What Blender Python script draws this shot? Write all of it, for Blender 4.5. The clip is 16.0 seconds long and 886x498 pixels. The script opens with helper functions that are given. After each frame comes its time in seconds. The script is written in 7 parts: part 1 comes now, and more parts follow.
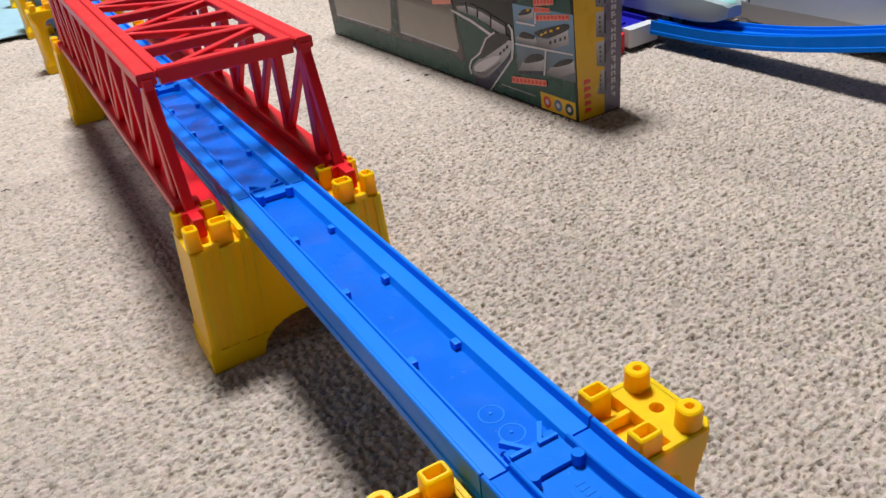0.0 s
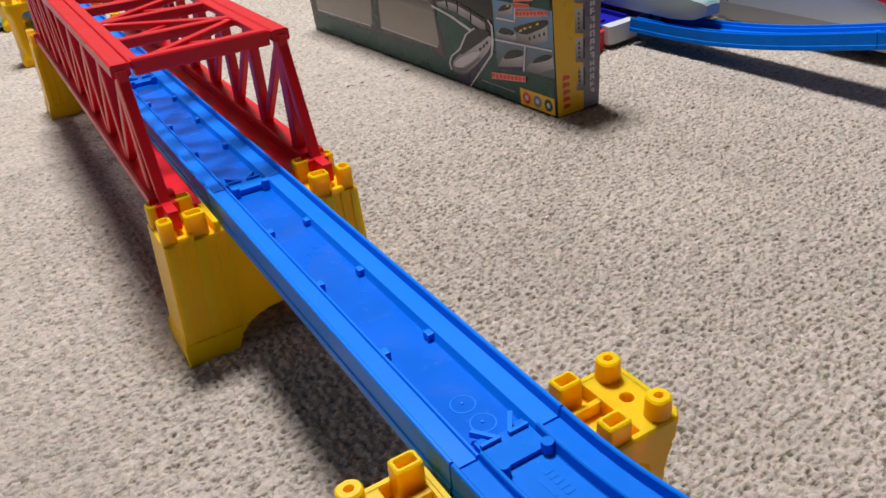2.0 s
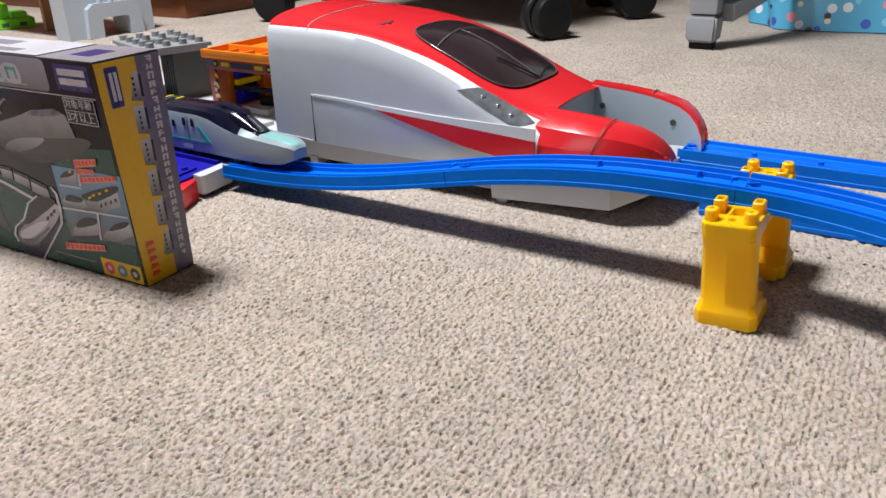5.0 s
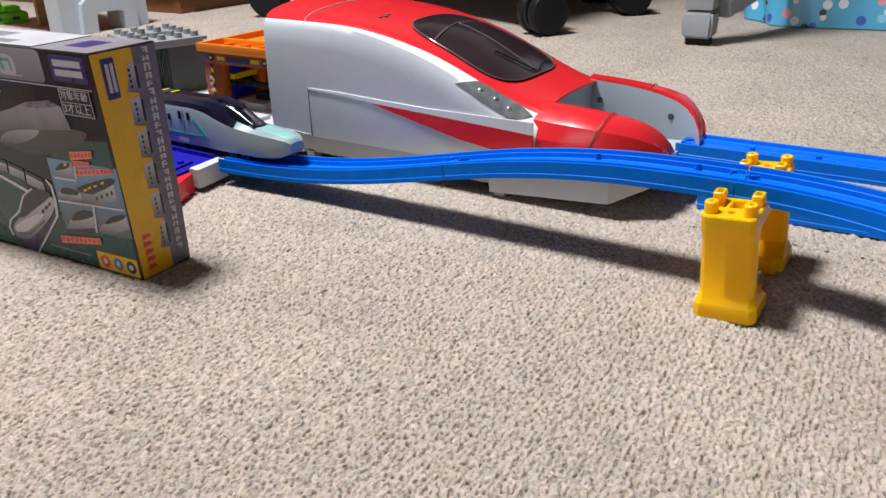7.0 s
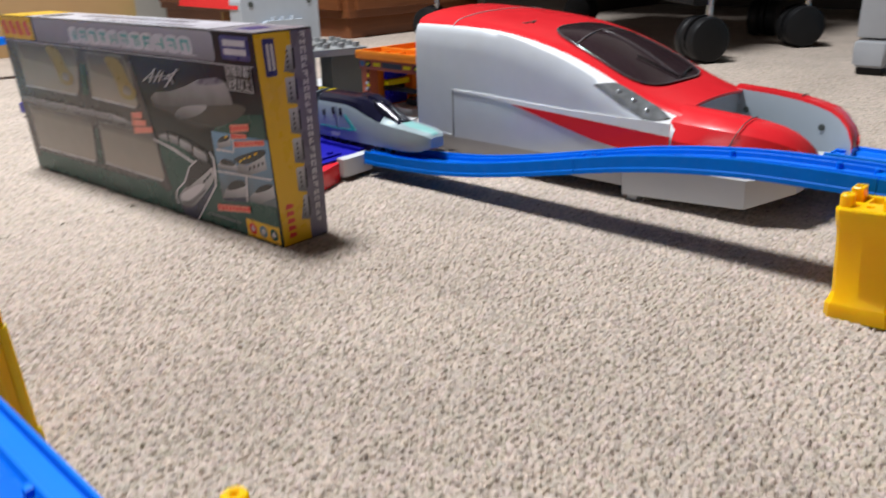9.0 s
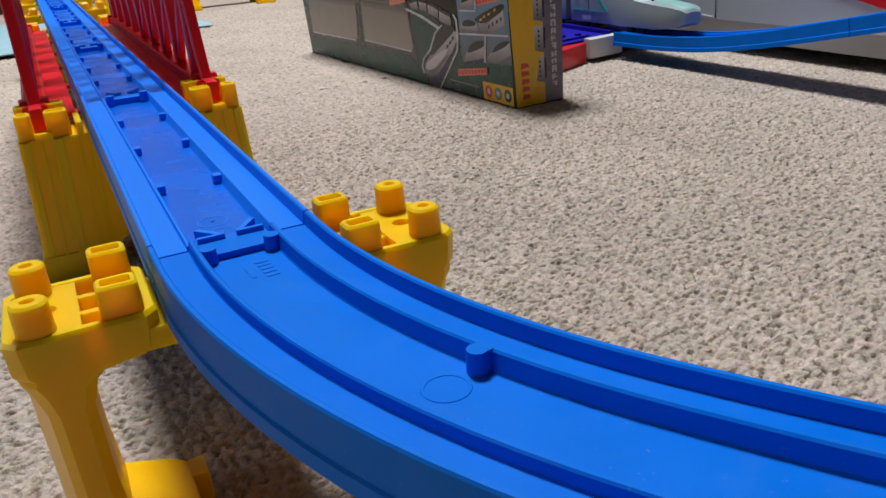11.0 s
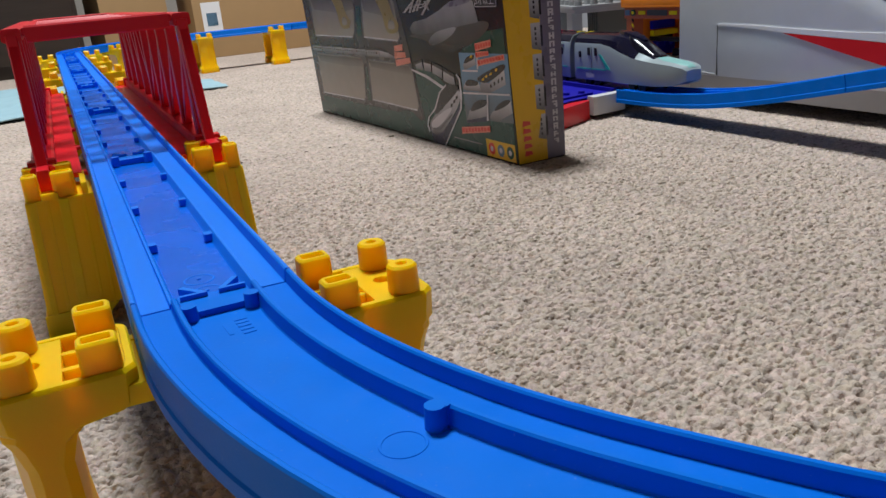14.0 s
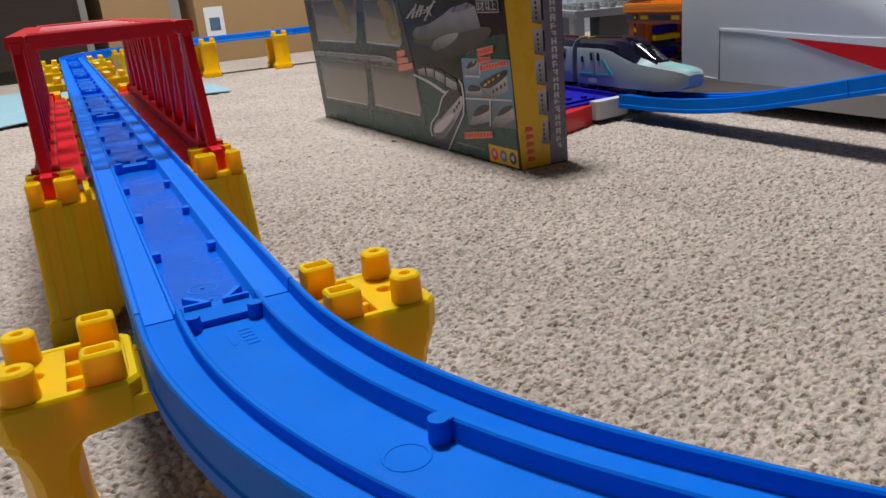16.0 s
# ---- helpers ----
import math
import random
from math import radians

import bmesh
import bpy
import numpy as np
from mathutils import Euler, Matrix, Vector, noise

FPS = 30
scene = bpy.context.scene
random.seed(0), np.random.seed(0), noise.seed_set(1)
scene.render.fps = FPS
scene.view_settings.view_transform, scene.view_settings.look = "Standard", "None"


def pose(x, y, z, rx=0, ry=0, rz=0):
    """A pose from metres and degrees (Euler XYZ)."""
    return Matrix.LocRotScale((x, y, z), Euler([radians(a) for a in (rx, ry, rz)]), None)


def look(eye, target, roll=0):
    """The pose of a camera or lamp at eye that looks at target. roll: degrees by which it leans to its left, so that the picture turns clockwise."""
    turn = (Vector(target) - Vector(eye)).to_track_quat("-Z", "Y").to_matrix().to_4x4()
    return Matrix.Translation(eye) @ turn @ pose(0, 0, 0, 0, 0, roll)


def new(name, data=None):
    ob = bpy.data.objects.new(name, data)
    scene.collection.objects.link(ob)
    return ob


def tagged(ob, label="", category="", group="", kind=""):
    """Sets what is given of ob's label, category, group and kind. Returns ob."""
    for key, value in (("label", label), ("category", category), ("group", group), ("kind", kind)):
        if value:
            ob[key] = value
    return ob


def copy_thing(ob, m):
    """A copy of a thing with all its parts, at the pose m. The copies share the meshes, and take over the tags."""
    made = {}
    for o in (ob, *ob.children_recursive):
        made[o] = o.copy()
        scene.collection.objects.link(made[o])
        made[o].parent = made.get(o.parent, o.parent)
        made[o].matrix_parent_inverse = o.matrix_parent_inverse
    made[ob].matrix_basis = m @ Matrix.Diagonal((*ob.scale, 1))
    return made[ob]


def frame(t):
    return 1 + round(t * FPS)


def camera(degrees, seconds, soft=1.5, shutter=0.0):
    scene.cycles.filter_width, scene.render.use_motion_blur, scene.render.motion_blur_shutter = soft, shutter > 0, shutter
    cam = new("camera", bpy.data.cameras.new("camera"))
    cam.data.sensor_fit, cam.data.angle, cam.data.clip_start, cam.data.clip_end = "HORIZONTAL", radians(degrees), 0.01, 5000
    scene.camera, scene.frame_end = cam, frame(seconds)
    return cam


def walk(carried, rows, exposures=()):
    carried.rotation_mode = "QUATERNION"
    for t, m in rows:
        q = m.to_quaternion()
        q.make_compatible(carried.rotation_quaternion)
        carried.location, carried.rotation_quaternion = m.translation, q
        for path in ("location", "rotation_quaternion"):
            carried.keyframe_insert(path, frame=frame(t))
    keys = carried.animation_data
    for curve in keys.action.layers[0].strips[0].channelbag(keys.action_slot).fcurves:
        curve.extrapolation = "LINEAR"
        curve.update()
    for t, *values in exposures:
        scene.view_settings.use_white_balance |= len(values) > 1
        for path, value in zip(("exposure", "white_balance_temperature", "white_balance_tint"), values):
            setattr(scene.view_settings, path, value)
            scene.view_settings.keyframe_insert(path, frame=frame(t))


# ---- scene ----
cam = camera(58.7, 16.0, 1.5, 0.35)
PATH = [
    (0, (-0.09, -0.129, 0.229), (0.714, 1.407, -0.768), -6.2),
    (0.5, (-0.09, -0.129, 0.229), (0.719, 1.402, -0.772), -6.1),
    (1, (-0.089, -0.129, 0.229), (0.733, 1.39, -0.78), -5.7),
    (1.5, (-0.089, -0.13, 0.229), (0.742, 1.384, -0.78), -5.5),
    (2, (-0.088, -0.132, 0.227), (0.75, 1.381, -0.778), -5.4),
    (2.5, (-0.087, -0.133, 0.229), (0.814, 1.347, -0.769), -4.8),
    (3, (-0.064, -0.122, 0.232), (1.087, 1.201, -0.728), -3.3),
    (3.5, (-0.054, -0.118, 0.236), (1.323, 1.024, -0.658), -2.4),
    (4, (-0.038, -0.123, 0.241), (1.44, 0.934, -0.595), -2),
    (4.5, (-0.028, -0.124, 0.244), (1.499, 0.882, -0.566), -1.7),
    (7, (-0.029, -0.121, 0.24), (1.51, 0.864, -0.575), -1.4),
    (7.5, (-0.029, -0.12, 0.241), (1.505, 0.874, -0.571), -1.4),
    (8, (-0.031, -0.118, 0.24), (1.5, 0.885, -0.566), -1.3),
    (8.5, (-0.032, -0.116, 0.238), (1.488, 0.914, -0.555), -1.1),
    (9, (-0.04, -0.152, 0.208), (1.299, 1.152, -0.504), -1.6),
    (9.5, (-0.027, -0.185, 0.168), (1.133, 1.248, -0.609), -1.6),
    (10, (-0.033, -0.174, 0.145), (0.933, 1.365, -0.689), -2.9),
    (12.5, (-0.0214, -0.1818, 0.1375), (0.7167, 1.5549, -0.5270), -5.68),
    (13, (-0.0212, -0.1830, 0.1389), (0.7323, 1.5492, -0.5177), -5.37),
    (13.5, (-0.0212, -0.1827, 0.1398), (0.7437, 1.5458, -0.5129), -5.43),
    (14, (-0.0221, -0.1832, 0.1404), (0.7563, 1.5399, -0.5115), -5.23),
    (14.5, (-0.0219, -0.1832, 0.1409), (0.7601, 1.5387, -0.5094), -5.11),
    (15, (-0.0214, -0.1818, 0.1402), (0.7543, 1.5437, -0.5079), -5.23),
    (15.5, (-0.0212, -0.1812, 0.1405), (0.7529, 1.5464, -0.5041), -5.21),
    (16, (-0.0220, -0.1830, 0.1420), (0.7524, 1.5446, -0.5014), -5.32),
]
walk(cam, [(t, look(e, g, r)) for t, e, g, r in PATH],
     [(0.0, 0.3), (1.0, 0.3), (2.0, 0.15), (2.5, 0.0), (3.0, -0.2), (3.5, -0.15), (4.0, 0.36), (4.5, 0.46), (7.0, 0.46), (8.5, 0.46), (9.0, 0.42), (9.5, 0.06), (10.0, 0.0), (12.5, 0.0), (16.0, 0.0)])

# ---------------------------------------------------------------- light
world = bpy.data.worlds.new("room_air")
world.use_nodes = True
world.node_tree.nodes["Background"].inputs[0].default_value = (0.86, 0.9, 1.0, 1)
world.node_tree.nodes["Background"].inputs[1].default_value = 0.004
scene.world = world
lamp_data = bpy.data.lights.new("ceiling_lamp_light", "AREA")
lamp_data.shape, lamp_data.size, lamp_data.energy, lamp_data.color = "DISK", 0.5, 73, (0.94, 0.965, 1.0)
lamp = new("ceiling_lamp_light", lamp_data)
lamp.matrix_world = look((0.26, 0.92, 2.25), (0.26, 0.92, 0))

# side fill from the west, added behind an unseen, invented curtained window
side_fill_data = bpy.data.lights.new("window_light", "AREA")
side_fill_data.shape, side_fill_data.size, side_fill_data.size_y, side_fill_data.energy, side_fill_data.color = "RECTANGLE", 1.2, 1.0, 9.5, (0.93, 0.965, 1.0)
window_light = new("window_light", side_fill_data)
window_light.matrix_world = look((-2.98, 0.3, 1.35), (-1.98, 0.3, 1.15))


# ---------------------------------------------------------------- materials
def nodes_of(name):
    m = bpy.data.materials.new(name)
    m.use_nodes = True
    return m, m.node_tree.nodes, m.node_tree.links, m.node_tree.nodes["Principled BSDF"]


def noise_node(n, l, tc, scale, detail=4):
    a = n.new("ShaderNodeTexNoise")
    a.inputs["Scale"].default_value, a.inputs["Detail"].default_value = scale, detail
    l.new(tc.outputs["Object"], a.inputs["Vector"])
    return a


def plastic(name, col, rough=0.35, wear=0.1, scale=60.0, metal=0.0, bump=0.05, dust=0.0, spec=0.4, speck=0.0):
    """Moulded plastic: slight colour drift, fine grain, uneven gloss, and a little pale dust."""
    m, n, l, b = nodes_of(name)
    tc = n.new("ShaderNodeTexCoord")
    a, c = noise_node(n, l, tc, scale, 5), noise_node(n, l, tc, scale * 14, 3)
    mix = n.new("ShaderNodeMix"); mix.data_type = "RGBA"
    mix.inputs["A"].default_value = (*[v * (1 - wear) for v in col], 1)
    mix.inputs["B"].default_value = (*[min(1, v * (1 + wear)) for v in col], 1)
    l.new(a.outputs["Fac"], mix.inputs["Factor"])
    out = mix.outputs["Result"]
    if dust:
        d = noise_node(n, l, tc, scale * 2.3, 8)
        r = n.new("ShaderNodeMapRange")
        r.inputs["From Min"].default_value, r.inputs["From Max"].default_value, r.inputs["To Max"].default_value = 0.5, 0.8, dust
        l.new(d.outputs["Fac"], r.inputs["Value"])
        mx = n.new("ShaderNodeMix"); mx.data_type = "RGBA"
        mx.inputs["B"].default_value = (0.45, 0.42, 0.4, 1)
        l.new(out, mx.inputs["A"]); l.new(r.outputs["Result"], mx.inputs["Factor"])
        out = mx.outputs["Result"]
    if speck:
        # lint and fine scratches
        d = noise_node(n, l, tc, scale * 16, 2)
        r = n.new("ShaderNodeMapRange")
        r.inputs["From Min"].default_value, r.inputs["From Max"].default_value, r.inputs["To Max"].default_value = 0.70, 0.78, speck
        l.new(d.outputs["Fac"], r.inputs["Value"])
        mx = n.new("ShaderNodeMix"); mx.data_type = "RGBA"
        mx.inputs["B"].default_value = (0.5, 0.52, 0.55, 1)
        l.new(out, mx.inputs["A"]); l.new(r.outputs["Result"], mx.inputs["Factor"])
        out = mx.outputs["Result"]
    l.new(out, b.inputs["Base Color"])
    mr = n.new("ShaderNodeMapRange")
    mr.inputs["To Min"].default_value, mr.inputs["To Max"].default_value = max(0.02, rough - 0.1), rough + 0.12
    l.new(a.outputs["Fac"], mr.inputs["Value"]); l.new(mr.outputs["Result"], b.inputs["Roughness"])
    bp = n.new("ShaderNodeBump")
    bp.inputs["Strength"].default_value, bp.inputs["Distance"].default_value = bump, 0.0006
    l.new(c.outputs["Fac"], bp.inputs["Height"]); l.new(bp.outputs["Normal"], b.inputs["Normal"])
    b.inputs["Metallic"].default_value = metal
    b.inputs["Specular IOR Level"].default_value = spec
    return m


def carpet_material():
    """Beige loop pile: a tint for each loop, fine yarn strands, soft cloudy wear and dark gaps between loops, as relief
    and as dark flecks.
    """
    m, n, l, b = nodes_of("loop_carpet")
    tc = n.new("ShaderNodeTexCoord")
    mp = n.new("ShaderNodeMapping")
    mp.inputs["Rotation"].default_value = (0, 0, radians(-24)); mp.inputs["Scale"].default_value = (0.75, 1.15, 1.0)
    l.new(tc.outputs["Object"], mp.inputs["Vector"])
    vor = n.new("ShaderNodeTexVoronoi"); vor.inputs["Scale"].default_value = 330
    l.new(mp.outputs["Vector"], vor.inputs["Vector"])
    fine, mid, big = noise_node(n, l, tc, 1100, 2), noise_node(n, l, tc, 260, 3), noise_node(n, l, tc, 9, 4)
    sep = n.new("ShaderNodeSeparateColor")
    l.new(vor.outputs["Color"], sep.inputs["Color"])
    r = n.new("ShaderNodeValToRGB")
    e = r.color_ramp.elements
    # brown flecks, whose dark end also paints in the shade between loops
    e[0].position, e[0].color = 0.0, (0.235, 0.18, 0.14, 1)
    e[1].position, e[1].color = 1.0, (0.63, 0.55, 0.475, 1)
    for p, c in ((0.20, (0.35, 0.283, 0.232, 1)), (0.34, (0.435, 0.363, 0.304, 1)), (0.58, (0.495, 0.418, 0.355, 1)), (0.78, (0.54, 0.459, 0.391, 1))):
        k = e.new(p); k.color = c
    mr = n.new("ShaderNodeMapRange")
    mr.inputs["From Min"].default_value, mr.inputs["From Max"].default_value = 0.3, 0.7
    l.new(mid.outputs["Fac"], mr.inputs["Value"])
    ad = n.new("ShaderNodeMix"); ad.inputs["Factor"].default_value = 0.6
    l.new(sep.outputs[0], ad.inputs["A"]); l.new(mr.outputs["Result"], ad.inputs["B"])
    l.new(ad.outputs["Result"], r.inputs["Fac"])
    cl = n.new("ShaderNodeMapRange")
    cl.inputs["From Min"].default_value, cl.inputs["From Max"].default_value = 0.3, 0.7
    cl.inputs["To Min"].default_value, cl.inputs["To Max"].default_value = 0.9, 1.08
    l.new(big.outputs["Fac"], cl.inputs["Value"])
    mx = n.new("ShaderNodeVectorMath"); mx.operation = "SCALE"
    l.new(r.outputs["Color"], mx.inputs[0]); l.new(cl.outputs["Result"], mx.inputs["Scale"])
    tint = n.new("ShaderNodeVectorMath"); tint.operation = "MULTIPLY_ADD"
    tint.inputs[1].default_value, tint.inputs[2].default_value = (0.09, 0.05, 0.09), (0.955, 0.975, 0.955)
    l.new(vor.outputs["Color"], tint.inputs[0])
    tm = n.new("ShaderNodeVectorMath"); tm.operation = "MULTIPLY"
    l.new(mx.outputs["Vector"], tm.inputs[0]); l.new(tint.outputs["Vector"], tm.inputs[1])
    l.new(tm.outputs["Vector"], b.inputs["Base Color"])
    b.inputs["Roughness"].default_value = 0.9
    b.inputs["Specular IOR Level"].default_value = 0.15
    hs = n.new("ShaderNodeMath"); hs.operation = "MULTIPLY_ADD"; hs.inputs[1].default_value = -2.2
    l.new(vor.outputs["Distance"], hs.inputs[0]); l.new(fine.outputs["Fac"], hs.inputs[2])
    bp = n.new("ShaderNodeBump"); bp.inputs["Strength"].default_value, bp.inputs["Distance"].default_value = 0.6, 0.0010
    l.new(hs.outputs[0], bp.inputs["Height"])
    l.new(bp.outputs["Normal"], b.inputs["Normal"])
    return m


def wood_material(name, dark, light):
    m, n, l, b = nodes_of(name)
    tc = n.new("ShaderNodeTexCoord")
    mp = n.new("ShaderNodeMapping"); mp.inputs["Scale"].default_value = (3, 3, 40)
    l.new(tc.outputs["Object"], mp.inputs["Vector"])
    a = n.new("ShaderNodeTexNoise"); a.inputs["Scale"].default_value, a.inputs["Detail"].default_value = 3, 8
    l.new(mp.outputs["Vector"], a.inputs["Vector"])
    mx = n.new("ShaderNodeMix"); mx.data_type = "RGBA"
    mx.inputs["A"].default_value, mx.inputs["B"].default_value = (*dark, 1), (*light, 1)
    l.new(a.outputs["Fac"], mx.inputs["Factor"]); l.new(mx.outputs["Result"], b.inputs["Base Color"])
    b.inputs["Roughness"].default_value = 0.45
    return m


def spotted_material(name, base, spots, scale):
    """Printed fabric or film: blobs of several colours on a ground."""
    m, n, l, b = nodes_of(name)
    tc = n.new("ShaderNodeTexCoord")
    v = n.new("ShaderNodeTexVoronoi"); v.inputs["Scale"].default_value = scale
    l.new(tc.outputs["Object"], v.inputs["Vector"])
    sep = n.new("ShaderNodeSeparateColor"); l.new(v.outputs["Color"], sep.inputs["Color"])
    r = n.new("ShaderNodeValToRGB"); r.color_ramp.interpolation = "CONSTANT"
    e = r.color_ramp.elements
    e[0].position, e[0].color = 0, (*spots[0], 1)
    e[1].position, e[1].color = 1 / len(spots), (*spots[1], 1)
    for i, c in enumerate(spots[2:]):
        k = e.new((i + 2) / len(spots)); k.color = (*c, 1)
    l.new(sep.outputs[0], r.inputs["Fac"])
    st = n.new("ShaderNodeMath"); st.operation = "LESS_THAN"; st.inputs[1].default_value = 0.33
    l.new(v.outputs["Distance"], st.inputs[0])
    mx = n.new("ShaderNodeMix"); mx.data_type = "RGBA"; mx.inputs["A"].default_value = (*base, 1)
    l.new(st.outputs[0], mx.inputs["Factor"]); l.new(r.outputs["Color"], mx.inputs["B"])
    l.new(mx.outputs["Result"], b.inputs["Base Color"])
    b.inputs["Roughness"].default_value = 0.3
    return m


def print_material(name, low, high, axis=2, rough=0.26, blot=0.18):
    """Printed card whose tone runs from one colour to another across the printed shape."""
    m, n, l, b = nodes_of(name)
    tc = n.new("ShaderNodeTexCoord")
    sep = n.new("ShaderNodeSeparateXYZ"); l.new(tc.outputs["Generated"], sep.inputs[0])
    a = noise_node(n, l, tc, 70, 4)
    ad = n.new("ShaderNodeMath"); ad.operation = "MULTIPLY_ADD"; ad.inputs[1].default_value = blot * 2
    sb = n.new("ShaderNodeMath"); sb.operation = "SUBTRACT"; sb.inputs[1].default_value = blot
    l.new(sep.outputs[axis], sb.inputs[0])
    l.new(a.outputs["Fac"], ad.inputs[0]); l.new(sb.outputs[0], ad.inputs[2])
    mx = n.new("ShaderNodeMix"); mx.data_type = "RGBA"
    mx.inputs["A"].default_value, mx.inputs["B"].default_value = (*low, 1), (*high, 1)
    l.new(ad.outputs[0], mx.inputs["Factor"]); l.new(mx.outputs["Result"], b.inputs["Base Color"])
    b.inputs["Roughness"].default_value = rough
    b.inputs["Specular IOR Level"].default_value = 0.4
    return m


BLUE = plastic("rail_blue", (0.0, 0.155, 0.70), 0.42, 0.12, dust=0.02, spec=0.08, speck=0.12)
STRAIGHT_BLUE = plastic("straight_rail_blue", (0.0, 0.19, 0.82), 0.38, 0.1, 25, dust=0.01, spec=0.2, speck=0.12)
# scuffs, plus dark reflections of the surroundings put into a darker base blue
CENTRE_BLUE = plastic("scuffed_reflection_blue", (0.0, 0.128, 0.67), 0.26, 0.35, 26, dust=0.05, spec=0.2, speck=0.15)
YELLOW = plastic("pier_yellow", (0.96, 0.51, 0.0), 0.34, 0.05, spec=0.3)
# thin yellow plastic lets some light through
yellow_shader = YELLOW.node_tree.nodes["Principled BSDF"]
yellow_shader.inputs["Subsurface Weight"].default_value, yellow_shader.inputs["Subsurface Scale"].default_value = 0.65, 0.008
yellow_shader.inputs["Subsurface Radius"].default_value = (1.0, 0.6, 0.05)
RED = plastic("bridge_red", (0.68, 0.006, 0.016), 0.34, 0.06, spec=0.35)
SHELL_RED = plastic("shell_red", (0.70, 0.022, 0.03), 0.2, 0.05, bump=0.02)
SILVER = plastic("silver_paint", (0.68, 0.715, 0.755), 0.32, 0.05, metal=0.28, bump=0.02)
PALE = plastic("pale_grey_plastic", (0.46, 0.47, 0.48), 0.4, 0.05)
WHITE = plastic("white_plastic", (0.80, 0.81, 0.82), 0.3, 0.03)
SMOKED = plastic("smoked_clear_plastic", (0.030, 0.018, 0.021), 0.10, 0.3, 30, bump=0.0, spec=0.5)
SMOKED_RIM = plastic("dark_clear_rim", (0.10, 0.085, 0.09), 0.1, 0.1, bump=0.0, spec=0.6)
LAMPGLASS = plastic("clear_lens", (0.42, 0.44, 0.46), 0.1, 0.5, 160, metal=0.7)
GREY = plastic("grey_plastic", (0.27, 0.28, 0.285), 0.42, 0.06)
DARKGREY = plastic("dark_grey_plastic", (0.06, 0.07, 0.065), 0.5, 0.1)
STATION_WHITE = plastic("station_white_plastic", (0.58, 0.59, 0.60), 0.4, 0.05)
STAND_GREY = plastic("stand_grey_plastic", (0.30, 0.31, 0.33), 0.4, 0.06)
HALF_GREY = plastic("shell_half_grey", (0.42, 0.46, 0.51), 0.38, 0.05)
INNERGREY = plastic("inner_blue_grey_plastic", (0.33, 0.38, 0.43), 0.35, 0.04)
BLACK = plastic("black_plastic", (0.010, 0.010, 0.011), 0.45, spec=0.2)
ORANGE = plastic("orange_plastic", (0.78, 0.22, 0.012), 0.38)
BRICKRED = plastic("rust_printed_plastic", (0.42, 0.10, 0.035), 0.45, 0.25, 120)
INDIGO = plastic("deck_indigo", (0.014, 0.012, 0.32), 0.42, spec=0.15)
GREEN_TOY = plastic("lime_plastic", (0.16, 0.62, 0.02), 0.4)
TRAIN_SILVER = plastic("train_silver_paint", (0.30, 0.37, 0.39), 0.42, 0.05, metal=0.15, bump=0.02, spec=0.35)
TRAIN_NAVY = plastic("train_roof_navy", (0.010, 0.010, 0.026), 0.16, 0.1, bump=0.02)
TRAIN_END = plastic("train_end_grey", (0.20, 0.24, 0.25), 0.35)
TEAL = plastic("teal_stripe", (0.02, 0.42, 0.33), 0.35)
CANOPY = plastic("glossy_canopy", (0.006, 0.006, 0.014), 0.06, 0.1, bump=0.25, spec=0.6)
NOSE_TEAL = plastic("pale_teal_nose", (0.22, 0.46, 0.44), 0.4, 0.08)
MARK_YELLOW = plastic("mark_yellow", (0.85, 0.72, 0.0), 0.4)
MARK_RED = plastic("mark_red", (0.45, 0.01, 0.04), 0.4)
CARD_DARK = plastic("printed_charcoal", (0.014, 0.014, 0.016), 0.26, 0.3, 30, bump=0.0)
CARD_GREEN = plastic("printed_green", (0.005, 0.058, 0.046), 0.26, 0.2, 30, bump=0.0)
CARD_GREY = plastic("printed_silver", (0.27, 0.26, 0.295), 0.25, 0.1, 30, bump=0.0)
CARD_LIGHT = plastic("printed_light_grey", (0.56, 0.55, 0.60), 0.25, 0.06, 30, bump=0.0)
CARD_MID = plastic("printed_mid_grey", (0.13, 0.13, 0.142), 0.25, 0.25, 45, bump=0.0)
CARD_YELLOW = plastic("printed_yellow", (0.72, 0.43, 0.012), 0.28, 0.05, bump=0.0)
CARD_RED = plastic("printed_red", (0.62, 0.05, 0.03), 0.28, 0.1, bump=0.0)
CARD_SALMON = plastic("printed_salmon", (0.72, 0.24, 0.18), 0.28, 0.1, bump=0.0)
CARD_BLUE = plastic("printed_blue", (0.03, 0.03, 0.16), 0.28, 0.1, bump=0.0)
CARD_SKY = plastic("printed_sky", (0.09, 0.17, 0.25), 0.28, 0.5, 60, bump=0.0)
CARD_TEAL = plastic("printed_teal", (0.10, 0.33, 0.32), 0.28, 0.2, bump=0.0)
CARD_PURPLE = plastic("printed_violet_grey", (0.15, 0.135, 0.19), 0.28, 0.15, bump=0.0)
PRINT_NOSE = print_material("printed_nose_grey", (0.06, 0.06, 0.066), (0.36, 0.36, 0.40))
PRINT_BODY = print_material("printed_train_grey", (0.14, 0.14, 0.155), (0.50, 0.50, 0.54))
PRINT_SKY = print_material("printed_photo", (0.10, 0.105, 0.10), (0.15, 0.30, 0.48))
PRINT_HEAD = print_material("printed_header", (0.20, 0.19, 0.22), (0.36, 0.345, 0.39))
PRINT_BACK = print_material("printed_dark_back", (0.008, 0.016, 0.016), (0.022, 0.020, 0.022))
# tray tone darkens upwards, with the shade put into the colour
PRINT_TRAY = print_material("tray_behind_film", (0.33, 0.305, 0.27), (0.19, 0.175, 0.155))
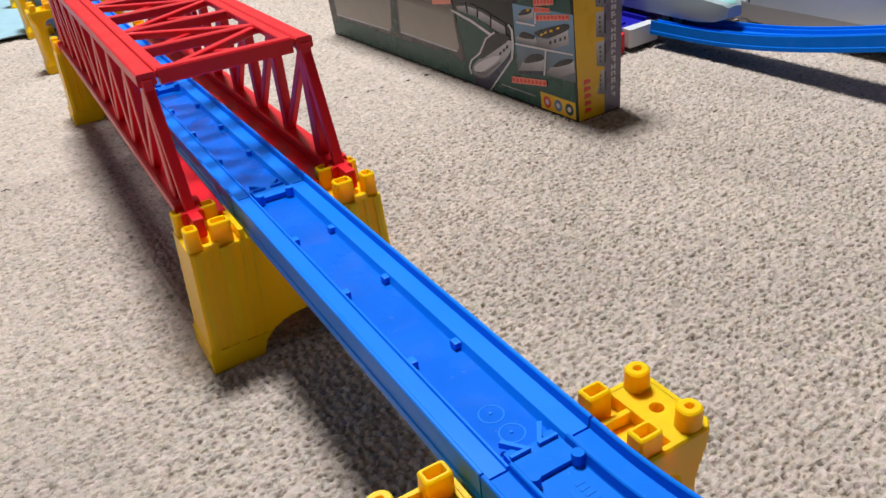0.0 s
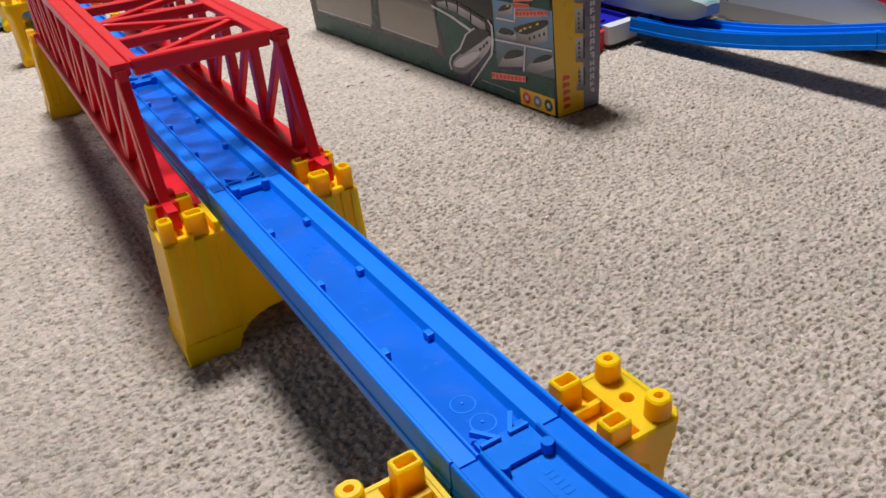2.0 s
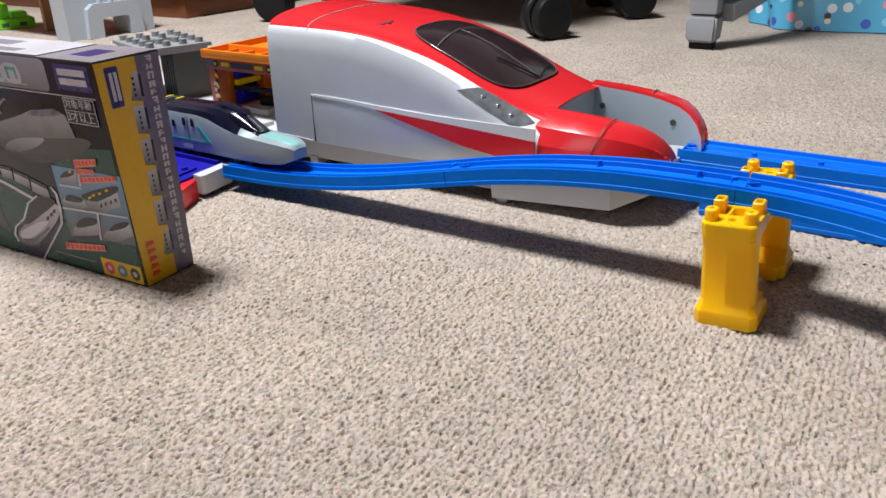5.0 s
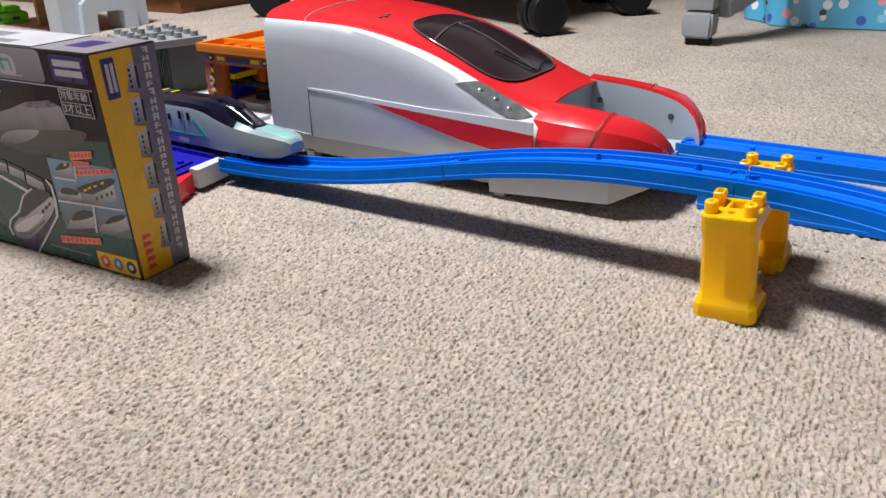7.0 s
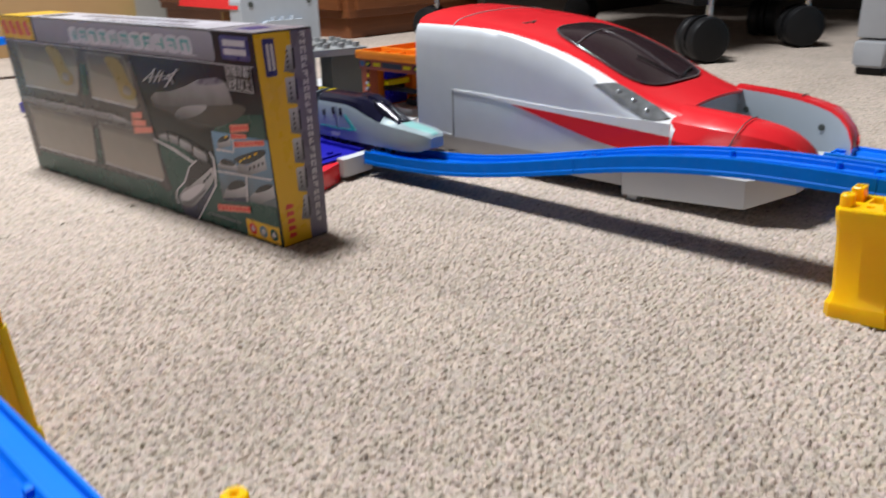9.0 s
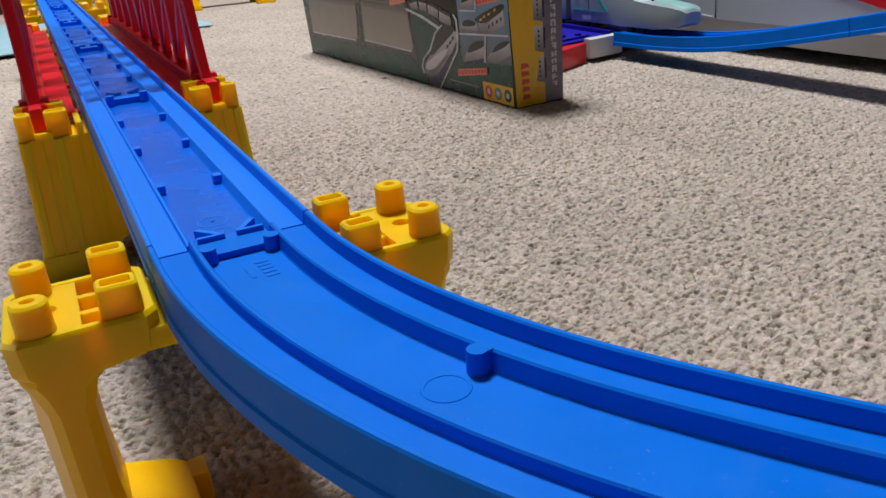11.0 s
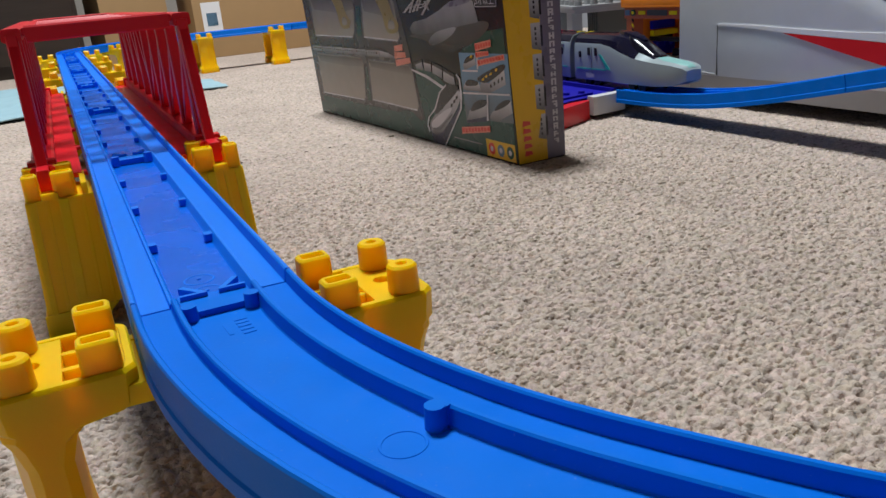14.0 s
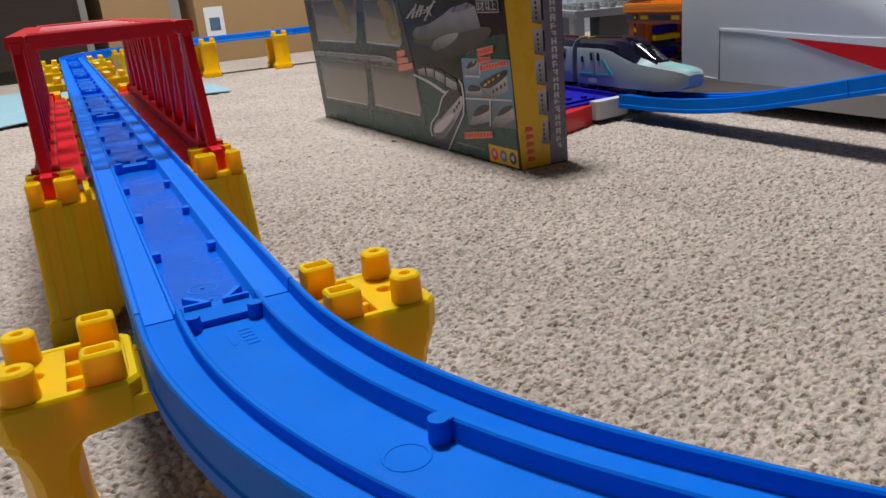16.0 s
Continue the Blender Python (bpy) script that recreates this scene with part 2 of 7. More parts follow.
CARD_PALE = plastic("printed_pale_lilac", (0.64, 0.63, 0.69), 0.22, 0.08, 30, bump=0.0)
CARD_TAUPE = plastic("printed_taupe", (0.052, 0.047, 0.047), 0.26, 0.2, 40, bump=0.0)
CARD_NAVY = plastic("printed_navy", (0.012, 0.014, 0.05), 0.26, 0.2, 40, bump=0.0)
CARD_OLIVE = plastic("printed_olive", (0.24, 0.18, 0.05), 0.28, 0.3, 60, bump=0.0)
PRINT_DUSK = print_material("printed_dusk_grey", (0.018, 0.017, 0.017), (0.075, 0.068, 0.066))
PRINT_SHADE = print_material("tray_in_shade", (0.20, 0.185, 0.16), (0.085, 0.075, 0.07))
CARDBOARD = plastic("brown_cardboard", (0.40, 0.255, 0.12), 0.75, 0.08, 25)
CARDBOARD_EDGE = plastic("cardboard_edge", (0.26, 0.16, 0.075), 0.8, 0.15, 80)
CLOTH = plastic("light_blue_cloth", (0.30, 0.47, 0.53), 0.9, 0.12, 40, bump=0.4)
WALLPAPER = plastic("beige_wallpaper", (0.35, 0.33, 0.295), 0.8, 0.04, 20, bump=0.3)
CEILING_PAINT = plastic("ceiling_paper", (0.17, 0.16, 0.15), 0.85, 0.03, 20, bump=0.2)
WOOD = wood_material("red_brown_wood", (0.13, 0.04, 0.012), (0.26, 0.09, 0.03))
DARKWOOD = wood_material("dark_wood", (0.02, 0.013, 0.01), (0.05, 0.033, 0.024))
CHROME = plastic("chrome", (0.7, 0.7, 0.72), 0.12, 0.05, metal=1.0)
BAG = spotted_material("printed_blue_bag", (0.10, 0.42, 0.66), ((0.85, 0.8, 0.6), (0.8, 0.85, 0.9), (0.05, 0.12, 0.5), (0.75, 0.3, 0.35), (0.25, 0.6, 0.8), (0.06, 0.02, 0.02)), 38)
CARPET = carpet_material()


# ---------------------------------------------------------------- building blocks
def thing(name, label, category, group="", at=(0, 0, 0), rz=0.0, m=None):
    ob = new(name)
    ob.empty_display_size = 0.01
    ob.matrix_world = m if m is not None else pose(*at, 0, 0, rz)
    return tagged(ob, label, category, group)


def part(name, bm, material, parent, label="", smooth=0.0):
    """One mesh object out of bm; smooth: the angle in degrees under which edges are shaded round."""
    me = bpy.data.meshes.new(name)
    bmesh.ops.recalc_face_normals(bm, faces=bm.faces)
    if smooth:
        for f in bm.faces:
            f.smooth = True
        for e in bm.edges:
            e.smooth = len(e.link_faces) == 2 and e.calc_face_angle(3.2) < radians(smooth)
    bm.to_mesh(me)
    bm.free()
    for m in (material if isinstance(material, (list, tuple)) else [material]):
        me.materials.append(m)
    ob = new(name, me)
    if parent is not None:
        ob.parent = parent
    if label:
        ob["label"] = label
    return ob


def box(bm, x0, x1, y0, y1, z0, z1, bev=0.0, mat=0, seg=2):
    """A box between two corners, its edges rounded by bev."""
    vs = bmesh.ops.create_cube(bm, size=1)["verts"]
    for v in vs:
        v.co = ((x0 + x1) / 2 + v.co.x * (x1 - x0), (y0 + y1) / 2 + v.co.y * (y1 - y0), (z0 + z1) / 2 + v.co.z * (z1 - z0))
    for f in {f for v in vs for f in v.link_faces}:
        f.material_index = mat
    if bev > 0:
        bmesh.ops.bevel(bm, geom=list({e for v in vs for e in v.link_edges}), offset=bev, segments=seg, profile=0.7, affect="EDGES")


def boxed(name, parent, material, dims, bev=0.0, label=""):
    bm = bmesh.new()
    box(bm, *dims, bev)
    return part(name, bm, material, parent, label, 40 if bev else 0)


def bar(bm, a, b, w, h, up=(0, 0, 1)):
    """A straight bar of section w by h from a to b, its long edges slightly broken."""
    a, b, up = Vector(a), Vector(b), Vector(up)
    d = (b - a).normalized()
    s = d.cross(up).normalized()
    u = s.cross(d)
    k = 0.78
    ring = ((-1, -k), (-k, -1), (k, -1), (1, -k), (1, k), (k, 1), (-k, 1), (-1, k))
    r = [[bm.verts.new(p + s * (w / 2 * i) + u * (h / 2 * j)) for i, j in ring] for p in (a, b)]
    for q in range(8):
        bm.faces.new((r[0][q], r[0][(q + 1) % 8], r[1][(q + 1) % 8], r[1][q]))
    bm.faces.new(r[0][::-1]); bm.faces.new(r[1])


def barred(name, parent, material, a, b, w, h, up=(0, 0, 1)):
    bm = bmesh.new()
    bar(bm, a, b, w, h, up)
    return part(name, bm, material, parent)


def prism(bm, outline, axis, lo, hi, mat=0):
    """A flat outline pushed along an axis: outline pairs are the two other coordinates in x, y, z order."""
    def at(p, v):
        c = list(p); c.insert(axis, v)
        return c
    a = [bm.verts.new(at(p, lo)) for p in outline]
    b = [bm.verts.new(at(p, hi)) for p in outline]
    n = len(outline)
    fs = [bm.faces.new(a[::-1]), bm.faces.new(b)] + [bm.faces.new((a[k], a[(k + 1) % n], b[(k + 1) % n], b[k])) for k in range(n)]
    for f in fs:
        f.material_index = mat


def sweep(bm, path, profile):
    """Sweeps a closed profile of (across, up) along path points; across lies level, to the right of the way."""
    rings = []
    for i, p in enumerate(path):
        p = Vector(p)
        d = Vector(path[min(i + 1, len(path) - 1)]) - Vector(path[max(i - 1, 0)])
        r = Vector((d.y, -d.x, 0)).normalized()
        u = r.cross(d.normalized())
        rings.append([bm.verts.new(p + r * a + u * h) for a, h in profile])
    n = len(profile)
    for r0, r1 in zip(rings, rings[1:]):
        for k in range(n):
            bm.faces.new((r0[k], r0[(k + 1) % n], r1[(k + 1) % n], r1[k]))
    bm.faces.new(rings[0][::-1]); bm.faces.new(rings[-1])


def cyl(bm, c, r0, r1, z0, z1, seg=20):
    bmesh.ops.create_cone(bm, cap_ends=True, segments=seg, radius1=r0, radius2=r1, depth=z1 - z0,
                          matrix=Matrix.Translation((c[0], c[1], (z0 + z1) / 2)))


def cyl_x(bm, c, r, half, seg=20):
    bmesh.ops.create_cone(bm, cap_ends=True, segments=seg, radius1=r, radius2=r, depth=2 * half,
                          matrix=Matrix.Translation(c) @ Matrix.Rotation(radians(90), 4, "Y"))


def loft(bm, rings, closed=True, caps=True, mats=None):
    """Skins rings of points, each ring with as many points; mats: a material number for each strip of the ring."""
    vs = [[bm.verts.new(p) for p in r] for r in rings]
    n = len(vs[0])
    for a, b in zip(vs, vs[1:]):
        for k in range(n if closed else n - 1):
            q = [a[k], a[(k + 1) % n], b[(k + 1) % n], b[k]]
            if len({tuple(round(c, 7) for c in v.co) for v in q}) < 3:
                continue
            f = bm.faces.new(q)
            if mats:
                f.material_index = mats[k]
    if caps:
        bm.faces.new(vs[0][::-1]); bm.faces.new(vs[-1])
    return vs


def ease(t):
    t = min(1, max(0, t))
    return t * t * (3 - 2 * t)


def lerp_table(table, x):
    """Smooth value at x from rising pairs (x, value)."""
    if x <= table[0][0]:
        return table[0][1]
    for (x0, v0), (x1, v1) in zip(table, table[1:]):
        if x <= x1:
            return v0 + (v1 - v0) * (x - x0) / (x1 - x0)
    return table[-1][1]


# ---------------------------------------------------------------- room
X0, X1, Y0, Y1, ZC = -3.0, 2.75, -3.0, 2.6, 2.4
bm = bmesh.new()
for d in ((X0 - 0.1, X1 + 0.1, Y0 - 0.1, -0.69), (X0 - 0.1, X1 + 0.1, 1.49, Y1 + 0.1), (X0 - 0.1, -0.59, -0.69, 1.49), (1.44, X1 + 0.1, -0.69, 1.49)):
    box(bm, *d, -0.06, -0.0004)
box(bm, -0.59, 1.44, -0.69, 1.49, -0.06, -0.0064)
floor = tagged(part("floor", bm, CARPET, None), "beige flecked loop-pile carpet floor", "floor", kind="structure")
for nm, dims in (("wall_east", (X1, X1 + 0.1, Y0, Y1, 0, ZC)),
                 ("wall_south", (X0 - 0.1, X1 + 0.1, Y0 - 0.1, Y0, 0, ZC)), ("wall_north", (X0 - 0.1, X1 + 0.1, Y1, Y1 + 0.1, 0, ZC))):
    tagged(boxed(nm, None, WALLPAPER, dims), "beige papered room wall", "wall", kind="structure")
tagged(boxed("ceiling", None, CEILING_PAINT, (X0 - 0.1, X1 + 0.1, Y0 - 0.1, Y1 + 0.1, ZC, ZC + 0.1)), "plain dim beige ceiling", "ceiling", kind="structure")

# west wall with an opening in it for the added, unseen window
bm = bmesh.new()
for d in ((Y0, -0.3, 0, ZC), (0.9, Y1, 0, ZC), (-0.3, 0.9, 0, 0.85), (-0.3, 0.9, 1.85, ZC)):
    box(bm, X0 - 0.1, X0, *d)
tagged(part("wall_west", bm, WALLPAPER, None), "beige papered room wall with an added window opening", "wall", kind="structure")
win = tagged(new("window_1"), "added unseen window, white framed, with a pale curtain", "window", kind="structure")
for nm, d in (("window_frame", (-0.3, -0.26, 0.85, 1.85)), ("window_frame", (0.86, 0.9, 0.85, 1.85)), ("window_frame", (-0.26, 0.86, 0.85, 0.89)), ("window_frame", (-0.26, 0.86, 1.81, 1.85)), ("window_frame", (0.285, 0.315, 0.89, 1.81))):
    boxed(nm, win, WHITE, (X0 - 0.06, X0 - 0.02, *d), 0.002)
bm = bmesh.new()
for k in range(48):
    a, b = (bm.verts.new((X0 - 0.08 + 0.008 * math.sin(j * 0.9), -0.3 + 1.2 * j / 48, 0.85)) for j in (k, k + 1))
    c, d = (bm.verts.new((X0 - 0.08 + 0.008 * math.sin(j * 0.9), -0.3 + 1.2 * j / 48, 1.85)) for j in (k + 1, k))
    bm.faces.new((a, b, c, d))
part("curtain", bm, CLOTH, win)

# the loops of the pile round the near tracks
PITCH, STEP = 0.0031, 0.0008
gx, gy = np.arange(-0.19, 0.56, STEP), np.arange(-0.26, 0.52, STEP)
px, py = np.meshgrid(gx, gy)
rng = np.random.default_rng(7)
nx, ny = int(1.6 / PITCH), int(1.5 / (PITCH * 0.9))
jx, jy, jh = (rng.random((ny, nx)) for _ in range(3))
ang = radians(3)
ux, uy = (px * math.cos(ang) + py * math.sin(ang) + 0.55), (-px * math.sin(ang) + py * math.cos(ang) + 0.85)
cx, cy = np.floor(ux / PITCH).astype(int), np.floor(uy / (PITCH * 0.9)).astype(int)
best = np.full(px.shape, 9.0)
lift = np.zeros(px.shape)
for dx in (-1, 0, 1):
    for dy in (-1, 0, 1):
        ix, iy = np.mod(cx + dx, nx), np.mod(cy + dy, ny)
        ox = (cx + dx + 0.5 + (jx[iy, ix] - 0.5) * 0.75) * PITCH - ux
        oy = (cy + dy + 0.5 + (jy[iy, ix] - 0.5) * 0.75) * PITCH * 0.9 - uy
        d = np.hypot(ox * 1.15, oy)
        near = d < best
        best, lift = np.where(near, d, best), np.where(near, jh[iy, ix], lift)
# a rounded crown on every loop, and a deep narrow gap beside every second or third of them
GAP = 0.0043
gxn, gyn = int(1.6 / GAP) + 2, int(1.5 / (GAP * 0.8)) + 2
kx, ky, kw, kd = (rng.random((gyn, gxn)) for _ in range(4))
hx, hy = np.floor(ux / GAP).astype(int), np.floor(uy / (GAP * 0.8)).astype(int)
gap = np.zeros(px.shape)
for dx in (-1, 0, 1):
    for dy in (-1, 0, 1):
        ix, iy = np.mod(hx + dx, gxn), np.mod(hy + dy, gyn)
        ox = (hx + dx + 0.5 + (kx[iy, ix] - 0.5) * 0.55) * GAP - ux
        oy = (hy + dy + 0.5 + (ky[iy, ix] - 0.5) * 0.55) * GAP * 0.8 - uy
        turn_ = (kw[iy, ix] - 0.5) * 1.5
        a, b = ox * np.cos(turn_) + oy * np.sin(turn_), -ox * np.sin(turn_) + oy * np.cos(turn_)
        gap = np.maximum(gap, (0.35 + 0.65 * kd[iy, ix]) * np.exp(-(a / 0.00135) ** 2 - (b / 0.00072) ** 2))
pz = 0.0009 - 0.0010 * (best / 0.0019) ** 2 + (lift - 0.5) * 0.0009 - 0.0046 * gap + rng.normal(0, 0.00009, px.shape)
edge = np.minimum.reduce([px - gx[0], gx[-1] - px, py - gy[0], gy[-1] - py])
fade = np.clip(edge / 0.16, 0, 1)
rough = rng.normal(0, 1, px.shape)
pz = np.clip(pz * fade + (1 - fade) * (rough * 0.0007 - 0.0008), -0.0056, 1)
pz = np.where(edge < 0.0005, -0.0035, pz)


def pile_sheet(name, px, py, pz, keep=None):
    """A sheet of carpet pile out of a grid of heights; keep: which of its cells are there."""
    me = bpy.data.meshes.new(name)
    rows, cols = px.shape
    me.vertices.add(rows * cols)
    me.vertices.foreach_set("co", np.stack([px, py, pz], -1).astype(np.float32).ravel())
    i0 = np.arange(rows - 1)[:, None] * cols + np.arange(cols - 1)[None]
    i0 = (i0 if keep is None else i0[keep]).ravel()
    quads = np.stack([i0, i0 + 1, i0 + cols + 1, i0 + cols], -1)
    me.loops.add(quads.size)
    me.loops.foreach_set("vertex_index", quads.ravel().astype(np.int32))
    me.polygons.add(len(quads))
    me.polygons.foreach_set("loop_start", (np.arange(len(quads)) * 4).astype(np.int32))
    me.polygons.foreach_set("use_smooth", np.ones(len(quads), dtype=bool))
    me.update()
    me.validate()
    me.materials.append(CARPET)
    tagged(new(name, me), "short beige and brown carpet loops", "carpet", kind="stuff")


pile_sheet("carpet_pile", px, py, pz)
# the pile further off, with coarser loops
fx, fy = np.meshgrid(np.arange(-0.6, 1.451, 0.0029), np.arange(-0.7, 1.501, 0.0029))
fz = np.clip(rng.normal(0, 0.0008, fx.shape), -0.0035, 0.0016) - 0.0006
rim = np.minimum.reduce([fx - fx.min(), fx.max() - fx, fy - fy.min(), fy.max() - fy])
fz = fz * np.clip(rim / 0.15, 0.12, 1)
cut = (fx[:-1, :-1] > gx[0]) & (fx[1:, 1:] < gx[-1]) & (fy[:-1, :-1] > gy[0]) & (fy[1:, 1:] < gy[-1])
pile_sheet("carpet_pile", fx, fy, fz, ~cut)

# ceiling lamp over the play area
t = thing("ceiling_lamp", "round white ceiling lamp", "lamp", "", (0.26, 0.92, 0))
bm = bmesh.new()
cyl(bm, (0, 0), 0.31, 0.29, 2.27, ZC, 40)
part("lamp_body", bm, WHITE, t, "", 40)

# ---------------------------------------------------------------- tracks
HALF, H = 0.019, 0.0725
SIDE = [(HALF + 0.0005, -0.009), (HALF + 0.0005, -0.0058), (HALF, -0.0053), (HALF, 0.0029), (0.0187, 0.0034), (0.0179, 0.0034), (0.0175, 0.0030), (0.0171, 0.0), (0.0106, 0.0)]
# curved pieces carry a rib beside the wheel strip, straight ones only a low lip and a step down to the floor between the strips
RIBBED = SIDE + [(0.0103, 0.0003), (0.0101, 0.0022), (0.0098, 0.0026), (0.0091, 0.0026), (0.0087, 0.0022), (0.0083, -0.0009), (0.0080, -0.0012)]
STEPPED = SIDE + [(0.0105, 0.0007), (0.0103, 0.0010), (0.0097, 0.0010), (0.0094, 0.0006), (0.0090, -0.0018), (0.0086, -0.0023)]
RAIL, PLAIN_RAIL = ([(-a, h) for a, h in side] + side[::-1] for side in (RIBBED, STEPPED))


def along(path, s):
    """The place and heading at s metres along a path."""
    for a, b in zip(path, path[1:]):
        a, b = Vector(a), Vector(b)
        n = (b - a).length
        if s <= n:
            return a + (b - a) * (s / n), (b - a).normalized()
        s -= n
    return b, (b - a).normalized()


def length(path):
    return sum((Vector(b) - Vector(a)).length for a, b in zip(path, path[1:]))


def on_path(path, s, o):
    """The pose of a small moulding on a track: y along the way, x across, seen from the thing's origin o."""
    p, d = along(path, s)
    r = Vector((d.y, -d.x, 0)).normalized()
    u = r.cross(d)
    m = Matrix((r, d, u)).transposed().to_4x4()
    m.translation = p - o
    return m


def track(name, path, label, bumps=(), nubs=(), rings=(), flip=False):
    mat = STRAIGHT_BLUE if name == "straight_track" else BLUE
    floor = -0.0023 if name == "straight_track" else -0.0012
    o = Vector(path[0])
    t = thing(name, label, "toy track", "toy track pieces", path[0])
    bm = bmesh.new()
    sweep(bm, [Vector(p) - o for p in path], PLAIN_RAIL if name == "straight_track" else RAIL)
    way = Vector(path[-1]) - o
    turn = math.atan2(-way.x, way.y)
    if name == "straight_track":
        # the floor between the ribs is scuffed, and painted darker for dark reflections
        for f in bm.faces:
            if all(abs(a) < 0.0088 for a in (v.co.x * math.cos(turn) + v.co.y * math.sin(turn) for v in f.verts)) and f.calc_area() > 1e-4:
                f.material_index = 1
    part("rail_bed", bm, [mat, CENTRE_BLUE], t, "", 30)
    L = length(path)
    # one end has two teeth that hold the plate which the other end pushes under them
    for s, tongue in ((0.0, not flip), (L, flip)):
        m = on_path(path, min(max(s, 0.0005), L - 0.0005), o)
        if s:
            m = m @ Matrix.Rotation(math.pi, 4, "Z")
        bm = bmesh.new()
        if tongue:
            for x in (-1, 1):
                # a thin bar in front, and a slanting wall behind it
                prism(bm, ((x * 0.0078, 0.0008), (x * 0.0014, 0.0008), (x * 0.0014, 0.0019), (x * 0.0078, 0.0019)), 2, -0.0004, 0.0016)
                prism(bm, ((x * 0.0014, 0.0019), (x * 0.0030, 0.0019), (x * 0.0074, 0.0078), (x * 0.0060, 0.0084)), 2, -0.0006, 0.0014)
                part("joint_tooth", bm, mat, t).matrix_basis = m
                bm = bmesh.new()
            bm.free()
        else:
            prism(bm, ((-0.0082, -0.0062), (-0.0046, -0.0066), (-0.0046, -0.0050), (0.0046, -0.0050), (0.0046, -0.0066), (0.0082, -0.0062), (0.0082, 0.0062), (-0.0082, 0.0062)), 2, -0.0022, 0.0004)
            part("joint_plate", bm, mat, t).matrix_basis = m
            for x in (-0.0072, 0.0072):
                bm = bmesh.new()
                cyl(bm, (x, 0.0066), 0.0020, 0.0018, -0.0022, 0.0024, 16)
                part("pocket_post", bm, mat, t, "", 40).matrix_basis = m
    for s in bumps:
        m = on_path(path, s, o)
        for x in (-1, 1):
            bm = bmesh.new()
            box(bm, x * 0.0086 - 0.0017, x * 0.0086 + 0.0017, -0.0018, 0.0018, -0.0022, 0.0004, 0.0005)
            part("rail_stud", bm, mat, t).matrix_basis = m
    for s, x in nubs:
        bm = bmesh.new()
        cyl(bm, (x, 0), 0.0020, 0.0018, floor, 0.0029, 18)
        e = math.copysign(0.0020, x)
        box(bm, min(x, x + e), max(x, x + e), -0.0017, 0.0017, floor, 0.0027)
        part("rail_nub", bm, mat, t, "", 40).matrix_basis = on_path(path, s, o)
    if nubs and flip:
        # raised marks near the joint, too worn to read
        for q in range(5):
            bm = bmesh.new()
            box(bm, -0.0040, -0.0012, -0.0007, 0.0003, floor, floor + 0.00014)
            part("raised_mark", bm, mat, t).matrix_basis = on_path(path, 0.0135 + q * 0.0021, o)
        bm = bmesh.new()
        box(bm, 0.0006, 0.0016, -0.0034, 0.0034, floor, floor + 0.0001)
        part("raised_mark", bm, mat, t).matrix_basis = on_path(path, 0.0175, o)
    for s, x in rings:
        bm = bmesh.new()
        loft(bm, [[(x + r * math.cos(2 * math.pi * k / 28), r * math.sin(2 * math.pi * k / 28), z) for k in range(28)] for r, z in ((0.0041, floor), (0.0040, floor + 0.00013), (0.0036, floor + 0.00013), (0.0035, floor))], caps=False)
        part("mould_mark", bm, mat, t).matrix_basis = on_path(path, s, o)
        if name == "straight_track":
            bm = bmesh.new()
            cyl(bm, (x, 0.0004), 0.0006, 0.0005, floor, floor + 0.0003, 10)
            part("mould_pip", bm, mat, t).matrix_basis = on_path(path, s, o)
    return t


def arc(cx, cy, r, a0, a1, z, n=20):
    return [(cx + r * math.cos(radians(a0 + (a1 - a0) * i / n)), cy + r * math.sin(radians(a0 + (a1 - a0) * i / n)), z) for i in range(n + 1)]


UNIT, G = 0.2145, 0.0004
track("straight_track", [(0, G, H), (0, UNIT - G, H)], "blue plastic straight toy railway track on yellow piers",
      (0.0565, 0.108, 0.1595), (), ((0.0225, -0.0005), (0.0125, 0.0)))
for k in (1, 2):
    track("straight_track", [(0, k * UNIT + G, H), (0, (k + 1) * UNIT - G, H)], "blue toy railway track inside the red bridge", (0.0565, 0.108, 0.1595))
for k in (3, 4, 5):
    track("straight_track", [(0, k * UNIT + G, H), (0, (k + 1) * UNIT - G, H)], "blue plastic straight toy railway track beyond the red bridge", (0.0565, 0.108, 0.1595))
# the half turn towards the station; its far leg stands a little further out than its near one
near_arc = [(0, -G, H), (0, -0.004, H)] + arc(0.204, -0.0079, 0.204, 180, 224.9, H)
end_x, end_y = 0.2465 + 0.2275 * math.cos(radians(214.4)) - near_arc[-1][0], -0.0265 + 0.2275 * math.sin(radians(214.4)) - near_arc[-1][1]
TURN = [[(x + end_x * ease((k / 22 - 0.72) / 0.28), y + end_y * ease((k / 22 - 0.72) / 0.28), z) for k, (x, y, z) in enumerate(near_arc)]]
for k in range(3):
    TURN.append(arc(0.2465, -0.0265, 0.2275, 214.5 + k * 48.53, 214.4 + (k + 1) * 48.53 - 0.1, H))
for k, p in enumerate(TURN):
    track("curved_track", p, "blue plastic curved toy railway track raised on yellow piers", (), ((0.0835, -0.0072),), ((0.0826, -0.0004),), True)
for k in range(2):
    track("curved_track", arc(0.215, 6 * UNIT, 0.215, 180 - k * 45 - 0.1, 135 - k * 45 + 0.1, H), "blue plastic curved toy track raised high near cardboard")
track("straight_track", [(0.2155, 1.502, H), (0.4295, 1.49, H)], "blue plastic straight toy track raised high near cardboard", (0.0565, 0.108, 0.1595))
for k in range(2):
    track("curved_track", arc(0.43, 1.275, 0.215, 89.9 - k * 45, 45.1 - k * 45, H), "blue plastic curved toy track raised high near cardboard")

# down from the far pier to the station deck
FX, FY, DECK = 0.474, -0.0265, 0.0215


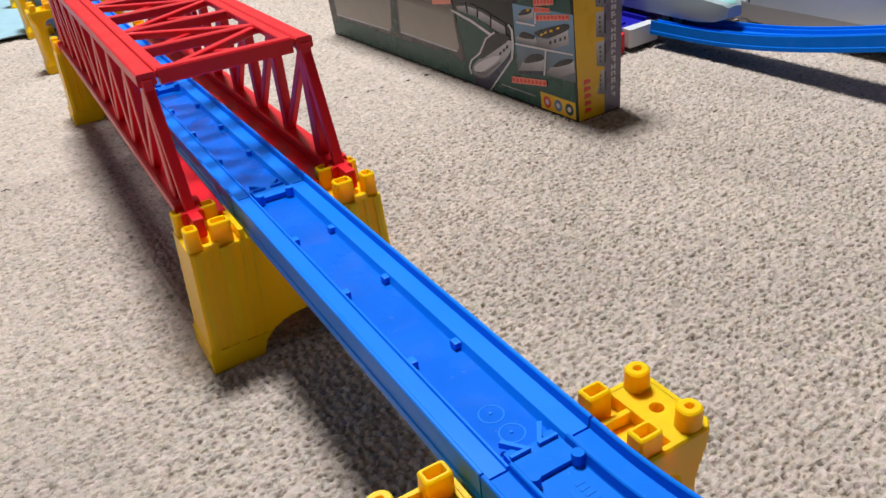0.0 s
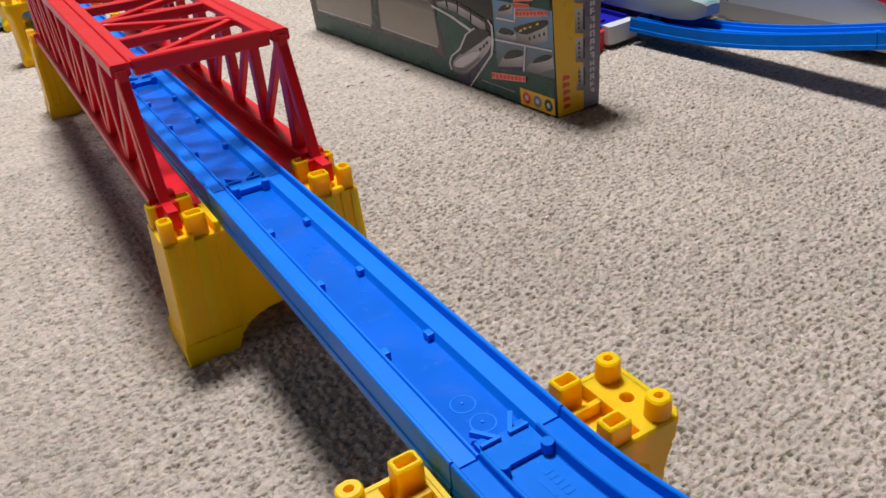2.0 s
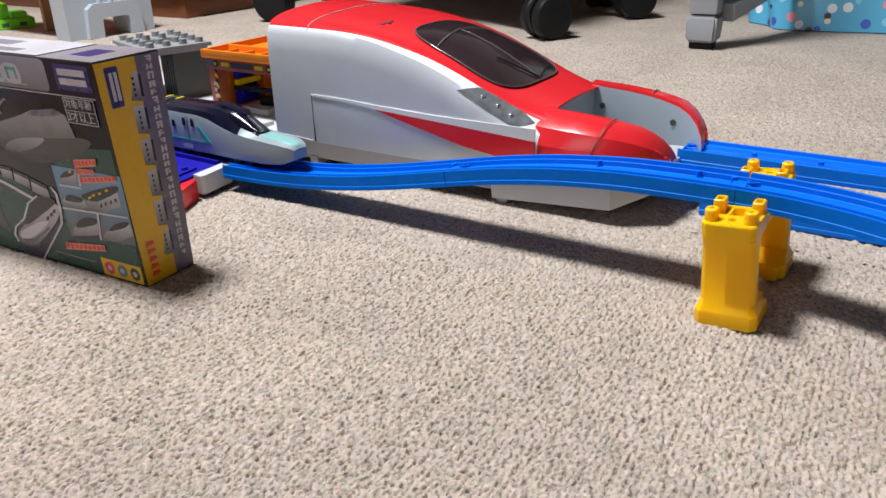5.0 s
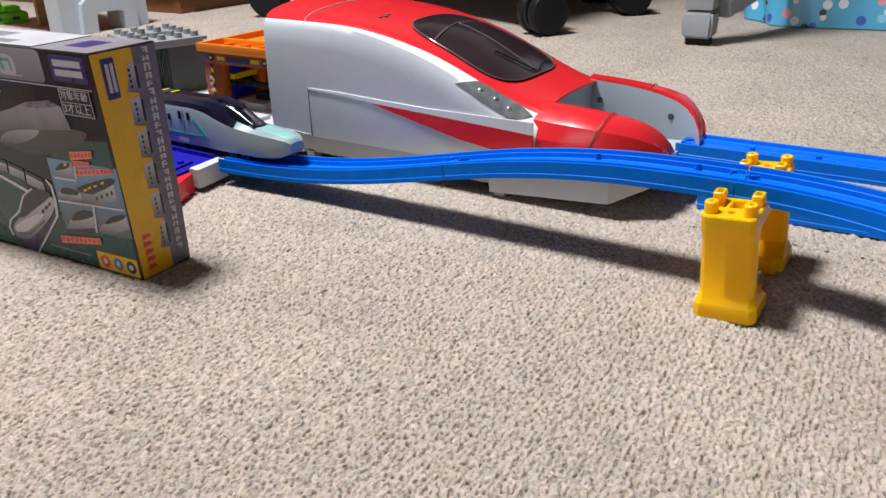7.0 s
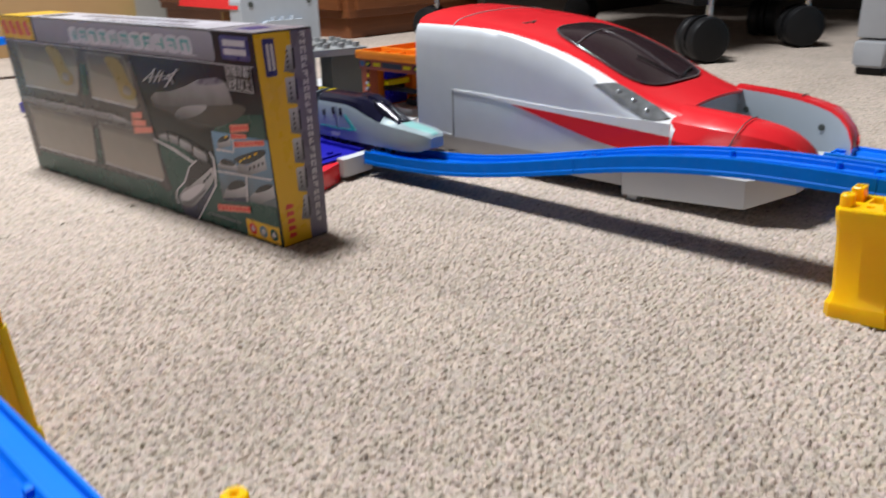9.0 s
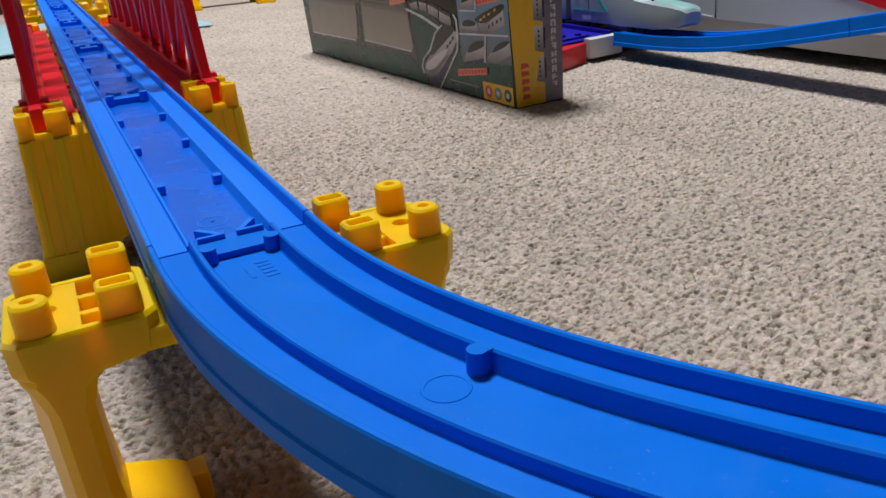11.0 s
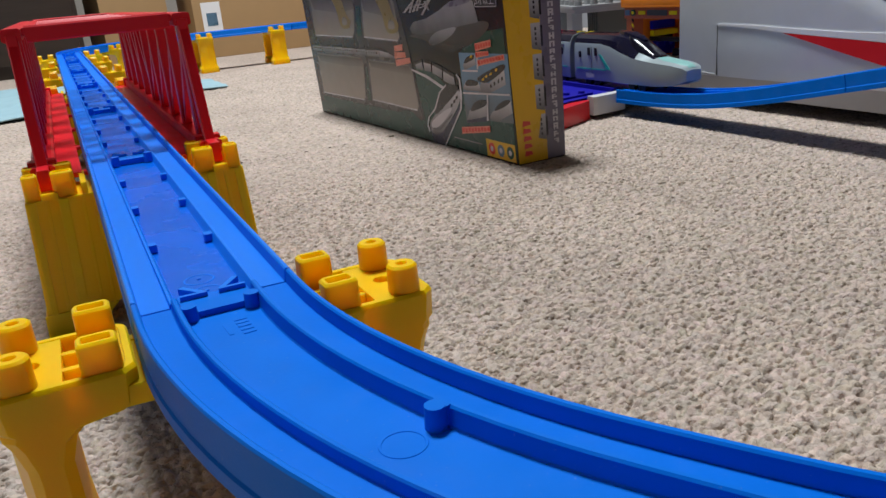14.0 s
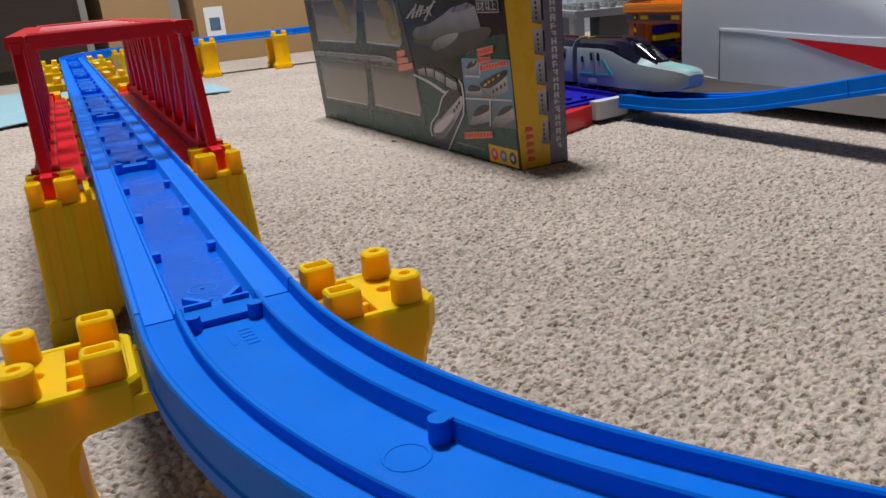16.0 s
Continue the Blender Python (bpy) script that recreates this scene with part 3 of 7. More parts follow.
SLOPE = [(0.0, H), (0.03, H), (0.08, 0.0712), (0.1285, 0.0665), (0.1735, 0.0595), (0.2115, 0.0515), (0.2495, 0.0432), (0.2865, 0.0356), (0.3235, 0.0292), (0.36, 0.0246), (0.4, 0.0222), (0.46, DECK)]


def slope_point(s):
    z = sum(lerp_table(SLOPE, s + d) * w for d, w in ((-0.02, 1), (-0.01, 2), (0, 3), (0.01, 2), (0.02, 1))) / 9
    return (FX - 0.006 * ease((s - 0.33) / 0.14), FY + s, z)


track("sloping_track", [slope_point(0.0004 + 0.2135 * i / 26) for i in range(27)], "blue toy track sloping down towards the station", (), ((0.03, 0.0080), (0.1, 0.0080)), (), True)
track("sloping_track", [slope_point(0.2145 + 0.241 * i / 26) for i in range(27)], "blue toy track sloping down towards the station", flip=True)
# tracks that leave the mouth of the large shell
for k in range(2):
    track("straight_track", [(0.637, 0.058 - k * UNIT - G, 0.0435), (0.637, 0.058 - (k + 1) * UNIT + G, 0.0435)], "blue plastic toy track leaving the open train shell", (0.0565, 0.108, 0.1595))
    track("straight_track", [(0.617, 0.03 - k * UNIT - G, 0.0095), (0.617, 0.03 - (k + 1) * UNIT + G, 0.0095)], "blue plastic toy track lying on carpet", (0.0565, 0.108, 0.1595))


# ---------------------------------------------------------------- piers
def hollow_block(bm, x0, x1, y0, y1, z0, z1, wall, deep, corner=0.0008, seg=2, mat=0):
    """A peg: a rounded block with a pocket in its top."""
    def ring(ins, z, c):
        a0, a1, b0, b1 = x0 + ins, x1 - ins, y0 + ins, y1 - ins
        c = min(c, (a1 - a0) / 2 - 1e-5, (b1 - b0) / 2 - 1e-5)
        pts = []
        for px_, py_, s in ((a1 - c, b1 - c, 0), (a0 + c, b1 - c, 90), (a0 + c, b0 + c, 180), (a1 - c, b0 + c, 270)):
            for i in range(seg + 2):
                w = radians(s + 90 * i / (seg + 1))
                pts.append((px_ + c * math.cos(w), py_ + c * math.sin(w), z))
        return pts
    loft(bm, [ring(-0.0002, z0, corner), ring(0, z1 - 0.0006, corner), ring(0.0005, z1, corner), ring(wall, z1, corner * 0.6), ring(wall + 0.0002, z1 - deep, corner * 0.6)])


def pier(x, y, rz, label):
    """Two legs on a joining beam, each leg with four pegs; the track lies between them."""
    t = thing("track_pier", label, "toy pier", "yellow track piers", (x, y, 0), rz)
    deck = 0.0675
    for s in (-1, 1):
        bm = bmesh.new()
        c = s * 0.0355
        rings = []
        # each ring: outer reach, ridge, half depth, inner reach, corner cut
        for z, ho, ridge, hd, hi_, q in ((0.0, 0.0140, 0.0, 0.0172, 0.0150, 0.0030), (0.0012, 0.0143, 0.0, 0.0176, 0.0152, 0.0034), (0.0088, 0.0141, 0.0, 0.0174, 0.0150, 0.0034), (0.0100, 0.0136, 0.0004, 0.0166, 0.0146, 0.0036),
                                         (0.0150, 0.0100, 0.0036, 0.0152, 0.0000, 0.0024), (0.030, 0.0102, 0.0036, 0.0150, -0.0012, 0.0022), (0.0490, 0.0106, 0.0036, 0.0147, -0.0014, 0.0022), (0.0545, 0.0122, 0.0024, 0.0146, 0.0004, 0.0024), (0.0570, 0.0136, 0.0010, 0.0146, 0.0034, 0.0026),
                                         (0.0582, 0.0140, 0.0006, 0.0146, 0.0138, 0.0034), (0.0594, 0.0148, 0.0, 0.0146, 0.0148, 0.0030), (deck - 0.0010, 0.0150, 0.0, 0.0148, 0.0150, 0.0026), (deck, 0.0145, 0.0, 0.0143, 0.0145, 0.0026),
                                         (deck, 0.0130, 0.0, 0.0128, 0.0130, 0.0022), (deck - 0.0052, 0.0128, 0.0, 0.0126, 0.0128, 0.0022)):
            rings.append([(c + s * a, b, z) for a, b in ((-hi_ + q, -hd), (ho - q, -hd), (ho, -hd + q), (ho + ridge, 0.0), (ho, hd - q), (ho - q, hd), (-hi_ + q, hd), (-hi_, hd - q), (-hi_, -hd + q))])
        loft(bm, rings)
        part("leg", bm, YELLOW, t, "", 25)
        for j in (-1, 1):
            bm = bmesh.new()
            box(bm, min(c - s * 0.0110, c - s * 0.0190), max(c - s * 0.0110, c - s * 0.0190), j * 0.0098 - 0.0040, j * 0.0098 + 0.0040, 0.0, 0.0098, 0.0008)
            part("foot_lug", bm, YELLOW, t, "", 40)
        for i in (-1, 1):
            for j in (-1, 1):
                bm = bmesh.new()
                px_, py_ = c + i * 0.0083, j * 0.0105
                if i == s:
                    hollow_block(bm, px_ - 0.0037, px_ + 0.0037, py_ - 0.0035, py_ + 0.0035, deck - 0.0056, 0.0745, 0.0022, 0.003, 0.0030, 4)
                else:
                    hollow_block(bm, px_ - 0.0042, px_ + 0.0042, py_ - 0.0031, py_ + 0.0031, deck - 0.0056, 0.0745, 0.0012, 0.004, 0.0011)
                part("peg", bm, YELLOW, t, "", 35)
        # the outer half of the deck is a plate with a round hole, the inner half open between ribs
        bm = bmesh.new()
        hx_, hy_, mid_ = 0.0066, 0.0127, c + s * 0.0064
        square = [(1, 0), (1, 0.5), (1, 1), (0.5, 1), (0, 1), (-0.5, 1), (-1, 1), (-1, 0.5), (-1, 0), (-1, -0.5), (-1, -1), (-0.5, -1), (0, -1), (0.5, -1), (1, -1), (1, -0.5)]
        disc = [(0.0023 * math.cos(math.atan2(b, a)), 0.0023 * math.sin(math.atan2(b, a))) for a, b in square]
        loft(bm, [[(mid_ + a * hx_, b * hy_, deck - 0.0054) for a, b in square], [(mid_ + a * hx_, b * hy_, deck - 0.0002) for a, b in square],
                  [(mid_ + a, b, deck - 0.0002) for a, b in disc], [(mid_ + a, b, deck - 0.0050) for a, b in disc]])
        part("deck_plate", bm, YELLOW, t)
        for j in (-1, 1):
            bm = bmesh.new()
            box(bm, min(c, c - s * 0.0129), max(c, c - s * 0.0129), j * 0.0046 - 0.0009, j * 0.0046 + 0.0009, deck - 0.0056, deck - 0.0008, 0.0002)
            part("deck_rib", bm, YELLOW, t)
        bm = bmesh.new()
        box(bm, min(c - s * 0.0118, c - s * 0.0129), max(c - s * 0.0118, c - s * 0.0129), -0.0127, 0.0127, deck - 0.0056, deck - 0.0002, 0.0002)
        part("deck_rib", bm, YELLOW, t)
    for j in (-1, 1):
        bm = bmesh.new()
        prism(bm, ((-0.0295, 0.0634), (0.0295, 0.0634), (0.0295, 0.0586), (0.0190, 0.0584), (-0.0190, 0.0584), (-0.0295, 0.0586)), 1, j * 0.0130 - 0.0014, j * 0.0130 + 0.0014)
        part("beam_side", bm, YELLOW, t)
    bm = bmesh.new()
    box(bm, -0.021, 0.021, -0.0113, 0.0113, 0.0605, 0.063)
    part("beam_top", bm, YELLOW, t)
    return t


base = pier(0, -0.001, 0, "tall yellow plastic toy track pier with pegs on carpet")
for x, y, rz in ((0.0632, -0.1645, 44), (0.2185, -0.2523, 83), (0.3972, -0.197, 131), (0, 4 * UNIT, 0), (0, 5 * UNIT, 0), (0, 6 * UNIT, 0),
                 (0.063, 6 * UNIT + 0.152, -45), (0.25, 1.5, -90), (0.395, 1.4925, -93), (0.582, 1.427, -135), (0.645, 1.275, 0)):
    copy_thing(base, pose(x, y, 0, 0, 0, rz))
# the one under the slope stands a little wider and leans
copy_thing(base, pose(FX + 0.001, FY - 0.006, 0.0) @ pose(0, 0, 0.07, -4.0) @ pose(0, 0, -0.07) @ Matrix.Diagonal((1.2, 1.07, 1.0, 1.0)))


# ---------------------------------------------------------------- red bridge with its piers
def bridge_pier(y0, sgn):
    """A wide hollow pier with fluted walls, an arched foot and clusters of pegs that hold the bridge's feet."""
    t = thing("bridge_pier", "tall wide yellow plastic bridge pier with an arched foot", "toy pier", "yellow bridge piers", (0, y0, 0))
    deck, d = 0.0635, 0.032
    arch = [(0.026 * math.cos(radians(w)), 0.017 * math.sin(radians(w))) for w in range(0, 181, 15)]
    bm = bmesh.new()
    prism(bm, [(0.0510, 0), (0.0506, 0.0112), (0.0498, 0.0118), (0.0472, deck), (-0.0472, deck), (-0.0498, 0.0118), (-0.0506, 0.0112), (-0.0510, 0)] + arch[::-1], 1, 0.0006, d - 0.0006)
    part("pier_wall", bm, YELLOW, t)
    for y in (0.0, d):
        for s in (-1, 1):
            bm = bmesh.new()
            yc = 0.0006 if y == 0 else d - 0.0006
            prism(bm, [(s * 0.0514, 0), (s * 0.0510, 0.0110), (s * 0.0497, 0.0116), (s * 0.0193, 0.0116), (s * 0.0232, 0.0078), (s * 0.0263, 0)], 1, yc - 0.0008, yc + 0.0008)
            part("foot_skirt", bm, YELLOW, t)
            for x, w in ((0.0445, 0.003), (0.0385, 0.0014), (0.032, 0.0042), (0.024, 0.0012), (0.019, 0.0012)):
                bm = bmesh.new()
                bar(bm, (s * (x + 0.0022), yc, 0.0112), (s * x, yc, deck - 0.0004), w, 0.0014, (0, 1, 0))
                part("flute", bm, YELLOW, t)
    for s in (-1, 1):
        for x, hw in ((0.0435, 0.0032), (0.0305, 0.0046)):
            for y in (0.0055, d - 0.0055):
                bm = bmesh.new()
                hollow_block(bm, s * x - hw, s * x + hw, y - 0.0035, y + 0.0035, deck - 0.001, 0.0745, 0.0011, 0.004, 0.0016)
                part("peg", bm, YELLOW, t, "", 35)
        bm = bmesh.new()
        box(bm, s * 0.0225 - 0.0012, s * 0.0225 + 0.0012, 0.001, d - 0.001, deck - 0.0005, 0.0685)
        part("track_stop", bm, YELLOW, t)
        for y in (0.0016, d - 0.0016):
            bm = bmesh.new()
            box(bm, s * 0.037 - 0.0035, s * 0.037 + 0.0035, y - 0.0014, y + 0.0014, deck - 0.0005, 0.0662, 0.0004)
            part("notch_sill", bm, YELLOW, t)
    return t


bridge_pier(0.192, 1)
bridge_pier(0.192 + 2 * UNIT + 0.012, 1)


def bridge(y0, y1):
    t = thing("truss_bridge", "red plastic toy truss bridge with lattice sides and roof", "toy bridge", "", (0, y0, 0))
    L = y1 - y0
    zb, zt, x = 0.0715, 0.1318, 0.0378
    a0, n = 0.033, 8
    step = (L - 2 * a0) / n
    for s in (-1, 1):
        barred("lower_chord", t, RED, (s * x, 0.008, zb), (s * x, L - 0.008, zb), 0.0105, 0.006)
        barred("lower_flange", t, RED, (s * (x - 0.0095), 0.012, zb - 0.0036), (s * (x - 0.0095), L - 0.012, zb - 0.0036), 0.0125, 0.0022)
        barred("upper_chord", t, RED, (s * x, a0 - 0.003, zt), (s * x, L - a0 + 0.003, zt), 0.0085, 0.006)
        barred("chord_ridge", t, RED, (s * (x - 0.0072), a0 - 0.002, zt + 0.0012), (s * (x - 0.0072), L - a0 + 0.002, zt + 0.0012), 0.0052, 0.0034)
        for k in range(n + 1):
            y = a0 + step * k
            wide = 0.0088 if k in (0, n) else 0.0074
            barred("post", t, RED, (s * x, y, zb), (s * x, y, zt), 0.0052, wide, (0, 1, 0))
            if k < n:
                lo, hi = (y, y + step) if k < n // 2 else (y + step, y)
                barred("diagonal", t, RED, (s * (x + 0.0004), hi, zb + 0.001), (s * (x + 0.0004), lo, zt - 0.001), 0.0050, 0.0036, (1, 0, 0))
        for e, sg in ((0.0, 1), (L, -1)):
            barred("end_post", t, RED, (s * x, e + sg * 0.011, zb), (s * x, e + sg * a0, zt), 0.0050, 0.0050, (1, 0, 0))
            bm = bmesh.new()
            box(bm, s * x - 0.0026, s * x + 0.0026, e + sg * 0.006 - 0.0085, e + sg * 0.006 + 0.0085, zb - 0.0062, zb + 0.0035, 0.0012)
            part("foot_lug", bm, RED, t, "", 40)
            bm = bmesh.new()
            box(bm, s * x - 0.0062, s * x + 0.0062, e + sg * 0.019 - 0.0035, e + sg * 0.019 + 0.0035, zb - 0.003, zb + 0.0046, 0.0008)
            part("foot_block", bm, RED, t, "", 40)
    m = 8
    rstep = (L - 2 * a0) / m
    for k in range(m + 1):
        y = a0 + rstep * k
        barred("roof_beam", t, RED, (-x + 0.006, y, zt), (x - 0.006, y, zt), 0.0058 if k in (0, m) else 0.0050, 0.0052 if k not in (0, m) else 0.0075)
        if k < m:
            s = 1 if k % 2 else -1
            barred("roof_brace", t, RED, (s * (x - 0.007), y + 0.001, zt), (-s * (x - 0.007), y + rstep - 0.001, zt), 0.0042, 0.0036)
            barred("roof_brace", t, RED, (-s * (x - 0.007), y + 0.004, zt - 0.0015), (-s * (x - 0.007) + s * 0.034, y + rstep * 0.5, zt - 0.0015), 0.0034, 0.0030)
    for k in range(5):
        y = 0.05 + (L - 0.1) * k / 4
        barred("floor_beam", t, RED, (-x + 0.004, y, zb - 0.0098), (x - 0.004, y, zb - 0.0098), 0.006, 0.0022)
    return t


bridge(0.205, 0.205 + 2 * UNIT + 0.012)

# ---------------------------------------------------------------- printed product box
BL_, BD, BH = 0.414, 0.044, 0.155
t = thing("product_box", "printed cardboard toy train box with clear windows, standing on carpet", "box", "", m=pose(0.2755, 0.322, 0, 0, 0, 3.2))


def plate(name, parent, material, pts, off, thick=0.0005, label=""):
    """A thin printed or glued sheet on the long face: pts are (along, up)."""
    bm = bmesh.new()
    off, thick = off * 0.3, thick * 0.25 if thick < 0.0008 else thick * 0.6
    prism(bm, pts, 0, -off - thick, -off)
    return part(name, bm, material, parent, label)


def rounded(pts, n=5):
    """A closed outline drawn smoothly through the points."""
    out, m = [], len(pts)
    for i in range(m):
        p0, p1, p2, p3 = (pts[(i + j - 1) % m] for j in range(4))
        for k in range(n):
            f = k / n
            out.append(tuple(0.5 * (2 * b + (c - a) * f + (2 * a - 5 * b + 4 * c - d) * f * f + (3 * b - a - 3 * c + d) * f ** 3) for a, b, c, d in zip(p0, p1, p2, p3)))
    return out


def rect(u0, u1, v0, v1, r=0.0, n=4):
    if not r:
        return [(u0, v0), (u1, v0), (u1, v1), (u0, v1)]
    pts = []
    for cu, cv, s in ((u1 - r, v1 - r, 0), (u0 + r, v1 - r, 90), (u0 + r, v0 + r, 180), (u1 - r, v0 + r, 270)):
        pts += [(cu + r * math.cos(radians(s + 90 * i / n)), cv + r * math.sin(radians(s + 90 * i / n))) for i in range(n + 1)]
    return pts


bm = bmesh.new()
box(bm, 0, BD, 0, BL_, 0, BH, 0.0012)
carton = part("carton", bm, PRINT_BACK, t, "charcoal printed carton", 30)
plate("green_panel", carton, CARD_GREEN, [(0.002, 0.002), (0.4115, 0.002), (0.4115, 0.03), (0.27, 0.03), (0.157, 0.03), (0.150, 0.0665), (0.128, 0.0655), (0.106, 0.0575), (0.09, 0.046), (0.072, 0.05), (0.070, 0.078), (0.05, 0.095), (0.002, 0.1)], 0.0002)
plate("header_panel", carton, PRINT_HEAD, rect(0.047, 0.338, 0.1335, 0.1545, 0.004), 0.0006, label="silver-grey header panel")
plate("logo_panel", carton, CARD_YELLOW, rect(0.342, 0.4125, 0.134, 0.1545), 0.0006)
for k in range(4):
    plate("logo_mark", carton, CARD_RED, [(0.347 + k * 0.016, 0.138), (0.357 + k * 0.016, 0.138), (0.36 + k * 0.016, 0.150), (0.352 + k * 0.016, 0.151)], 0.0011)
plate("badge", carton, CARD_BLUE, rect(0.005, 0.0385, 0.136, 0.1525, 0.002), 0.0007)
for v in (0.1395, 0.1455):
    plate("badge_mark", carton, CARD_LIGHT, rect(0.009, 0.035, v, v + 0.0042), 0.0012)
# words of the header, too small to read
for k in range(11):
    u = 0.078 + k * 0.0175
    w = 0.0125
    plate("title_mark", carton, CARD_LIGHT, rounded([(u - 0.002, 0.1372), (u + w + 0.001, 0.1375), (u + w + 0.0015, 0.1482), (u - 0.001, 0.1488)]), 0.0012)
    for q, (a, b, c, d) in enumerate(((0.0, 0.139, 0.0028, 0.1475), (0.001, 0.1448, 0.0115, 0.1475), (0.0085 - 0.004 * (k % 3), 0.1388, 0.0115 - 0.004 * (k % 3), 0.1462), (0.003, 0.1412, 0.0105, 0.1428))):
        if (k + q) % 4 != 3:
            plate("title_stroke", carton, CARD_TEAL, [(u + a, b), (u + c - 0.0005, b + 0.0004), (u + c, d), (u + a + 0.0008, d - 0.0004)], 0.0016 + 0.0002 * q)
plate("title_line", carton, CARD_LIGHT, rect(0.07, 0.275, 0.1362, 0.1368), 0.0012)
plate("divider_line", carton, CARD_LIGHT, rect(0.004, 0.41, 0.1318, 0.1325), 0.0007)
def stroke(a, b):
    bm = bmesh.new()
    bar(bm, (-0.0008, *a), (-0.0008, *b), 0.0006, 0.0016, (1, 0, 0))
    return part("scrawl", bm, CARD_LIGHT, carton)


# four windows with the moulded tray behind clear film, its shade painted in darker tones
plate("window_surround", carton, CARD_TAUPE, [(0.4115, 0.1312), (0.1715, 0.1312), (0.157, 0.074), (0.146, 0.020), (0.160, 0.016), (0.4115, 0.0135)], 0.0006)
for k, quad in enumerate(([(0.388, 0.088), (0.282, 0.088), (0.2745, 0.095), (0.262, 0.1275), (0.268, 0.1305), (0.386, 0.1305)], [(0.252, 0.0885), (0.178, 0.0868), (0.1725, 0.091), (0.174, 0.119), (0.182, 0.1285), (0.243, 0.1285)],
                          [(0.396, 0.024), (0.279, 0.0255), (0.274, 0.029), (0.265, 0.064), (0.27, 0.0685), (0.394, 0.0685)], [(0.256, 0.0275), (0.158, 0.0262), (0.154, 0.031), (0.157, 0.062), (0.163, 0.0665), (0.250, 0.0672)])):
    cu, cv = sum(a for a, _ in quad) / 6, sum(b for _, b in quad) / 6
    w = plate("window_frame", carton, CARD_MID, [(cu + (a - cu) * 1.03, cv + (b - cv) * 1.06) for a, b in quad], 0.0011)
    plate("tray", w, PRINT_TRAY, quad, 0.0016)
    plate("tray_edge", w, CARD_LIGHT, [(quad[0][0], quad[0][1]), (quad[1][0], quad[1][1]), (quad[1][0], quad[1][1] + 0.0011), (quad[0][0], quad[0][1] + 0.0011)], 0.0021)
    plate("tray_shade", w, PRINT_SHADE, [(quad[5][0], quad[5][1] - 0.001), (quad[4][0], quad[4][1] - 0.001), (quad[3][0] + 0.002, quad[3][1] - (0.012 if k < 2 else 0.004)), (cu, cv + (0.002 if k < 2 else 0.012)), (quad[0][0] - 0.01, cv + (0.006 if k < 2 else 0.014))], 0.0021)
    if k < 2:
        plate("tray_toy", w, CARD_OLIVE, rounded([(cu - 0.004, cv - 0.012), (cu - 0.022, cv - 0.013), (cu - 0.030, cv - 0.006), (cu - 0.022, cv + 0.001), (cu - 0.012, cv + 0.018), (cu + 0.012, cv + 0.019), (cu + 0.002, cv + 0.004)], 4), 0.0026)
        plate("tray_toy", w, PRINT_TRAY, rounded([(cu - 0.008, cv - 0.009), (cu - 0.020, cv - 0.0095), (cu - 0.022, cv - 0.004), (cu - 0.012, cv - 0.002)], 4), 0.0031)
for pts in ([(0.2575, 0.090), (0.2685, 0.090), (0.262, 0.118), (0.252, 0.118)], [(0.262, 0.026), (0.270, 0.026), (0.262, 0.060), (0.258, 0.060)], [(0.146, 0.014), (0.40, 0.014), (0.40, 0.0205), (0.20, 0.021), (0.182, 0.0245), (0.168, 0.0235)]):
    plate("green_strip", carton, CARD_GREEN, pts, 0.0011)
# band of small train cars between the windows
for k in range(6):
    u = 0.2235 + k * 0.0305
    car = plate("printed_car", carton, PRINT_BODY, [(u, 0.0712), (u + 0.029, 0.0708), (u + 0.029, 0.0785), (u + 0.0005, 0.0792)], 0.0012)
    plate("car_roof", car, CARD_DARK, [(u, 0.0772), (u + 0.029, 0.0765), (u + 0.029, 0.0787), (u + 0.0005, 0.0794)], 0.0017)
    for q in range(4):
        plate("car_window", car, CARD_DARK, rect(u + 0.004 + q * 0.006, u + 0.0065 + q * 0.006, 0.0740, 0.0756), 0.0017)
nose = plate("printed_car", carton, PRINT_BODY, [(0.222, 0.0712), (0.222, 0.0790), (0.212, 0.0785), (0.198, 0.0745), (0.188, 0.0725), (0.188, 0.0708)], 0.0012)
plate("car_roof", nose, CARD_DARK, [(0.222, 0.0772), (0.222, 0.0792), (0.212, 0.0787), (0.203, 0.0758)], 0.0017)
plate("red_flash", carton, CARD_SALMON, [(0.1865, 0.0825), (0.1689, 0.0846), (0.1701, 0.079), (0.1875, 0.0773)], 0.0024)
plate("red_flash", carton, CARD_SALMON, [(0.1878, 0.0768), (0.1653, 0.0777), (0.1652, 0.0731), (0.1891, 0.071)], 0.0024)
plate("red_flash", carton, CARD_SALMON, [(0.1879, 0.0702), (0.1575, 0.0732), (0.1573, 0.0686), (0.1878, 0.0641)], 0.0024)
# the large printed train nose
nose = plate("printed_underside", carton, PRINT_DUSK, rounded([(0.1511, 0.0916), (0.1231, 0.0886), (0.0918, 0.0804), (0.0639, 0.084), (0.0347, 0.0927), (0.0196, 0.1025), (0.0343, 0.1047), (0.0771, 0.1007), (0.1312, 0.0947)], 4), 0.001)
plate("nose_light", nose, PRINT_NOSE, [(0.1494, 0.0984), (0.141, 0.1036), (0.1167, 0.1065), (0.0936, 0.1125), (0.0746, 0.1188), (0.05, 0.1222), (0.039, 0.119), (0.0354, 0.1085), (0.0345, 0.1039), (0.0577, 0.1013), (0.1048, 0.0955), (0.1319, 0.0933), (0.147, 0.0938)], 0.0015)
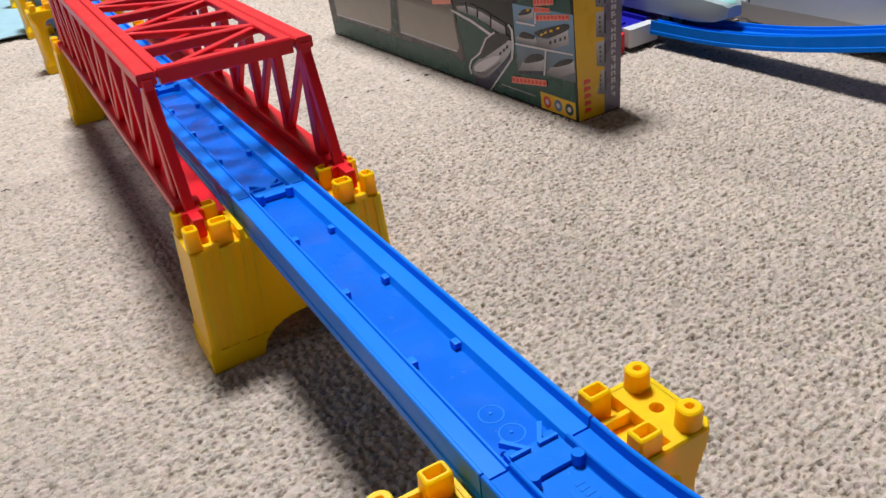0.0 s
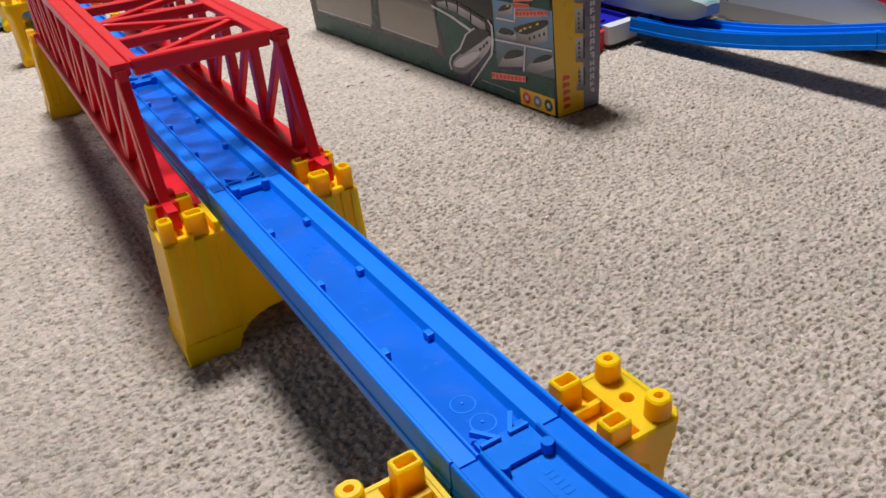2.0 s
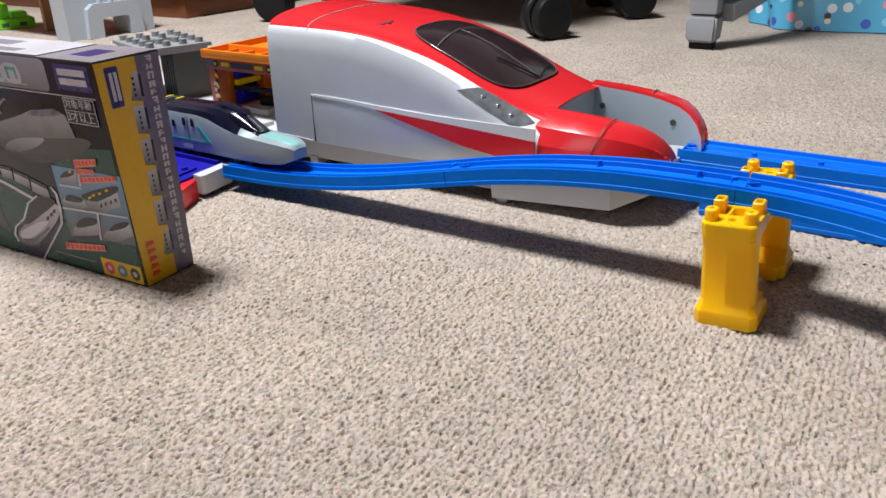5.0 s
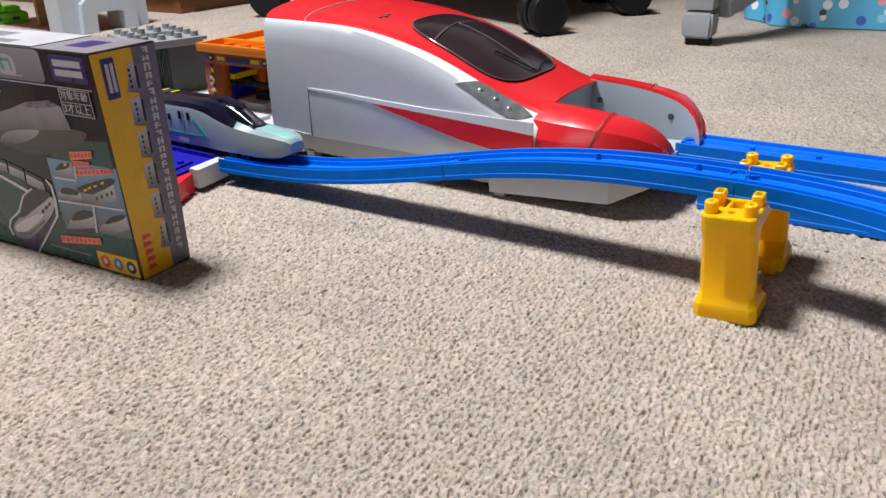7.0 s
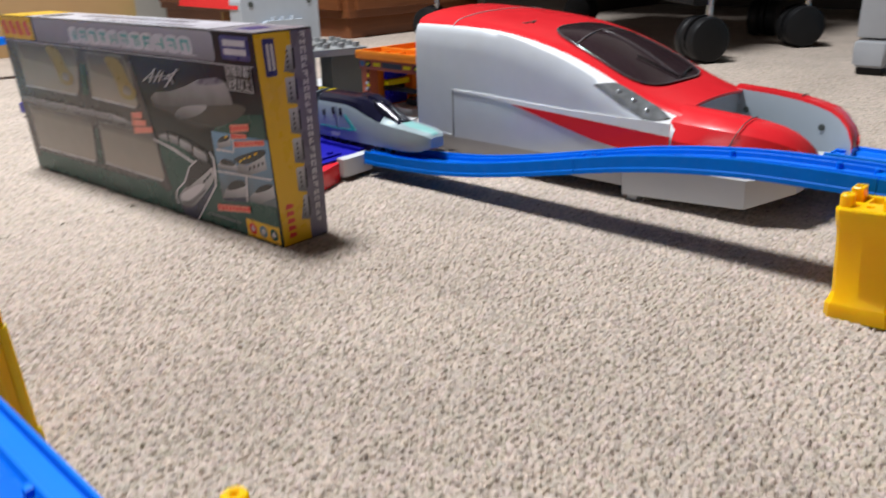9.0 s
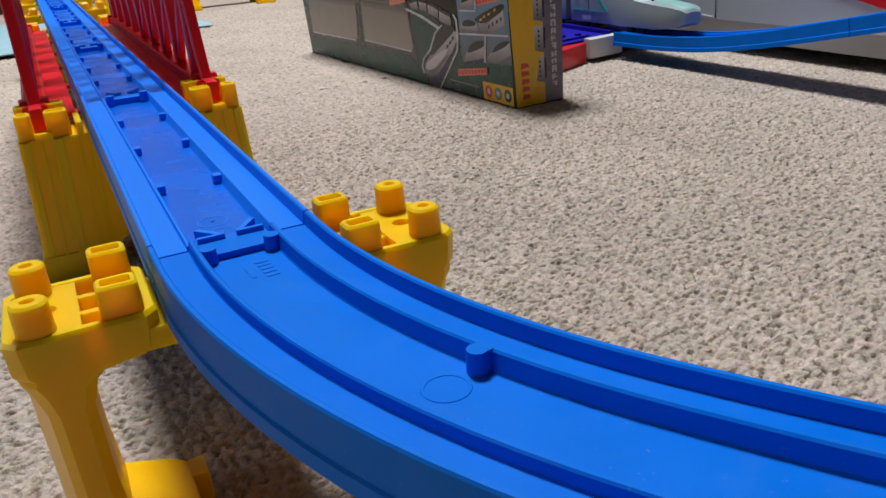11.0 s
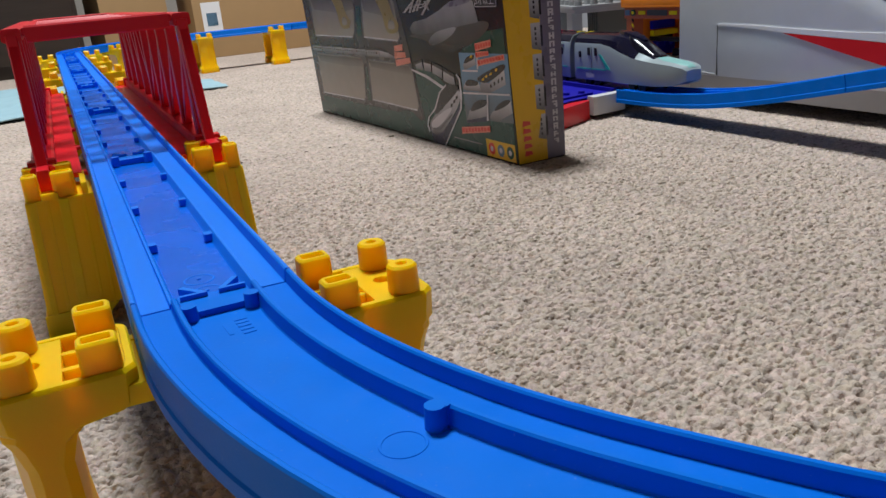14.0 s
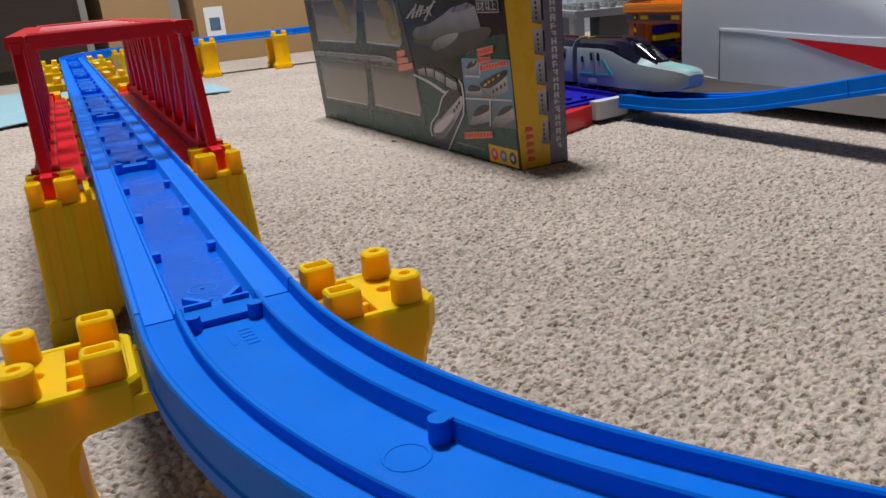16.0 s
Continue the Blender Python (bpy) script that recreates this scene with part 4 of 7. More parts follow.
plate("nose_light", nose, PRINT_NOSE, rounded([(0.1172, 0.0859), (0.1117, 0.0921), (0.0974, 0.0968), (0.0696, 0.0999), (0.0788, 0.093), (0.1016, 0.0865)], 4), 0.0019)
plate("nose_glass", nose, CARD_PURPLE, rounded([(0.079, 0.116), (0.07, 0.1192), (0.0502, 0.1218), (0.0418, 0.1195), (0.0519, 0.117), (0.0682, 0.1154)], 4), 0.002)
plate("nose_lamp", nose, CARD_DARK, [(0.112, 0.0865), (0.1054, 0.0873), (0.1062, 0.0855), (0.1128, 0.0847)], 0.0023)
# scrawled light strokes, too wild to read
stroke((0.1551, 0.1113), (0.1378, 0.1196))
stroke((0.1446, 0.1114), (0.1336, 0.1225))
stroke((0.1506, 0.1142), (0.1289, 0.117))
stroke((0.1378, 0.112), (0.1255, 0.1215))
stroke((0.131, 0.1127), (0.1215, 0.121))
stroke((0.1315, 0.1177), (0.1201, 0.1178))
stroke((0.1242, 0.115), (0.1121, 0.1169))
stroke((0.1225, 0.1093), (0.1007, 0.1245))
stroke((0.1142, 0.12), (0.1097, 0.113))
stroke((0.1183, 0.1172), (0.0996, 0.1237))
# the curving printed train and its white outline
car = plate("printed_car", carton, PRINT_BODY, [(0.1513, 0.0685), (0.1359, 0.0728), (0.1349, 0.0634), (0.1479, 0.0644)], 0.0012)
plate("car_roof", car, CARD_DARK, [(0.1513, 0.0685), (0.1359, 0.0728), (0.1356, 0.0702), (0.1504, 0.0673)], 0.0016)
car = plate("printed_car", carton, PRINT_BODY, [(0.133, 0.0728), (0.1189, 0.072), (0.1207, 0.0627), (0.1328, 0.0633)], 0.0012)
plate("car_roof", car, CARD_DARK, [(0.133, 0.0728), (0.1189, 0.072), (0.1194, 0.0694), (0.1329, 0.0701)], 0.0016)
car = plate("printed_car", carton, PRINT_BODY, [(0.117, 0.0713), (0.1007, 0.0682), (0.1027, 0.0581), (0.1188, 0.0621)], 0.0012)
plate("car_roof", car, CARD_DARK, [(0.117, 0.0713), (0.1007, 0.0682), (0.1013, 0.0654), (0.1175, 0.0688)], 0.0016)
car = plate("printed_car", carton, PRINT_BODY, [(0.0989, 0.0676), (0.0821, 0.0634), (0.082, 0.0528), (0.101, 0.057)], 0.0012)
plate("car_roof", car, CARD_DARK, [(0.0989, 0.0676), (0.0821, 0.0634), (0.0821, 0.0605), (0.0995, 0.0647)], 0.0016)
plate("outline_strip", carton, CARD_LIGHT, [(0.158, 0.0639), (0.1286, 0.0593), (0.0992, 0.051), (0.1015, 0.0488), (0.1311, 0.0571), (0.1595, 0.0623)], 0.0016)
plate("printed_shade", carton, CARD_NAVY, [(0.1369, 0.0115), (0.1101, 0.0157), (0.0895, 0.0291), (0.0744, 0.0423), (0.0761, 0.0356), (0.1122, 0.001), (0.1339, 0.0006)], 0.001)
head = plate("printed_train", carton, PRINT_BODY, rounded([(0.0781, 0.0507), (0.078, 0.0417), (0.0917, 0.0287), (0.1179, 0.0107), (0.1348, 0.0094), (0.1361, 0.0171), (0.1232, 0.0268), (0.1016, 0.0377)], 4), 0.0014)
plate("printed_glass", head, CARD_DARK, rounded([(0.1071, 0.0488), (0.0953, 0.0538), (0.0828, 0.0545), (0.0779, 0.0512), (0.1001, 0.0379), (0.12, 0.0273), (0.1233, 0.0301), (0.1156, 0.04)], 4), 0.0018)
plate("printed_front", head, CARD_LIGHT, rounded([(0.1326, 0.0183), (0.1175, 0.0264), (0.1013, 0.033), (0.0924, 0.0341), (0.1071, 0.0235), (0.1209, 0.016), (0.1316, 0.0135)], 4), 0.0022)
plate("printed_line", head, CARD_MID, [(0.1346, 0.0134), (0.1174, 0.0157), (0.0932, 0.0303), (0.093, 0.0289), (0.1176, 0.0132), (0.1341, 0.0111)], 0.0024)
plate("car_window", head, CARD_DARK, [(0.0875, 0.0419), (0.0843, 0.0429), (0.0854, 0.04), (0.0886, 0.039)], 0.0022)
plate("car_window", head, CARD_DARK, [(0.0827, 0.0455), (0.0797, 0.0464), (0.0807, 0.0435), (0.0838, 0.0425)], 0.0022)
plate("car_window", head, CARD_DARK, [(0.093, 0.0382), (0.0898, 0.0392), (0.091, 0.0363), (0.0941, 0.0352)], 0.0022)
plate("white_edge", carton, CARD_LIGHT, [(0.097, 0.0531), (0.1096, 0.0461), (0.1213, 0.0314), (0.1353, 0.0227), (0.1396, 0.016), (0.1376, 0.0099), (0.1401, 0.0094), (0.1421, 0.0155), (0.1375, 0.0228), (0.1232, 0.032), (0.1117, 0.0462), (0.0972, 0.0545)], 0.0019)
plate("white_edge", carton, CARD_LIGHT, [(0.0766, 0.0638), (0.0721, 0.0597), (0.0723, 0.0481), (0.0754, 0.0358), (0.1116, 0.0006), (0.114, 0.0001), (0.0781, 0.0357), (0.0754, 0.0471), (0.0746, 0.0584), (0.0782, 0.0631)], 0.0019)
# photo panel with captions
photo = plate("photo_panel", carton, PRINT_SKY, [(0.0697, 0.0807), (0.0447, 0.0812), (-0.0003, 0.0821), (0.0004, 0.032), (0.0362, 0.0303), (0.0704, 0.0251)], 0.001)
plate("photo_car", photo, PRINT_BODY, [(0.0647, 0.0712), (0.0604, 0.0761), (0.0451, 0.0799), (0.0452, 0.0723), (0.0634, 0.0675)], 0.0016)
plate("photo_car", photo, PRINT_BODY, [(0.0699, 0.0529), (0.0632, 0.0589), (0.044, 0.0589), (0.0411, 0.0524), (0.0659, 0.0514)], 0.0016)
plate("photo_car", photo, PRINT_BODY, [(0.0445, 0.0519), (0.0404, 0.0603), (0.0296, 0.0595), (0.0059, 0.0707), (0.0055, 0.06), (0.0308, 0.0515)], 0.0016)
plate("photo_car", photo, PRINT_BODY, [(0.0699, 0.0266), (0.0628, 0.0358), (0.0478, 0.0416), (0.0355, 0.0447), (0.0377, 0.0336), (0.057, 0.0295)], 0.0016)
plate("photo_car", photo, PRINT_BODY, [(0.0343, 0.0325), (0.0288, 0.0379), (0.0164, 0.0428), (0.0016, 0.0489), (0.0006, 0.0397), (0.0216, 0.0313)], 0.0016)
plate("photo_roof", photo, CARD_DARK, rounded([(0.0629, 0.0727), (0.0565, 0.0779), (0.0464, 0.0797), (0.049, 0.076)], 4), 0.0021)
plate("photo_roof", photo, CARD_DARK, rounded([(0.0644, 0.0556), (0.0595, 0.0603), (0.0457, 0.0595), (0.048, 0.0565)], 4), 0.0021)
plate("photo_roof", photo, CARD_DARK, rounded([(0.0406, 0.0598), (0.0432, 0.0633), (0.0089, 0.0743), (0.0059, 0.0707), (0.0279, 0.061)], 4), 0.0021)
plate("photo_roof", photo, CARD_DARK, rounded([(0.0603, 0.0353), (0.0556, 0.0416), (0.0452, 0.0456), (0.0352, 0.0456), (0.039, 0.0414)], 4), 0.0021)
plate("photo_roof", photo, CARD_DARK, rounded([(0.0248, 0.0391), (0.0183, 0.0447), (0.0075, 0.0487), (0.0017, 0.0485), (0.0088, 0.0442)], 4), 0.0021)
plate("photo_check", photo, CARD_YELLOW, [(0.0517, 0.079), (0.0483, 0.0798), (0.0489, 0.0781), (0.0523, 0.0772)], 0.0026)
plate("photo_check", photo, CARD_YELLOW, [(0.0327, 0.0649), (0.0294, 0.0658), (0.0299, 0.0641), (0.0333, 0.0631)], 0.0026)
plate("photo_check", photo, CARD_YELLOW, [(0.0259, 0.0672), (0.0226, 0.0681), (0.0232, 0.0664), (0.0265, 0.0655)], 0.0026)
plate("photo_check", photo, CARD_YELLOW, [(0.0177, 0.0706), (0.0145, 0.0715), (0.015, 0.0697), (0.0182, 0.0688)], 0.0026)
plate("photo_check", photo, CARD_YELLOW, [(0.0379, 0.0624), (0.0345, 0.0634), (0.035, 0.0616), (0.0385, 0.0606)], 0.0026)
plate("photo_window", photo, CARD_DARK, [(0.0274, 0.0585), (0.0253, 0.0593), (0.0255, 0.0567), (0.0276, 0.056)], 0.0022)
plate("photo_window", photo, CARD_DARK, [(0.0219, 0.0607), (0.0199, 0.0615), (0.02, 0.0589), (0.0221, 0.0581)], 0.0022)
plate("photo_window", photo, CARD_DARK, [(0.0158, 0.0629), (0.0138, 0.0637), (0.014, 0.0612), (0.016, 0.0604)], 0.0022)
plate("photo_window", photo, CARD_DARK, [(0.0105, 0.0651), (0.0085, 0.0658), (0.0086, 0.0633), (0.0106, 0.0625)], 0.0022)
plate("photo_border", photo, CARD_LIGHT, [(0.0697, 0.0499), (0.0014, 0.0536), (0.0018, 0.0523), (0.0702, 0.0484)], 0.0026)
plate("photo_border", photo, CARD_LIGHT, [(0.0334, 0.0511), (0.0315, 0.0514), (0.0355, 0.0304), (0.0375, 0.0301)], 0.0026)
plate("photo_border", photo, CARD_LIGHT, [(0.0419, 0.082), (0.0401, 0.0818), (0.0418, 0.0694), (0.0438, 0.0692)], 0.0026)
plate("photo_border", photo, CARD_LIGHT, [(0.066, 0.0676), (0.0427, 0.0685), (0.0432, 0.0671), (0.0665, 0.0662)], 0.0026)
plate("photo_base", photo, CARD_NAVY, [(0.0697, 0.0271), (0.0378, 0.0331), (0.0377, 0.0296), (0.0692, 0.0249)], 0.002)
caption = plate("caption_bar", carton, CARD_SALMON, [(0.0428, 0.0884), (0.0194, 0.0918), (0.0199, 0.0866), (0.0429, 0.0826)], 0.0028)
plate("caption_mark", caption, CARD_RED, [(0.0424, 0.0874), (0.0396, 0.0879), (0.0397, 0.0842), (0.0424, 0.0843)], 0.0032)
plate("caption_mark", caption, CARD_RED, [(0.0384, 0.088), (0.0357, 0.0879), (0.0358, 0.0849), (0.0385, 0.0844)], 0.0032)
plate("caption_mark", caption, CARD_RED, [(0.0345, 0.0886), (0.0317, 0.089), (0.0319, 0.0855), (0.0346, 0.0856)], 0.0032)
plate("caption_mark", caption, CARD_RED, [(0.0306, 0.0892), (0.0279, 0.0891), (0.0281, 0.0861), (0.0307, 0.0857)], 0.0032)
plate("caption_mark", caption, CARD_RED, [(0.0267, 0.0898), (0.024, 0.0902), (0.0242, 0.0868), (0.0269, 0.0869)], 0.0032)
plate("caption_mark", caption, CARD_RED, [(0.0228, 0.0904), (0.0202, 0.0902), (0.0205, 0.0874), (0.0231, 0.087)], 0.0032)
caption = plate("caption_bar", carton, CARD_SALMON, [(0.0431, 0.0822), (0.0244, 0.0835), (0.0242, 0.0803), (0.0434, 0.0776)], 0.0028)
plate("caption_mark", caption, CARD_RED, [(0.0428, 0.0814), (0.0405, 0.0816), (0.0407, 0.0788), (0.0429, 0.0789)], 0.0032)
plate("caption_mark", caption, CARD_RED, [(0.0396, 0.0817), (0.0374, 0.0814), (0.0375, 0.0792), (0.0397, 0.0789)], 0.0032)
plate("caption_mark", caption, CARD_RED, [(0.0364, 0.0819), (0.0342, 0.0821), (0.0343, 0.0796), (0.0365, 0.0797)], 0.0032)
plate("caption_mark", caption, CARD_RED, [(0.0333, 0.0822), (0.0311, 0.082), (0.0311, 0.08), (0.0333, 0.0797)], 0.0032)
plate("caption_mark", caption, CARD_RED, [(0.0302, 0.0825), (0.028, 0.0826), (0.028, 0.0804), (0.0302, 0.0805)], 0.0032)
plate("caption_mark", caption, CARD_RED, [(0.0271, 0.0827), (0.0249, 0.0826), (0.0248, 0.0808), (0.027, 0.0805)], 0.0032)
caption = plate("caption_bar", carton, CARD_SALMON, [(0.0414, 0.0762), (0.0038, 0.0819), (0.0032, 0.078), (0.0417, 0.0716)], 0.0028)
plate("caption_mark", caption, CARD_RED, [(0.0409, 0.0755), (0.0379, 0.0759), (0.038, 0.073), (0.0411, 0.073)], 0.0032)
plate("caption_mark", caption, CARD_RED, [(0.0366, 0.0761), (0.0336, 0.0762), (0.0336, 0.0737), (0.0367, 0.0732)], 0.0032)
plate("caption_mark", caption, CARD_RED, [(0.0323, 0.0768), (0.0293, 0.0773), (0.0293, 0.0744), (0.0323, 0.0744)], 0.0032)
plate("caption_mark", caption, CARD_RED, [(0.028, 0.0775), (0.025, 0.0775), (0.025, 0.0752), (0.028, 0.0747)], 0.0032)
plate("caption_mark", caption, CARD_RED, [(0.0238, 0.0781), (0.0208, 0.0786), (0.0207, 0.0759), (0.0237, 0.0758)], 0.0032)
plate("caption_mark", caption, CARD_RED, [(0.0196, 0.0788), (0.0166, 0.0788), (0.0165, 0.0766), (0.0194, 0.0761)], 0.0032)
plate("caption_mark", caption, CARD_RED, [(0.0154, 0.0794), (0.0125, 0.0799), (0.0123, 0.0772), (0.0152, 0.0772)], 0.0032)
plate("caption_mark", caption, CARD_RED, [(0.0113, 0.0801), (0.0084, 0.0801), (0.0081, 0.0779), (0.011, 0.0774)], 0.0032)
plate("caption_mark", caption, CARD_RED, [(0.0072, 0.0807), (0.0044, 0.0811), (0.004, 0.0786), (0.0069, 0.0785)], 0.0032)
caption = plate("caption_bar", carton, CARD_SALMON, [(0.0787, 0.0207), (0.0342, 0.0266), (0.0345, 0.0216), (0.0794, 0.0149)], 0.0028)
plate("caption_mark", caption, CARD_RED, [(0.0782, 0.0198), (0.0746, 0.0203), (0.0751, 0.0166), (0.0786, 0.0167)], 0.0032)
plate("caption_mark", caption, CARD_RED, [(0.0731, 0.0205), (0.0696, 0.0204), (0.0699, 0.0173), (0.0735, 0.0168)], 0.0032)
plate("caption_mark", caption, CARD_RED, [(0.068, 0.0212), (0.0645, 0.0217), (0.0648, 0.0181), (0.0683, 0.0181)], 0.0032)
plate("caption_mark", caption, CARD_RED, [(0.0629, 0.0219), (0.0595, 0.0218), (0.0598, 0.0188), (0.0633, 0.0183)], 0.0032)
plate("caption_mark", caption, CARD_RED, [(0.0579, 0.0225), (0.0545, 0.023), (0.0548, 0.0195), (0.0582, 0.0196)], 0.0032)
plate("caption_mark", caption, CARD_RED, [(0.053, 0.0232), (0.0496, 0.0231), (0.0498, 0.0203), (0.0533, 0.0198)], 0.0032)
plate("caption_mark", caption, CARD_RED, [(0.0481, 0.0239), (0.0447, 0.0243), (0.0449, 0.021), (0.0483, 0.021)], 0.0032)
plate("caption_mark", caption, CARD_RED, [(0.0432, 0.0245), (0.0399, 0.0245), (0.0401, 0.0217), (0.0435, 0.0212)], 0.0032)
plate("caption_mark", caption, CARD_RED, [(0.0384, 0.0252), (0.0351, 0.0256), (0.0353, 0.0224), (0.0386, 0.0224)], 0.0032)
plate("fine_print", carton, CARD_GREY, rect(0.05, 0.095, 0.0095, 0.0105), 0.0009)
icons = plate("icon_panel", carton, CARD_YELLOW, rect(0.0025, 0.0435, 0.0018, 0.0155), 0.0009)
for u, m_ in ((0.0355, CARD_RED), (0.0225, CARD_SKY), (0.0095, CARD_GREEN)):
    plate("icon", icons, m_, [(u + 0.0048 * math.cos(radians(w)), 0.0086 + 0.0048 * math.sin(radians(w))) for w in range(0, 360, 20)], 0.0014)
    plate("icon_mark", icons, CARD_LIGHT, [(u + 0.0022 * math.cos(radians(w)), 0.0086 + 0.0022 * math.sin(radians(w))) for w in range(0, 360, 45)], 0.0019)
# age badge with its readable words
age = plate("age_badge", carton, CARD_DARK, rect(0.006, 0.036, 0.1145, 0.1315, 0.001), 0.0028)


def lettering(text, size, m, material, parent):
    """Flat letters in the built-in font, as a mesh."""
    cu = bpy.data.curves.new("lettering", "FONT")
    cu.body, cu.size, cu.extrude, cu.align_x, cu.align_y = text, size, 0.0001, "CENTER", "CENTER"
    tmp = bpy.data.objects.new("lettering", cu)
    scene.collection.objects.link(tmp)
    me = bpy.data.meshes.new_from_object(tmp.evaluated_get(bpy.context.evaluated_depsgraph_get()))
    bpy.data.objects.remove(tmp)
    me.materials.clear()
    me.materials.append(material)
    ob = new("lettering", me)
    ob.parent = parent
    ob.matrix_basis = m
    return ob


FACE = Matrix(((0, 0, -1), (-1, 0, 0), (0, 1, 0))).to_4x4()
for word, v, size in (("対象年齢", 0.1275, 0.0066), ("3才以上", 0.119, 0.0074)):
    m = FACE.copy(); m.translation = (-0.0018, 0.021, v)
    lettering(word, size, m, CARD_LIGHT, age)
for d in ((0.0065, 0.0355, 0.1228, 0.1232), (0.0062, 0.0358, 0.1146, 0.1151), (0.0062, 0.0358, 0.131, 0.1315), (0.0062, 0.0067, 0.1146, 0.1315), (0.0353, 0.0358, 0.1146, 0.1315)):
    plate("age_outline", age, CARD_LIGHT, rect(*d), 0.0036)


# the narrow end: yellow strip, small cars, grey strip with words
def end_plate(name, parent, material, pts, off, thick=0.0005):
    bm = bmesh.new()
    off, thick = off * 0.3, thick * 0.25
    prism(bm, pts, 1, -off - thick, -off)
    return part(name, bm, material, parent)


end_plate("end_yellow", carton, CARD_YELLOW, rect(0.0006, 0.027, 0.001, BH - 0.001), 0.0002)
end_plate("end_grey", carton, CARD_PURPLE, rect(0.027, BD - 0.0006, 0.001, BH - 0.001), 0.0003)
end_plate("end_badge", carton, CARD_BLUE, rect(0.006, 0.0145, 0.125, 0.1505, 0.001), 0.0008)
for x in (0.0082, 0.0113):
    end_plate("badge_mark", carton, CARD_LIGHT, rect(x, x + 0.002, 0.129, 0.147), 0.0013)
for k in range(6):
    v = 0.125 - k * 0.0218
    car = end_plate("printed_car", carton, PRINT_BODY, [(0.0195, v + 0.002), (0.0268, v), (0.0268, v + 0.0195), (0.0195 + (0.004 if k in (0, 5) else 0), v + 0.0195)], 0.0008)
    end_plate("car_roof", car, CARD_DARK, rect(0.0268, 0.0285, v + 0.003, v + 0.0175), 0.0009)
    for q in range(4):
        end_plate("car_window", car, CARD_DARK, rect(0.0222, 0.0235, v + 0.004 + q * 0.0035, v + 0.006 + q * 0.0035), 0.0014)
for k in range(5):
    v = 0.006 + k * 0.0056
    end_plate("logo_mark", carton, CARD_RED, [(0.006, v), (0.0135, v + 0.0008), (0.0125, v + 0.0034), (0.007, v + 0.0042)], 0.0009)
v = 0.012
for k in range(26):
    w = 0.0036 + 0.0008 * (k % 3)
    for q, (a, b, c, d) in enumerate(((0.0, 0.0, 0.0014, 0.9), (0.0012, 0.3, 0.0042, 0.55), (0.0028, 0.0, 0.0042, 0.95), (0.0, 0.72, 0.003, 0.95))):
        if (k * 3 + q) % 5:
            end_plate("title_mark", carton, CARD_LIGHT, rect(0.0335 + a, 0.0335 + c, v + w * b, v + w * d), 0.0009 + 0.0003 * q)
    v += w + 0.0011
# top of the carton
for nm, mt, d in (("top_panel", CARD_PALE, (0.004, BD - 0.002, 0.06, 0.36)), ("top_yellow", CARD_YELLOW, (0.001, BD - 0.001, 0.362, BL_ - 0.001)), ("top_grey", CARD_GREY, (0.001, BD - 0.001, 0.001, 0.056))):
    bm = bmesh.new()
    box(bm, d[0], d[1], d[2], d[3], BH + 0.0001, BH + 0.0003)
    part(nm, bm, mt, carton)
for d in ((0.012, 0.03, 0.02, 0.04, CARD_BLUE), (0.008, 0.016, 0.09, 0.25, CARD_GREY), (0.022, 0.034, 0.12, 0.30, CARD_GREY), (0.008, 0.03, 0.32, 0.35, CARD_MID)):
    bm = bmesh.new()
    box(bm, d[0], d[1], d[2], d[3], BH + 0.0002, BH + 0.0004)
    part("top_print", bm, d[4], carton)

# the carton's long face bulges outwards towards the top
for ob in t.children_recursive:
    ob.data.transform(ob.matrix_basis)
    ob.matrix_basis = Matrix()
    for v in ob.data.vertices:
        v.co.x -= 0.009 * (v.co.z / BH) * (1 - max(0.0, v.co.x) / BD)
        v.co.z *= 1.019
    if ob is not carton:
        ob.parent = carton

# ---------------------------------------------------------------- large red and silver train-front shell
SX = 0.620
SHOULDER = [(0.03, 0.04), (0.12, 0.056), (0.157, 0.066), (0.185, 0.080), (0.216, 0.096), (0.255, 0.1135), (0.302, 0.127), (0.339, 0.1345), (0.391, 0.1365), (0.45, 0.137)]
ROOF = [(0.03, 0.06), (0.12, 0.079), (0.15, 0.083), (0.185, 0.0905), (0.22, 0.1055), (0.26, 0.1225), (0.30, 0.1345), (0.35, 0.1435), (0.40, 0.149), (0.45, 0.152)]
STRIPE = [(0.1, 0.012), (0.157, 0.012), (0.2, 0.012), (0.255, 0.010), (0.302, 0.0065), (0.34, 0.004), (0.39, 0.0022), (0.45, 0.0018)]
WIDTH = [(0.14, 0.0825), (0.45, 0.0835)]


def shell_ring(y):
    """Half a cross-section of the shell, from its lower edge to the ridge: (offset from the middle, height)."""
    w, s, tz, b = (sum(lerp_table(q, y + d) for d in (-0.02, -0.012, -0.005, 0.0, 0.005, 0.012, 0.02)) / 7 for q in (WIDTH, SHOULDER, ROOF, STRIPE))
    pts = [(w, 0.029), (w + 0.0006, 0.05), (w + 0.0004, max(0.052, s - 0.022)), (w - 0.0008, s - 0.006), (w - 0.004, s)]
    x4, z4 = w - 0.004 - b * 0.9, s + (tz - s) * min(0.5, b / 0.022)
    pts.append((x4, z4))
    for k in range(1, 9):
        a = math.pi / 2 * k / 8
        pts.append((x4 * math.cos(a), z4 + (tz - z4) * math.sin(a) ** 0.9))
    pts[-1] = (0.0, tz)
    return pts


